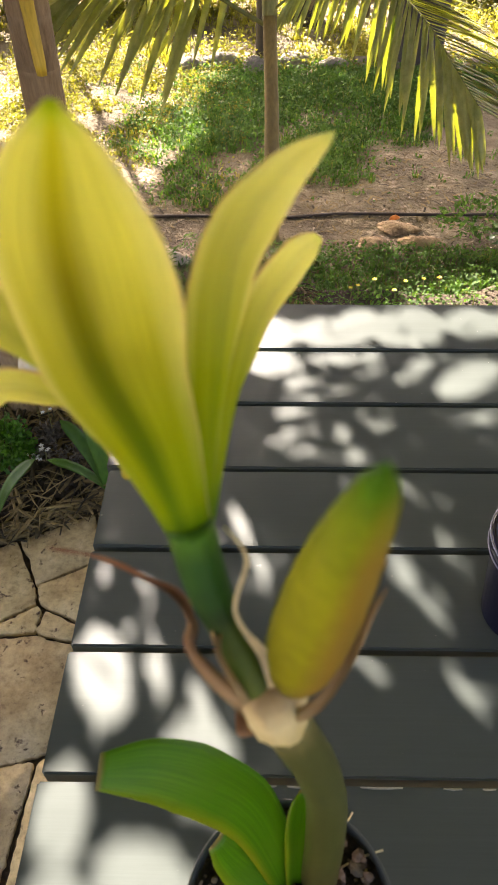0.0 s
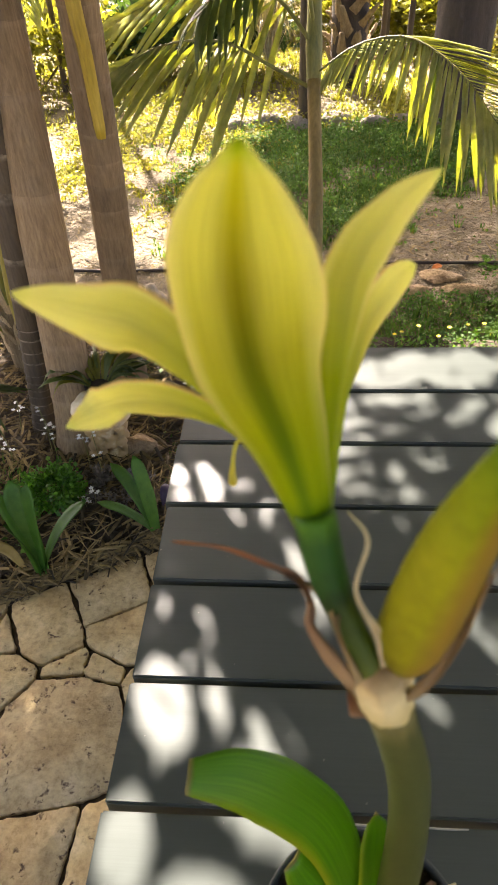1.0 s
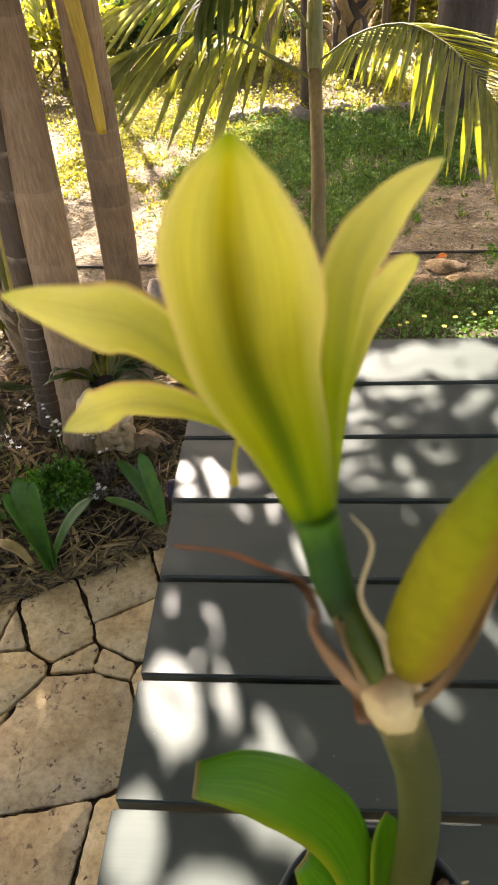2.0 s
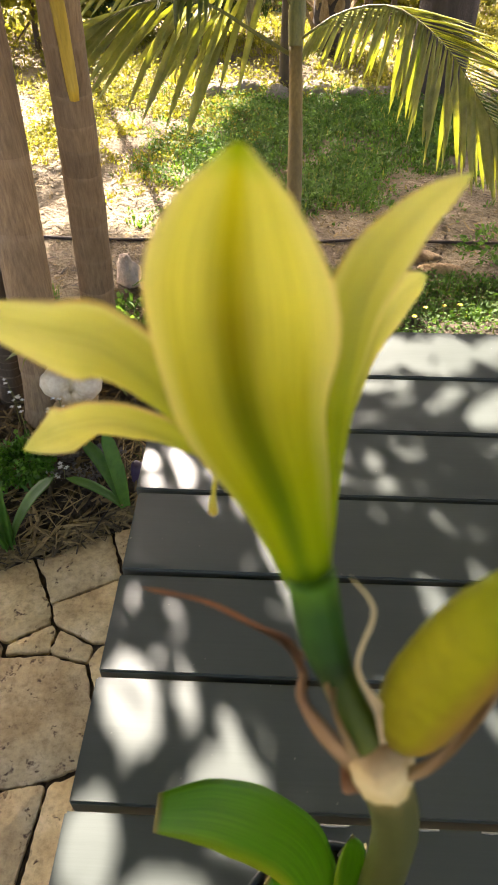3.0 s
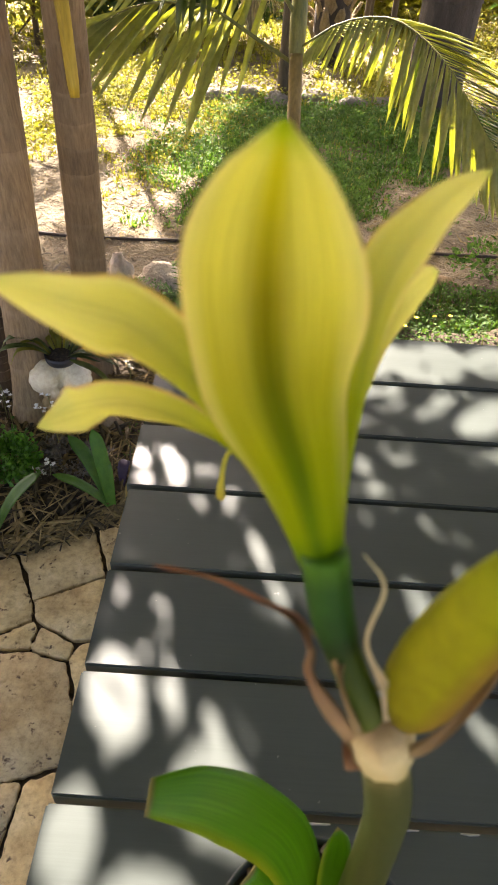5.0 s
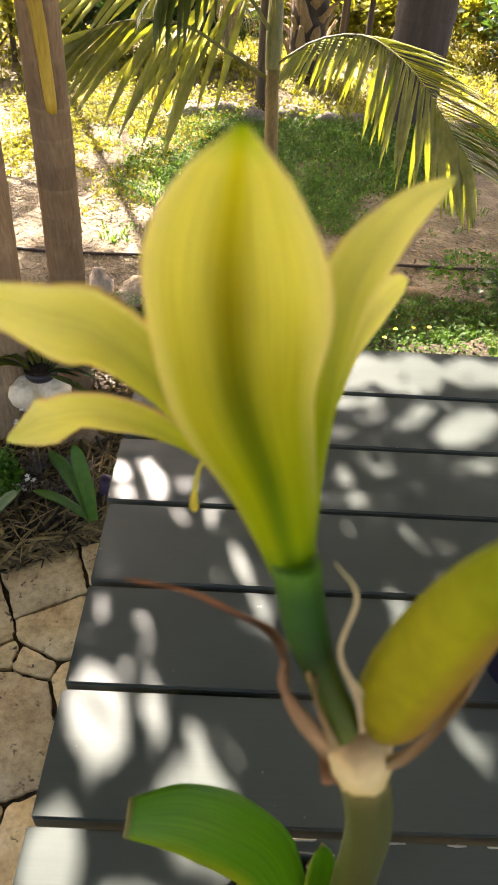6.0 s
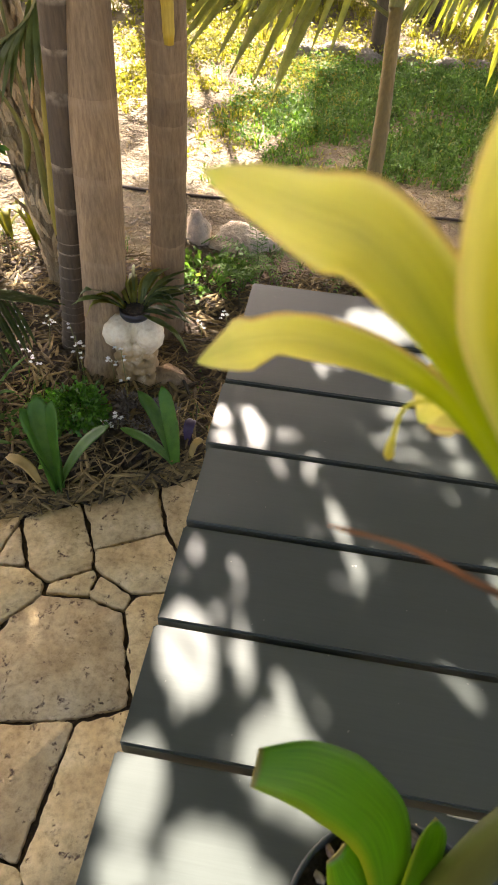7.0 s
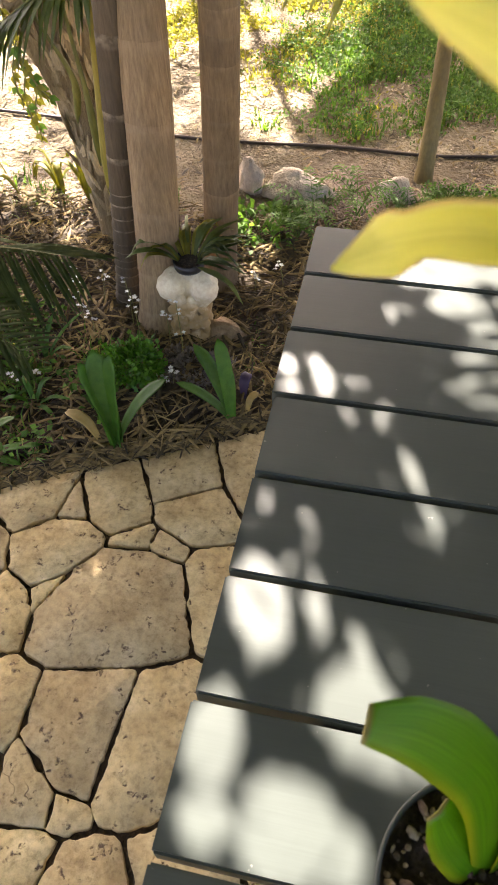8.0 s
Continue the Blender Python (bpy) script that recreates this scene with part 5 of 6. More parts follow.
def build_young_palm():
    base = (0.198, 1.70, 0)
    palm = thing("palm_tree", base, "young palm with a thin green-brown cane and arching feather fronds", "palm tree")
    crown = V((0.183, 1.99, 0.7))
    part("trunk", ring_trunk("cane", base, tuple(crown), 0.031, 0.024, TRUNK_GREEN, "e", 0.06, 1.3), palm)
    part("crown_shaft", tube_mesh("crown shaft", [crown - V((0, 0, 0.03)), crown + V((0.0, 0.07, 0.2)), crown + V((0.0, 0.15, 0.6))], lambda u: steps([(0, 0.027), (0.3, 0.032), (1, 0.015)], u), PETIOLE, count=14, seg=12), palm)
    rnd = random.Random(8)
    # to the right: a long frond that arches down towards the table, leaflets fanned to both sides
    frond_parts(palm, [crown + V((0.01, 0, 0.02)), (0.332, 1.994, 0.805), (0.484, 1.945, 0.839), (0.594, 1.84, 0.81), (0.69, 1.70, 0.745), (0.773, 1.569, 0.648), (0.845, 1.478, 0.566)], 56, 0.34, 0.0115, FROND, PETIOLE, 0.12, rnd, 0.08, 0.75, 0.0045, thin=1,
                ways=(lambda u: (-0.55 + 0.95 * u, -0.15, -0.75 - 0.2 * u), lambda u: (1.0, -0.1 - 0.3 * u, 0.1 - 0.5 * u)), face=(SUN, (0, 0.1, 1)), profile=((0, 0.35), (0.25, 0.55), (0.5, 0.9), (0.7, 1.0), (1, 0.6)))
    # to the left: arching over, wide leaflets hanging apart
    frond_parts(palm, [crown + V((-0.01, 0, -0.03)), (0.011, 1.97, 0.761), (-0.126, 1.925, 0.841), (-0.271, 1.86, 0.862), (-0.373, 1.79, 0.853), (-0.453, 1.713, 0.82)], 15, 0.44, 0.0155, FROND, PETIOLE, 0.15, rnd, 0.28, 0.45,
                ways=(lambda u: (-0.1 - 0.9 * u, -0.35, -0.95 + 0.45 * u), lambda u: (-0.3 - 0.8 * u, 0.4, -0.8 + 0.5 * u)), face=((-0.2, -0.6, 0.75), SUN))
    frond_parts(palm, [crown + V((0, 0.03, 0.1)), (0.05, 2.05, 0.95), (-0.12, 2.1, 1.0), (-0.34, 2.15, 0.97), (-0.6, 2.2, 0.85)], 15, 0.42, 0.0145, FROND, PETIOLE, 0.2, rnd, 0.2, 0.5,
                ways=(lambda u: (-0.2 - 0.8 * u, -0.3, -0.95 + 0.5 * u), lambda u: (-0.4 - 0.6 * u, 0.5, -0.6 + 0.4 * u)), face=((-0.2, -0.6, 0.75), SUN))
    frond_parts(palm, [crown + V((0, 0.05, 0.15)), (0.14, 2.0, 1.05), (0.05, 1.92, 1.12), (-0.08, 1.8, 1.05), (-0.2, 1.7, 0.95)], 14, 0.3, 0.013, FROND_DARK, PETIOLE, 0.9, rnd, 0.2, 0.5)
    # one folded dead strip that hangs straight down
    part("hanging_leaflet", blade_mesh("strip", [(0.6, 1.86, 0.8), (0.604, 1.86, 0.66), (0.61, 1.86, 0.5)], lambda u: 0.014 * steps([(0, 0.8), (0.6, 1), (1, 0.1)], u), (0.2, -1, 0), FROND_DARK, count=10, across=4, fold=0.5), palm)


build_young_palm()


def build_far_palms():
    base = (1.11, 3.98, 0)
    palm = thing("palm_tree", base, "stout palm trunk with dark grey-brown bark", "palm tree")
    ring_segments(palm, base, (1.13, 4.05, 2.6), 0.18, 0.17, BARK_GREY, 0.3, 0.003, 1.12)
    rnd = random.Random(9)
    base = V((0.48, 4.9, 0))
    palm = thing("palm_tree", base, "palm trunk covered with old cut frond stubs", "palm tree")
    part("trunk", tube_mesh("stub trunk", [base - V((0, 0, 0.05)), base + V((0, 0, 0.8)), base + V((0, 0.02, 2.6))], lambda u: 0.13, BARK_GREY, count=24, seg=16), palm)
    for k in range(110):
        z, a = 0.02 + 0.018 * k, 2.4 * k
        o = V((math.cos(a), math.sin(a), 0))
        p = base + o * 0.11 + V((0, 0, z))
        side, out = V((-o.y, o.x, 0)) * rnd.uniform(-0.06, 0.06), rnd.uniform(0.06, 0.16)
        part("frond_stub", blade_mesh("stub", [p, p + o * (0.5 * out) + side * 0.4 + V((0, 0, 0.09)), p + o * out + side + V((0, 0, rnd.uniform(0.12, 0.24)))], lambda q: 0.05 * steps([(0, 1.1), (0.6, 0.7), (1, 0.3)], q), o + side * 3, FIBRE, count=6, across=4, fold=-0.5, thick=0.005, wave=0.15), palm)
    base = (0.16, 3.95, 0)
    palm = thing("tree", base, "thin grey tree trunk at the edge of the grass", "tree")
    part("trunk", ring_trunk("thin trunk", base, (0.19, 4.0, 2.5), 0.045, 0.04, TRUNK_DARK, "g", 0.1, 1.2), palm)
    for x, y, lean in ((0.75, 5.2, 0.02), (0.83, 5.6, -0.03), (0.93, 5.0, 0.0), (-1.25, 4.4, 0.03), (-1.7, 4.9, 0.0)):
        stem = thing("sapling", (x, y, 0), "slim upright dark sapling stem beyond the grass", "tree", "saplings beyond the grass")
        part("trunk", ring_trunk("sapling", (x, y, 0), (x + lean * 2, y, 2.3), 0.022, 0.018, TRUNK_DARK, "s", 0.12, 1.2), stem)
    # feather palm behind the clump, its fronds hang into view
    root = V((-1.75, 4.0, 0))
    palm = thing("palm_tree", root, "feather palm whose yellow-green fronds arch over the sunny grass", "palm tree")
    part("trunk", ring_trunk("feather trunk", tuple(root), tuple(root + V((0.04, 0, 1.1))), 0.05, 0.045, TRUNK_DARK, "f", 0.07, 1.2), palm)
    for way in ([(0.25, -0.1, 0.1), (0.5, -0.2, -0.05), (0.68, -0.3, -0.35)], [(0.3, 0.1, 0.15), (0.62, 0.15, 0.1), (0.9, 0.15, -0.2)],
                [(-0.05, -0.3, 0.12), (-0.1, -0.6, 0.0), (-0.12, -0.85, -0.3)], [(0.12, -0.3, 0.12), (0.3, -0.55, -0.05), (0.42, -0.75, -0.35)]):
        crown = root + V((0.04, 0, 1.08))
        frond_parts(palm, [crown] + [crown + V(w) for w in way], 26, 0.28, 0.011, FROND, PETIOLE, 0.8, rnd, 0.15, 0.6)


build_far_palms()


# ---- unseen leaf layer overhead, added to shade the table, the paving and the grass ----
# sun gaps on the table: centre, half length, half width, direction in degrees
GAPS_BACK = [(0.288, -0.028, 0.030, 0.018, 4), (0.432, -0.039, 0.045, 0.032, 15), (0.026, -0.046, 0.016, 0.014, -47), (0.344, -0.050, 0.050, 0.043, 31), (0.170, -0.054, 0.045, 0.042, 4),
             (0.249, -0.063, 0.050, 0.032, 3), (0.500, -0.050, 0.050, 0.040, 0), (0.135, -0.080, 0.038, 0.024, 9), (0.259, -0.116, 0.048, 0.015, 1), (0.174, -0.126, 0.033, 0.024, 6), (0.294, -0.138, 0.018, 0.008, 39),
             (0.341, -0.138, 0.037, 0.015, 45), (0.096, -0.151, 0.050, 0.0075, 16), (0.401, -0.153, 0.051, 0.025, 37), (0.209, -0.160, 0.020, 0.011, 3), (0.247, -0.174, 0.026, 0.007, 27), (0.208, -0.188, 0.026, 0.007, 2)]
GAPS_MIDDLE = [(0.195, -0.212, 0.022, 0.012, 15), (0.073, -0.220, 0.020, 0.0105, 11), (0.402, -0.220, 0.025, 0.010, 21), (0.287, -0.232, 0.017, 0.009, 8), (0.089, -0.241, 0.020, 0.0085, 16), (0.245, -0.247, 0.015, 0.011, 70),
               (0.180, -0.256, 0.022, 0.009, 28), (0.069, -0.261, 0.020, 0.0055, -66), (0.045, -0.266, 0.030, 0.0140, -71), (0.012, -0.269, 0.028, 0.0128, -71), (0.199, -0.273, 0.022, 0.0075, 8), (0.251, -0.282, 0.022, 0.0075, 7),
               (0.106, -0.312, 0.015, 0.007, -78), (0.002, -0.319, 0.025, 0.0075, -80), (0.312, -0.338, 0.014, 0.0055, -41), (0.139, -0.374, 0.031, 0.010, -69)]
GAPS_NEAR = [(0.337, -0.408, 0.010, 0.007, -22), (0.157, -0.418, 0.021, 0.009, -68), (0.286, -0.421, 0.021, 0.016, -78), (0.016, -0.423, 0.016, 0.0045, -83), (0.060, -0.446, 0.018, 0.0050, -80), (0.306, -0.461, 0.024, 0.0065, -63),
             (0.246, -0.513, 0.016, 0.0075, -51), (0.075, -0.514, 0.029, 0.0125, -78), (0.032, -0.522, 0.044, 0.022, -71), (0.320, -0.535, 0.022, 0.0075, -58), (0.112, -0.547, 0.025, 0.011, -70), (0.112, -0.582, 0.030, 0.028, -65),
             (0.133, -0.610, 0.034, 0.017, -10), (0.019, -0.623, 0.035, 0.021, -85), (0.077, -0.669, 0.035, 0.032, -66), (0.024, -0.670, 0.020, 0.017, -81), (0.114, -0.677, 0.022, 0.017, -83)]
STONE_GAPS = [(-0.434, -0.104, 0.011, 0.012, 0), (-0.2, -0.085, 0.034, 0.013, 110)]
FLAT = V((SUN.x, SUN.y)) / SUN.z       # sideways travel of the light per metre of height


def lit_on_ground(x, y):
    """How far the garden floor is in the open sun, 0 to 1."""
    wob = 0.18 * noise.noise(V((x * 1.7, y * 1.7, 8.0)))
    if ((x - 1.05) / 0.6) ** 2 + ((y - 0.9) / 0.5) ** 2 < 1:
        return 0.97
    if (x / 0.42) ** 2 + ((y - 1.04) / 0.18) ** 2 < 1:
        return 0.8
    if y > 3.85 + wob:
        return 0.95
    if y > 1.95 + wob and x < -0.28 + wob + 0.12 * (y - 2):
        return 0.93
    if y > 1.45 + wob and x < -0.85 + wob:
        return 0.85
    if y > 1.0 and x < -0.9:
        return 0.85
    if y > 1.5:
        return 0.02 if x > -0.1 else 0.12
    return 0.0015


def grow_canopy():
    rnd = random.Random(15)
    heap = Heap()
    shift = FLAT * TOP
    gaps = [(x, y, p, q, math.cos(radians(w)), math.sin(radians(w))) for x, y, p, q, w in GAPS_BACK + GAPS_MIDDLE + GAPS_NEAR]
    # gaps over the paving, moved from the ground to the table's level
    gaps += [(x + shift.x, y + shift.y, p, q, math.cos(radians(w)), math.sin(radians(w))) for x, y, p, q, w in STONE_GAPS]

    def open_at(qx, qy, grow):
        for x, y, p, q, c, s in gaps:
            dx, dy = qx - x, qy - y
            # broad gaps open fully, narrow ones are half closed by leaflets
            k = 1.0 if q > 0.0165 else 0.7 if q > 0.0125 else 0.62
            if ((dx * c + dy * s) / (p + grow)) ** 2 + ((dy * c - dx * s) / (k * q + grow)) ** 2 < 1:
                return True
        return False

    def leaf(qx, qy, size, slim, low=1.78, high=1.94):
        z = rnd.uniform(low, high)
        k = (z - TOP)
        p = V((qx + FLAT.x * k, qy + FLAT.y * k, z))
        a = rnd.uniform(0, 6.28)
        d = V((math.cos(a), math.sin(a), rnd.uniform(-0.3, 0.3)))
        grow_small_leaf(heap, p - d * size * 0.5, d, V((rnd.uniform(-0.35, 0.35), rnd.uniform(-0.35, 0.35), 1)).normalized(), size, slim)

    # fine leaves round the gaps over the table
    cell = 0.014
    for i in range(int(0.62 / cell)):
        for j in range(int(0.84 / cell)):
            qx, qy = -0.05 + cell * (i + rnd.random()), -0.8 + cell * (j + rnd.random())
            if not open_at(qx, qy, 0.03):
                leaf(qx, qy, 0.055, 0.012)
                leaf(qx + 0.5 * cell, qy - 0.5 * cell, 0.055, 0.012)
                continue
            for _ in range(19):
                ex, ey = qx + rnd.uniform(-0.5, 0.5) * cell, qy + rnd.uniform(-0.5, 0.5) * cell
                if not open_at(ex, ey, 0.0025):
                    leaf(ex, ey, 0.016, 0.0055)
    # a few slim leaflets cross the larger gaps
    for x, y, p, q, c, s in gaps:
        if q > 0.012:
            for _ in range(2 if p > 0.03 else 1):
                u, v = rnd.uniform(-0.9, 0.9) * p, rnd.uniform(-0.9, 0.9) * q
                leaf(x + u * c - v * s, y + u * s + v * c, rnd.uniform(0.03, 0.06), rnd.uniform(0.0015, 0.0035))
    # coarse leaves everywhere else
    cell = 0.045
    for i in range(int(7.0 / cell)):
        for j in range(int(8.6 / cell)):
            qx, qy = -3.3 + cell * (i + rnd.random()), -3.4 + cell * (j + rnd.random())
            if -0.02 < qx < 0.54 and -0.78 < qy < 0.01:
                continue
            gx, gy = qx - shift.x, qy - shift.y
            ragged = 0.25 * noise.noise(V((qx * 1.5, qy * 1.5, 6.0)))
            if ((qx - 0.2) / 3.1) ** 2 + ((qy - 1.0) / 4.1) ** 2 > 1 + ragged:
                continue
            if -0.05 < qx < 1.5 and -1.05 < qy < 0.05:
                light = 0.0
            else:
                light = lit_on_ground(gx, gy)
            if gy < 0.3 and gx < 0.1 and open_at(qx, qy, 0.1):
                for _ in range(300):
                    ex, ey = qx + rnd.uniform(-0.7, 0.7) * cell, qy + rnd.uniform(-0.7, 0.7) * cell
                    if not open_at(ex, ey, 0.008):
                        leaf(ex, ey, 0.024, 0.009)
                continue
            if rnd.random() < light or open_at(qx, qy, 0.012):
                continue
            # the far leaves are set higher
            high = 1.82 if gy < 0.45 + 0.47 * gx else 2.5 if gy < 1.5 else 4.5
            # extra leaves in one patch keep direct sun off the flower
            for _ in range(16 if abs(qx - 0.3) < 0.4 and -1.75 < qy < -0.75 else 2 if qy < -0.8 else 14 if gy < 0.3 and gx < 0.1 else 9 if gy < 1.2 and gx < 0.1 else 5):
                leaf(qx + rnd.uniform(-0.02, 0.02), qy + rnd.uniform(-0.02, 0.02), 0.1, 0.025, high, high + 0.25 * high - 0.2)
    crown = single("palm_canopy", heap.mesh("canopy", CANOPY), "unseen overhead palm leaflets added for shade and sun gaps", "foliage", "stuff")
    return crown


grow_canopy()


# ---- stones, hose and ornaments ----
def make_rock(at, size, label, seed, category="rock", group="rocks in the garden", mat=ROCK):
    bm = bmesh.new()
    bmesh.ops.create_icosphere(bm, subdivisions=3, radius=1)
    rnd = random.Random(int(seed * 10))
    cuts = [(random_way(rnd, 0.2), rnd.uniform(0.62, 0.85)) for _ in range(9)]
    for v in bm.verts:
        d = v.co.normalized()
        flat = min([1.15] + [far / d.dot(w) for w, far in cuts if d.dot(w) > 0.2])
        k = flat + 0.14 * noise.noise(d * 1.3 + V((seed, 0, 0))) + 0.14 * noise.noise(d * 3.1 + V((0, seed, 0))) + 0.06 * noise.noise(d * 7 + V((0, 0, seed)))
        v.co = V((at[0] + d.x * k * size[0], at[1] + d.y * k * size[1], at[2] + max(-0.25, d.z * k) * size[2]))
    me = bpy.data.meshes.new("rock")
    bm.to_mesh(me)
    bm.free()
    me.materials.append(mat)
    me.polygons.foreach_set("use_smooth", [True] * len(me.polygons))
    return single("rock", me, label, category, group=group)


make_rock((-0.425, 1.53, 0.02), (0.052, 0.05, 0.085), "upright weathered grey rock on the bare earth", 1.0)
make_rock((-0.25, 1.54, 0.01), (0.15, 0.075, 0.055), "long weathered grey-brown rock on the bare earth", 2.0)
make_rock((0.1, 1.56, 0.01), (0.08, 0.05, 0.05), "low grey rock at the edge of the bed", 3.0)
make_rock((-0.55, 1.5, 0.01), (0.06, 0.05, 0.06), "small brown rock beside the palm trunks", 4.0)
make_rock((0.6, 1.66, 0.0), (0.07, 0.05, 0.02), "low pale rock near the hose", 5.0, mat=ROCK_TAN)
make_rock((0.8, 1.68, 0.0), (0.09, 0.06, 0.022), "low pale rock under the dark bush", 6.0, mat=ROCK_TAN)
make_rock((-0.33, 0.70, 0.02), (0.075, 0.05, 0.035), "flat tan stone beside the ornament", 7.0, mat=ROCK_TAN)
make_rock((0.72, 1.79, 0.0), (0.08, 0.06, 0.018), "flat brown stone near the hose", 7.7, mat=ROCK_TAN)
# border row across the grass, shade put into its stone colour
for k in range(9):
    make_rock((-0.3 + 0.22 * k + 0.03 * math.sin(5 * k), 3.86 - 0.03 * math.cos(3 * k), 0.0), (0.13, 0.08, 0.045 + 0.015 * math.sin(7 * k)), "rough stone in a low border row", 10.0 + k, group="stone border across the grass", mat=ROCK_SHADED)


def build_hose():
    pts = [(-2.2, 2.02, 0.0), (-1.4, 1.97, 0.0), (-0.82, 1.88, 0.0), (-0.555, 1.875, 0.0), (-0.145, 1.90, 0.0), (0.21, 1.885, 0.0), (0.52, 1.91, 0.0), (0.97, 1.90, 0.0), (1.6, 1.93, 0.0), (2.4, 1.9, 0.0)]
    pts = [(x, y, relief(x, y) + 0.008) for x, y, z in pts]
    single("garden_hose", tube_mesh("hose", pts, lambda u: 0.0072, HOSE, count=120, seg=8), "thin dark irrigation hose lying on the earth", "hose")


build_hose()


def build_ornament():
    """Carved planter: two round shoulders over a lumpy body on two feet, in one mesh."""
    c = V((-0.42, 0.70, 0.0))
    bm = bmesh.new()
    lumps = [(-0.05, -0.018, 0.192, 0.049), (0.05, -0.014, 0.19, 0.045), (-0.045, 0.004, 0.2, 0.046), (0.045, 0.004, 0.2, 0.044), (0, 0.02, 0.19, 0.045), (0, 0.0, 0.175, 0.03), (0, 0.014, 0.15, 0.042), (0.018, 0.02, 0.1, 0.044), (-0.018, 0.02, 0.1, 0.044), (0.02, 0.024, 0.05, 0.04), (-0.02, 0.024, 0.05, 0.04), (0.045, -0.02, 0.165, 0.032)]
    for x, low, top, r in ((-0.048, 0.03, 0.15, 0.015), (-0.017, 0.035, 0.16, 0.0165), (0.016, 0.03, 0.165, 0.016), (0.047, 0.03, 0.15, 0.0155)):
        for k in range(7):
            z = low + (top - low) * k / 6
            lumps.append((x * (1 + 0.12 * math.sin(2.1 * k)), -0.042 + 0.3 * abs(x) + 0.004 * math.sin(1.9 * k + 40 * x), z, r * (1 + 0.16 * math.sin(2.6 * k + 50 * x))))
    lumps += [(-0.034, -0.036, 0.014, 0.03), (0.034, -0.036, 0.014, 0.03), (-0.055, -0.02, 0.016, 0.024), (0.055, -0.02, 0.016, 0.024)]
    bumps = random.Random(29)
    for k in range(22):
        turn, z = bumps.uniform(-2.7, -0.45), bumps.uniform(0.03, 0.15)
        lumps.append((0.06 * math.cos(turn), 0.052 * math.sin(turn), z, bumps.uniform(0.008, 0.014)))
    for x, y, z, r in [[0.9 * q for q in lump] for lump in lumps]:
        bmesh.ops.create_icosphere(bm, subdivisions=2, radius=r, matrix=Matrix.Translation(c + V((x, y, z))))
    me = bpy.data.meshes.new("ornament")
    bm.to_mesh(me)
    bm.free()
    me.materials.append(PLASTER)
    ob = single("garden_statue", me, "weathered cream plaster garden statue planter in the bed", "statue")
    rem = ob.modifiers.new("skin", "REMESH")
    rem.mode, rem.voxel_size, rem.use_smooth_shade = "VOXEL", 0.003, True
    sm = ob.modifiers.new("soften", "SMOOTH")
    sm.iterations, sm.factor = 1, 0.4
    tex = bpy.data.textures.new("lumps", "CLOUDS")
    tex.noise_scale = 0.03
    dis = ob.modifiers.new("wear", "DISPLACE")
    dis.texture, dis.strength, dis.mid_level = tex, 0.004, 0.5
    pot = thing("plant_pot", c + V((0, 0, 0.2)), "small black plastic pot set in the statue", "flower pot")
    part("pot_body", lathe("black pot", c + V((0, 0.014, 0.17)), [(0.03, 0.046), (0.038, 0.048), (0.042, 0.056), (0.043, 0.074), (0.041, 0.074), (0.038, 0.066), (0.01, 0.065)], BLACK, 24), pot)
    part("soil", lathe("statue pot soil", c + V((0, 0.014, 0.17)), [(0.0375, 0.068), (0.03, 0.0705), (0.008, 0.0715)], SOIL, 24), pot)
    plant = thing("potted_fern", c + V((0, 0, 0.23)), "dark arching potted leaves above the statue", "plant")
    rnd = random.Random(17)
    for k in range(44):
        a = rnd.uniform(-0.7, 1.2) if k % 2 else rnd.uniform(1.2, 3.6)
        b = c + V((0.024 * math.cos(a), 0.014 + 0.024 * math.sin(a), 0.236))
        pts = arch(b, (math.cos(a), math.sin(a)), rnd.uniform(0.07, 0.2), rnd.uniform(0.005, 0.055), rnd.uniform(-0.01, 0.05))
        wide = rnd.uniform(0.005, 0.011)
        part("leaf", blade_mesh("fern leaf", pts, lambda u: wide * steps([(0, 0.3), (0.4, 1), (0.7, 0.8), (1, 0.04)], u), (0, 0, 1), SHRUB_LIGHT if k % 4 == 0 else SHRUB if k % 4 == 1 else FROND_DARK, count=10, across=4, fold=0.25, thick=0.0003, wave=0.3), plant)


build_ornament()


# ---- plants of the bed ----
def strap_plant(at, leaves, label, group="strap-leaved plants in the bed"):
    t = thing("strap_leaf_plant", at, label, "plant", group)
    for direction, length, rise, droop, half in leaves:
        a = radians(direction)
        part("leaf", blade_mesh("strap leaf", spear(at, (math.cos(a), math.sin(a)), length, rise, droop), lambda u: half * steps(STRAP_SHAPE, u), (math.cos(a) * -0.6, math.sin(a) * -0.6, 0.8), STRAP, count=12, across=4, fold=0.25, thick=0.0006), t)
    return t


strap_plant(V((-0.497, 0.235, 0.0)), [(120, 0.05, 0.29, 0.0, 0.027), (165, 0.055, 0.27, 0.0, 0.026), (70, 0.045, 0.28, 0.0, 0.024), (32, 0.15, 0.19, 0.0, 0.021), (200, 0.045, 0.2, 0.0, 0.018)],
            "upright plant with dark green strap leaves in leaf litter")
strap_plant(V((-0.232, 0.375, 0.0)), [(150, 0.12, 0.2, 0.0, 0.02), (125, 0.07, 0.23, 0.0, 0.019), (180, 0.14, 0.12, 0.0, 0.016), (110, 0.04, 0.16, 0.0, 0.015)],
            "upright plant with dark green strap leaves beside the table")
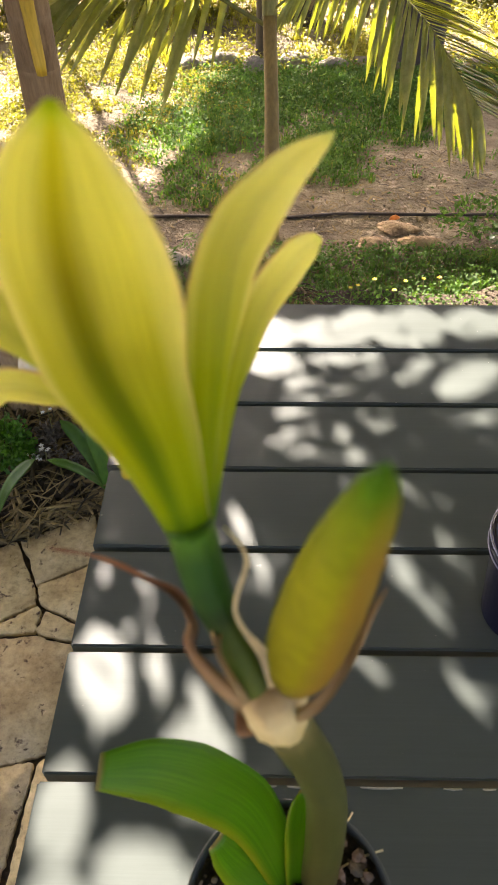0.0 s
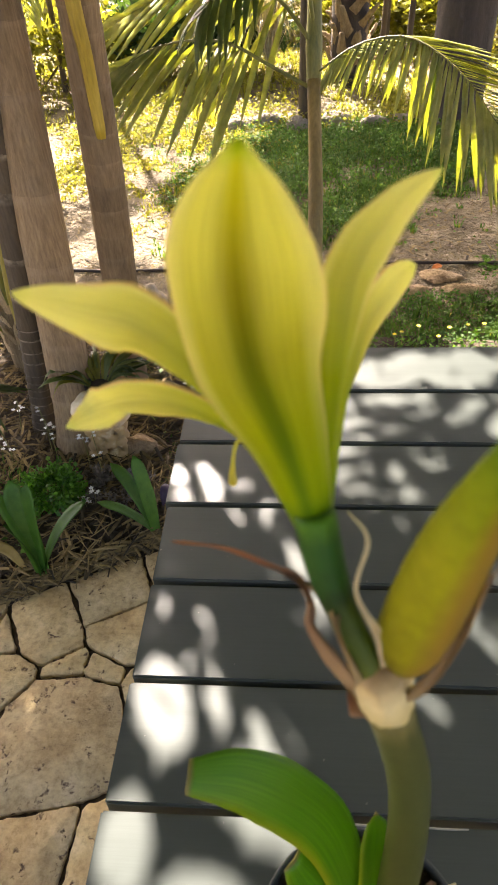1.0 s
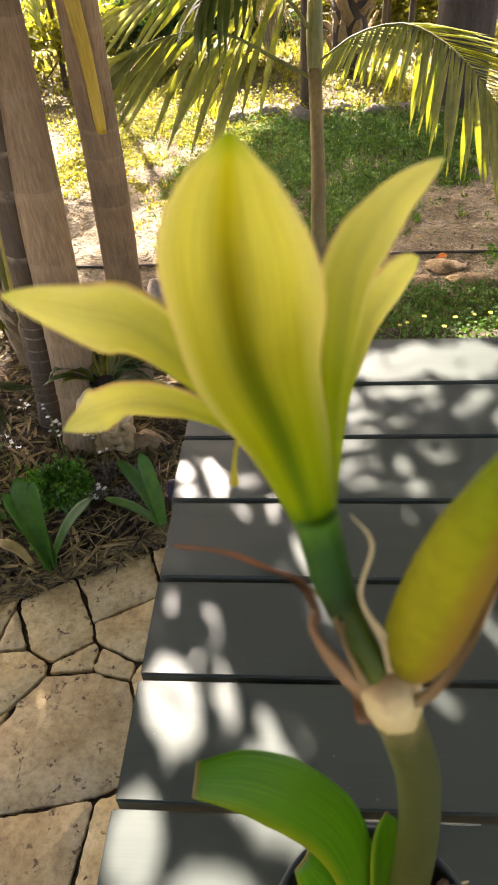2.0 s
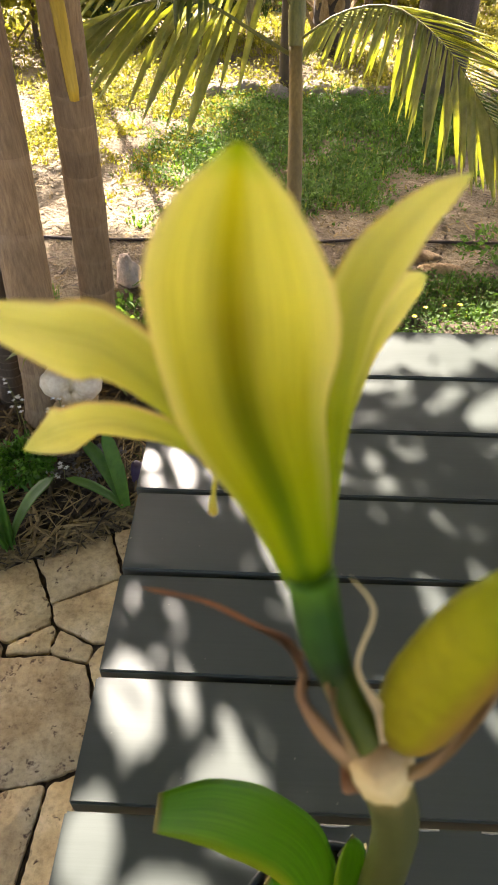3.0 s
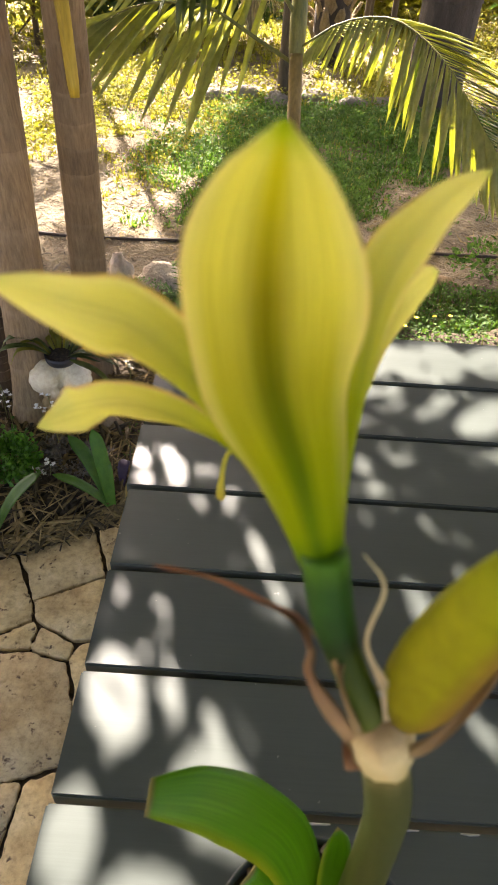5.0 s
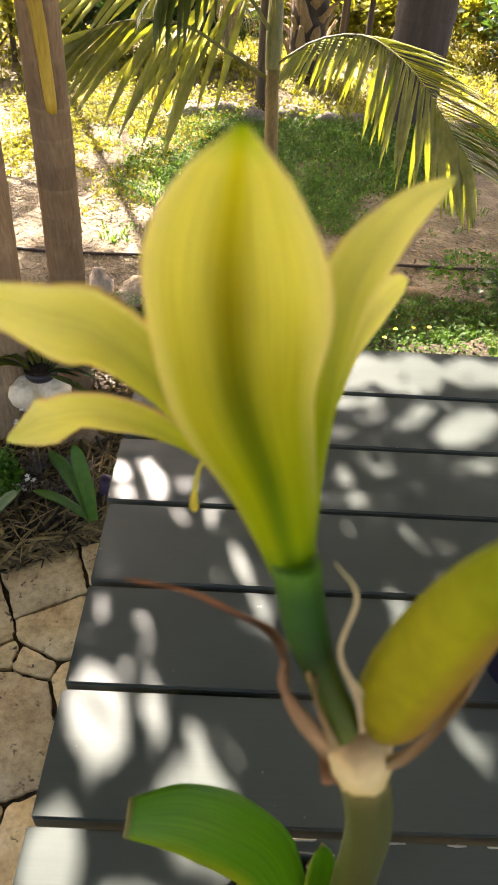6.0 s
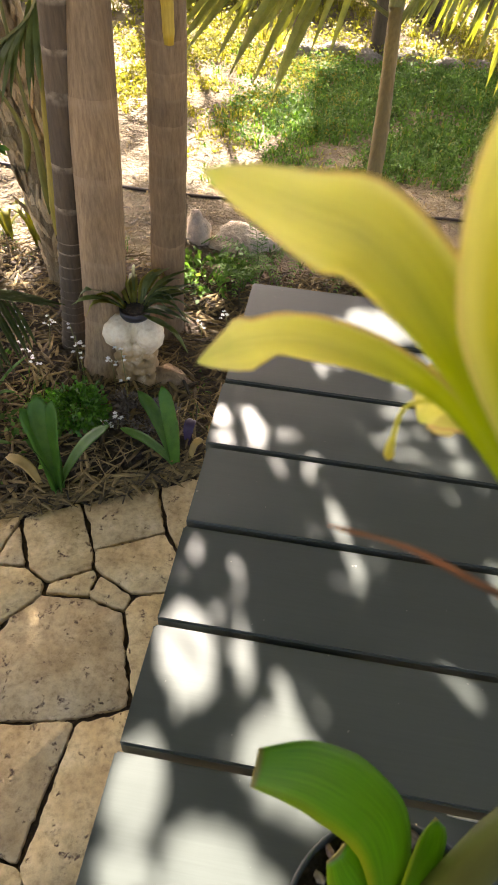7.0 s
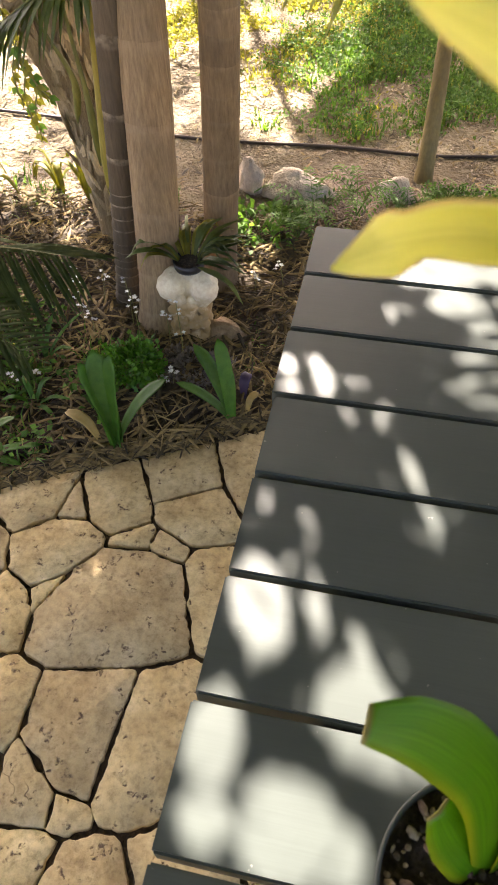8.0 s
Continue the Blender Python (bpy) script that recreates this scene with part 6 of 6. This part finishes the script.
strap_plant(V((-0.80, 0.50, 0.0)), [(75, 0.07, 0.12, 0.0, 0.008), (50, 0.14, 0.11, 0.0, 0.006), (120, 0.05, 0.09, 0.0, 0.008), (20, 0.08, 0.06, 0.02, 0.007)], "small light green strap-leaved plant in leaf litter")
strap_plant(V((-0.83, 0.14, 0.0)), [(20, 0.16, 0.03, 0.01, 0.012), (50, 0.12, 0.09, 0.02, 0.014), (80, 0.1, 0.12, 0.02, 0.014), (110, 0.09, 0.13, 0.02, 0.014), (-5, 0.12, 0.02, 0.01, 0.011)], "low green strap-leaved plant at the paving edge")
strap_plant(V((-0.76, 0.33, 0.0)), [(60, 0.07, 0.08, 0.02, 0.008), (10, 0.1, 0.05, 0.02, 0.007), (130, 0.08, 0.07, 0.02, 0.008), (200, 0.08, 0.06, 0.02, 0.007), (-30, 0.09, 0.04, 0.02, 0.007)], "small arching green plant in leaf litter")


def sunny_sprout(at, label, rnd, n=6):
    t = thing("sprout", at, label, "plant", "sunlit sprouts behind the palms")
    for k in range(n):
        a = rnd.uniform(0, 6.28)
        part("leaf", blade_mesh("sprout leaf", arch(at, (math.cos(a), math.sin(a)), rnd.uniform(0.07, 0.15), rnd.uniform(0.06, 0.15), rnd.uniform(0.0, 0.07)), lambda u: 0.012 * steps(STRAP_SHAPE, u), (0, 0, 1), SHRUB_LIGHT, count=9, across=2, fold=0.25), t)


rr = random.Random(77)
sunny_sprout(V((-1.39, 1.28, 0.0)), "yellow-green sprout in pale litter", rr, 7)
sunny_sprout(V((-1.12, 1.38, 0.0)), "yellow-green arching sprout beside the leaning palm", rr, 7)
sunny_sprout(V((-1.36, 1.05, 0.0)), "small yellow-green sprout in pale litter", rr, 5)
sunny_sprout(V((-0.98, 1.32, 0.0)), "bright green sprout at the leaning palm", rr, 6)
for x, y, h in ((-1.33, 1.12, 0.42), (-1.2, 1.1, 0.22)):
    twig = [(x, y, -0.02), (x - 0.015, y, h * 0.5), (x - 0.05, y + 0.02, h * 0.85), (x - 0.075, y, h)]
    single("twig", tube_mesh("twig", twig, lambda u: 0.0035 * (1.2 - u), TRUNK_DARK, count=14, seg=6), "thin bare upright twig in the litter", "twig")

rb = random.Random(40)
make_shrub("herb_clump", (-0.52, 0.46, 0.0), (0.075, 0.06, 0.075), 1500, 0.017, 0.006, HERB, "round clump of bright green small-leaved herb", rb)
make_shrub("herb_clump", (-0.36, 0.50, 0.0), (0.1, 0.07, 0.05), 700, 0.016, 0.005, GREY_LEAF, "low dusky grey-purple creeping herb", rb)
make_shrub("fern_clump", (-0.31, 1.2, 0.0), (0.13, 0.1, 0.06), 420, 0.03, 0.008, WEED, "low olive green leafy clump behind the table", rb)


def feather_fern(at, label, rnd, n=9, reach=0.2):
    t = thing("fern", at, label, "fern", "ferns behind the table")
    for k in range(n):
        a = 6.28 * k / n + rnd.uniform(-0.3, 0.3)
        line = curve_points(arch(at, (math.cos(a), math.sin(a)), reach * rnd.uniform(0.7, 1.1), rnd.uniform(0.06, 0.12), rnd.uniform(0.02, 0.06)), 16)
        heap = Heap()
        v, f, u = tube([line[0], line[5], line[10], line[15]], lambda q: 0.0014 * (1.1 - q), 8, 5)
        heap.add(v, f, u)
        for i in range(3, 16):
            t_ = (line[i] - line[i - 1]).normalized()
            s = t_.cross(V((0, 0, 1))).normalized()
            for side in (-1, 1):
                grow_small_leaf(heap, line[i], s * side + t_ * 0.5, V((0, 0, 1)), 0.042 * (1.15 - i / 16), 0.0045)
        part("fern_leaf", heap.mesh("fern leaf", WEED), t)


feather_fern(V((-0.16, 1.3, 0.0)), "feathery green fern in the bed behind the table", rb)
feather_fern(V((-0.02, 1.4, 0.0)), "feathery green fern beside a grey rock", rb, 8, 0.18)
feather_fern(V((-0.2, 1.2, 0.0)), "small feathery green fern at the rocks", rb, 7, 0.15)
feather_fern(V((0.15, 1.38, 0.0)), "low feathery fern at the edge of the bed", rb, 8, 0.16)
make_shrub("bush", (1.02, 1.72, 0.0), (0.16, 0.12, 0.08), 420, 0.03, 0.007, WEED, "loose green low bush beside the hose", rb)
make_shrub("bush", (1.25, 1.5, 0.0), (0.2, 0.18, 0.12), 700, 0.045, 0.012, SHRUB, "dark green low bush at the edge of the earth", rb)


def dry_leaf(at, direction, length, rise, half, mat, label, category="leaf"):
    a = radians(direction)
    single("fallen_leaf", blade_mesh("fallen leaf", arch(at, (math.cos(a), math.sin(a)), length, rise, 0.0), lambda u: half * steps([(0, 0.3), (0.3, 0.9), (0.55, 1), (0.8, 0.6), (1, 0.03)], u), (0, -0.4, 1), mat, count=12, across=4, fold=0.25), label, category)


dry_leaf(V((-0.54, 0.24, 0.0)), 165, 0.1, 0.07, 0.014, DRY_LEAF, "yellow-brown drying leaf standing in the litter")
dry_leaf(V((-0.2, 0.40, 0.0)), 60, 0.05, 0.05, 0.010, DRY_LEAF, "yellowing leaf in the litter beside the table")
dry_leaf(V((0.69, 1.85, 0.0)), 20, 0.045, 0.008, 0.014, ORANGE, "curled orange fallen leaf on the earth")
dry_leaf(V((-0.22, 0.45, 0.0)), 80, 0.05, 0.06, 0.015, PURPLE, "dark purple leaf in the litter")


def blossom(at, height, lean, rnd):
    t = thing("wildflower", at, "thin stalk with tiny white blossoms in the bed", "flower", "white wildflowers in the bed")
    b = V(at)
    top = b + V((lean[0], lean[1], height))
    pts = [b, b.lerp(top, 0.5) + V((0.004, 0, 0.01)), top]
    part("stalk", tube_mesh("stalk", pts, lambda u: 0.0011, PETIOLE, count=8, seg=5), t)
    line = curve_points(pts, 12)
    for k in range(6):
        heap = Heap()
        p = line[rnd.randint(6, 11)] + V((rnd.uniform(-0.014, 0.014), rnd.uniform(-0.014, 0.014), rnd.uniform(-0.004, 0.01)))
        for j in range(5):
            a = 1.257 * j + rnd.random()
            grow_small_leaf(heap, p, V((math.cos(a), math.sin(a), 0.3)), V((0, 0, 1)), 0.0075, 0.0024)
        part("blossom", heap.mesh("blossom", WHITE), t)


rw = random.Random(51)
for x, y, h in ((-0.83, 0.38, 0.05), (-0.79, 0.40, 0.06), (-0.44, 0.46, 0.06), (-0.42, 0.47, 0.09), (-0.40, 0.52, 0.26), (-0.55, 0.6, 0.19), (-0.60, 0.68, 0.17), (-0.74, 0.66, 0.14),
                (-0.70, 0.62, 0.12), (-0.80, 0.76, 0.13), (-0.86, 0.72, 0.1), (-0.47, 0.62, 0.12), (-0.72, 0.75, 0.16), (-0.2, 0.95, 0.1), (-0.28, 0.9, 0.09)):
    blossom((x, y, 0.0), h, (rw.uniform(-0.03, 0.03), rw.uniform(-0.03, 0.03)), rw)


def yellow_flower(at, height, rnd):
    t = thing("wildflower", at, "small yellow wildflower behind the table", "flower", "yellow wildflowers behind the table")
    b = V(at)
    part("stalk", tube_mesh("stalk", [b, b + V((0.005, 0, height * 0.5)), b + V((0, 0, height))], lambda u: 0.0014, PETIOLE, count=6, seg=5), t)
    heap = Heap()
    for j in range(9):
        a = 0.7 * j
        grow_small_leaf(heap, b + V((0, 0, height)), V((math.cos(a), math.sin(a), 0.25)), V((0, 0, 1)), 0.009, 0.0035)
    part("blossom", heap.mesh("blossom", BLOOM), t)


for k in range(7):
    yellow_flower((0.46 + 0.05 * k + rw.uniform(-0.02, 0.02), 1.27 + rw.uniform(-0.03, 0.04), 0.0), rw.uniform(0.05, 0.1), rw)


# ---- litter, grass and weeds ----
def scatter_litter():
    rnd = random.Random(61)
    heap = Heap()
    for _ in range(9500):
        x, y = rnd.uniform(-1.5, 0.35), rnd.uniform(0.0, 1.35)
        low = _ % 6 == 0
        if low:
            y = EDGE0 + EDGE_SLOPE * x + rnd.uniform(0.002, 0.05)
        if y < EDGE0 + EDGE_SLOPE * x:
            continue
        a, ln = rnd.uniform(0, 3.14), rnd.uniform(0.03, 0.11)
        w, z = rnd.choice((0.0012, 0.002, 0.003, 0.0045, 0.006)), 0.013 + rnd.uniform(0.0, 0.016) + 0.014 * noise.noise(V((x * 4, y * 4, 1.7)))
        rise = min(1.0, 0.12 + (y - EDGE0 - EDGE_SLOPE * x) / 0.12)
        z = -0.004 + rise * (z + 0.004)
        if low:
            a = rnd.gauss(0.44, 0.5)
        d, s, t = V((math.cos(a), math.sin(a), rnd.uniform(-0.16, 0.16) * (0.3 if low else 1))), V((-math.sin(a), math.cos(a), 0)), V((0, 0, 0.0012))
        p = V((x, y, z))
        q = [p - d * ln / 2, p + V((0, 0, rnd.uniform(-0.002, 0.005))), p + d * ln / 2]
        verts = [c + s * e * w * k + t * (1 if e == 0 else -0.4) for c, k in zip(q, (0.6, 1.0, 0.4)) for e in (-1, 0, 1)]
        heap.add(verts, [(0, 1, 4, 3), (1, 2, 5, 4), (3, 4, 7, 6), (4, 5, 8, 7)])
    single("leaf_litter", heap.mesh("litter", STRAW, False), "dry brown palm leaf litter covering the bed", "litter", "stuff")
    heap = Heap()
    for _ in range(4200):
        far = rnd.random() < 0.45
        x, y = (rnd.uniform(-2.2, 1.6), rnd.uniform(1.2, 2.3)) if far else (rnd.uniform(-2.0, -0.85), rnd.uniform(0.75, 1.6))
        p = V((x, y, relief(x, y) + 0.003))
        a = rnd.uniform(0, 6.28)
        grow_small_leaf(heap, p, V((math.cos(a), math.sin(a), 0.15)), V((0, 0, 1)), rnd.uniform(0.008, 0.03), rnd.uniform(0.002, 0.006))
    single("wood_chips", heap.mesh("chips", CHIPS, False), "pale dry leaf chips scattered on the earth", "litter", "stuff")


scatter_litter()


def scatter_twigs():
    """Short brown twigs and leaf strips on the open earth."""
    rnd = random.Random(63)
    heap = Heap()
    for _ in range(5200):
        x, y = rnd.uniform(-1.9, 1.7), rnd.uniform(1.15, 2.6)
        a, ln, w = rnd.uniform(0, 3.14), rnd.uniform(0.015, 0.07), rnd.choice((0.0012, 0.002, 0.004))
        p, d, s = V((x, y, relief(x, y) + rnd.uniform(0.002, 0.008))), V((math.cos(a), math.sin(a), rnd.uniform(-0.1, 0.1))), V((-math.sin(a), math.cos(a), 0))
        heap.add([p - d * ln / 2 - s * w, p - d * ln / 2 + s * w, p - s * w * 1.2 + V((0, 0, 0.003)), p + s * w * 1.2 + V((0, 0, 0.003)), p + d * ln / 2 - s * w * 0.4, p + d * ln / 2 + s * w * 0.4], [(0, 1, 3, 2), (2, 3, 5, 4)])
    single("twig_litter", heap.mesh("twigs", STRAW, False), "brown twigs and leaf strips scattered on the earth", "litter", "stuff")


scatter_twigs()


def grass_patch(name, number, area, density, height, mat, label, seed, width=0.0035):
    """Grass in tufts: blades lean outward from each tuft's heart."""
    rnd = random.Random(seed)
    heap = Heap()
    made = tries = 0
    while made < number and tries < number:
        tries += 1
        cx, cy = rnd.uniform(area[0], area[1]), rnd.uniform(area[2], area[3])
        thick = density(cx, cy)
        if rnd.random() > thick:
            continue
        tall, wide = height * rnd.uniform(0.45, 1.25) * (0.6 + 0.4 * thick), rnd.uniform(0.012, 0.045)
        for _ in range(rnd.randint(5, 16)):
            a, q = rnd.uniform(0, 6.28), wide * math.sqrt(rnd.random())
            x, y = cx + q * math.cos(a), cy + q * math.sin(a)
            h = tall * rnd.uniform(0.4, 1.1)
            lean = h * rnd.uniform(0.2, 1.0)
            w = a + rnd.uniform(-0.9, 0.9)
            p = V((x, y, relief(x, y) - 0.004))
            o, s = V((math.cos(w), math.sin(w), 0)), V((-math.sin(w), math.cos(w), 0)) * width * rnd.uniform(0.6, 1.4)
            m, e = p + o * lean * 0.35 + V((0, 0, h * 0.7)), p + o * lean + V((0, 0, h * rnd.uniform(0.75, 1.0)))
            heap.add([p - s, p + s, m - s * 0.7, m + s * 0.7, e], [(0, 1, 3, 2), (2, 3, 4)], [(0, 0), (1, 0), (0, 0.6), (1, 0.6), (0.5, 1)])
            made += 1
    return single(name, heap.mesh(name, mat), label, "grass", "stuff")


def clumpy(x, y, k=2.2, bias=0.0):
    return max(0.0, min(1.0, 0.5 + bias + 1.3 * noise.noise(V((x * k, y * k, 4.4)))))


def weed_patch(name, number, area, density, length, mat, label, seed, height=0.05):
    rnd = random.Random(seed)
    heap = Heap()
    made = tries = 0
    while made < number and tries < number * 12:
        tries += 1
        x, y = rnd.uniform(area[0], area[1]), rnd.uniform(area[2], area[3])
        if rnd.random() > density(x, y):
            continue
        p = V((x, y, relief(x, y) + rnd.uniform(0.004, height)))
        grow_small_leaf(heap, p, random_way(rnd, 0.1), random_way(rnd, 0.9), length * rnd.uniform(0.6, 1.3), length * rnd.uniform(0.22, 0.4))
        made += 1
    return single(name, heap.mesh(name, mat), label, "weeds", "stuff")


def in_shade_lawn(x, y):
    edge = 2.05 + 0.22 * min(1.0, max(0.0, (x - 0.2) / 0.2)) + 1.1 * max(0.0, x - 0.53) + 0.08 * math.sin(7 * x)
    near = max(0.0, min(1.0, 0.5 + (y - edge) / 0.3 + 0.5 * noise.noise(V((x * 6, y * 6, 2.0)))))
    side = max(0.0, min(1.0, 0.5 + (x + 0.3 - 0.1 * math.sin(6 * y)) / 0.5 + 0.7 * noise.noise(V((x * 5, y * 5, 7.0)))))
    return near * near * side * clumpy(x, y, 2.5, 0.3) + 0.015


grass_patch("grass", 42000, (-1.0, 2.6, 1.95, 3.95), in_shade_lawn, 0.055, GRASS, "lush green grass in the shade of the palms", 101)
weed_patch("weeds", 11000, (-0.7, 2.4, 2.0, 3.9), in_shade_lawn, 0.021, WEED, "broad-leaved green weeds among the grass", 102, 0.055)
# the sunny patches carry sunlit yellow in their blade and leaf colours
grass_patch("sunny_grass", 26000, (-3.0, 3.4, 3.7, 7.0), lambda x, y: clumpy(x, y, 1.5, 0.2), 0.09, GRASS_DRY_LIT, "sunlit yellow-green grass and weeds", 103, 0.0042)
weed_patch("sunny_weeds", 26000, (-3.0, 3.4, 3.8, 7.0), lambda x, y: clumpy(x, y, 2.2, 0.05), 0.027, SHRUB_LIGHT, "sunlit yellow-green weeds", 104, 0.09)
grass_patch("sparse_grass", 15000, (-2.8, 0.1, 2.0, 3.9), lambda x, y: clumpy(x, y, 4.0, -0.2) * min(1, max(0.12, 0.75 * (y - 2.1))), 0.045, GRASS_DRY_LIT, "sparse sunlit grass on pale earth", 105, 0.004)
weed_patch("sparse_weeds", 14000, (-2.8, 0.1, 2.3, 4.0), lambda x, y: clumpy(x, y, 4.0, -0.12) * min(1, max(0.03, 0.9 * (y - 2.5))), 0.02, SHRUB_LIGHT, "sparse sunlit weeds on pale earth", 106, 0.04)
grass_patch("bed_tufts", 9000, (0.2, 1.6, 0.95, 1.62), lambda x, y: clumpy(x, y, 4.0, 0.3), 0.05, GRASS, "fresh green grass behind the table", 110, 0.0022)
weed_patch("bed_weeds", 9000, (0.2, 1.6, 0.85, 1.62), lambda x, y: clumpy(x, y, 3.0, 0.3), 0.017, WEED, "low green weeds behind the table", 107, 0.05)
weed_patch("bed_greens", 2600, (-1.5, -0.55, 0.1, 0.75), lambda x, y: 0.0 if y < EDGE0 + EDGE_SLOPE * x + 0.05 else clumpy(x, y, 5.0, -0.05), 0.024, WEED, "scattered small green weeds in the litter", 109, 0.06)
grass_patch("edge_grass", 5000, (-1.3, -0.6, 0.05, 0.75), lambda x, y: 0.0 if y < EDGE0 + EDGE_SLOPE * x + 0.03 else clumpy(x, y, 5.0, -0.1), 0.1, GRASS, "thin arching green grass in the leaf litter", 111, 0.0028)
grass_patch("bed_grass", 3500, (-1.4, 1.3, 0.5, 1.5), lambda x, y: 0.0 if y < EDGE0 + EDGE_SLOPE * x + 0.08 else clumpy(x, y, 4.0, -0.2), 0.06, GRASS, "thin green grass in the bed", 108, 0.0022)


# ---- far plants ----
def pale_tuft(at, rnd):
    t = thing("grass_tuft", at, "large pale dry grass tuft in the sun", "grass")
    heap = Heap()
    for _ in range(260):
        a = rnd.uniform(0, 6.28)
        v, f, u = blade(arch(at, (math.cos(a), math.sin(a)), rnd.uniform(0.05, 0.4), rnd.uniform(0.3, 0.6), rnd.uniform(0, 0.15)), lambda q: 0.006 * (1.05 - q), (0, 0, 1), 6, 2, 0.2)
        heap.add(v, f, u)
    tagged(part("foliage", heap.mesh("tuft", TUFT), t), kind="stuff")


rf = random.Random(90)
pale_tuft(V((-0.1, 4.95, 0)), rf)
make_shrub("shrub", (-0.75, 5.3, 0.0), (0.7, 0.45, 0.3), 4200, 0.085, 0.026, SHRUB, "dense dark green shrub behind the grass", rf, "shrubs at the back of the garden")
make_shrub("shrub", (-1.9, 5.0, 0.0), (0.7, 0.5, 0.32), 3600, 0.085, 0.026, SHRUB_LIGHT, "dense green shrub behind the grass", rf, "shrubs at the back of the garden")
make_shrub("shrub", (-3.2, 5.2, 0.0), (0.8, 0.5, 0.35), 3000, 0.09, 0.028, SHRUB, "dense green shrub behind the grass", rf, "shrubs at the back of the garden")
make_shrub("shrub", (0.6, 6.4, 0.0), (0.8, 0.5, 0.25), 3000, 0.09, 0.028, SHRUB_LIGHT, "sunlit yellow-green shrub at the back", rf, "shrubs at the back of the garden")
make_shrub("shrub", (1.7, 6.0, 0.0), (0.8, 0.5, 0.3), 3000, 0.09, 0.028, SHRUB_LIGHT, "sunlit yellow-green shrub at the back", rf, "shrubs at the back of the garden")
make_shrub("shrub", (2.7, 5.2, 0.0), (0.8, 0.5, 0.35), 3000, 0.09, 0.028, SHRUB, "dense green shrub at the back", rf, "shrubs at the back of the garden")
for k in range(9):
    make_shrub("shrub", (-4.8 + 1.25 * k, 7.6 + 0.4 * math.sin(3 * k), 0.0), (0.9, 0.6, 0.4 + 0.1 * math.sin(5 * k)), 2400, 0.12, 0.04, SHRUB if k % 2 else SHRUB_LIGHT, "mixed green shrub closing the garden", rf, "shrubs at the back of the garden")

lay_paving()
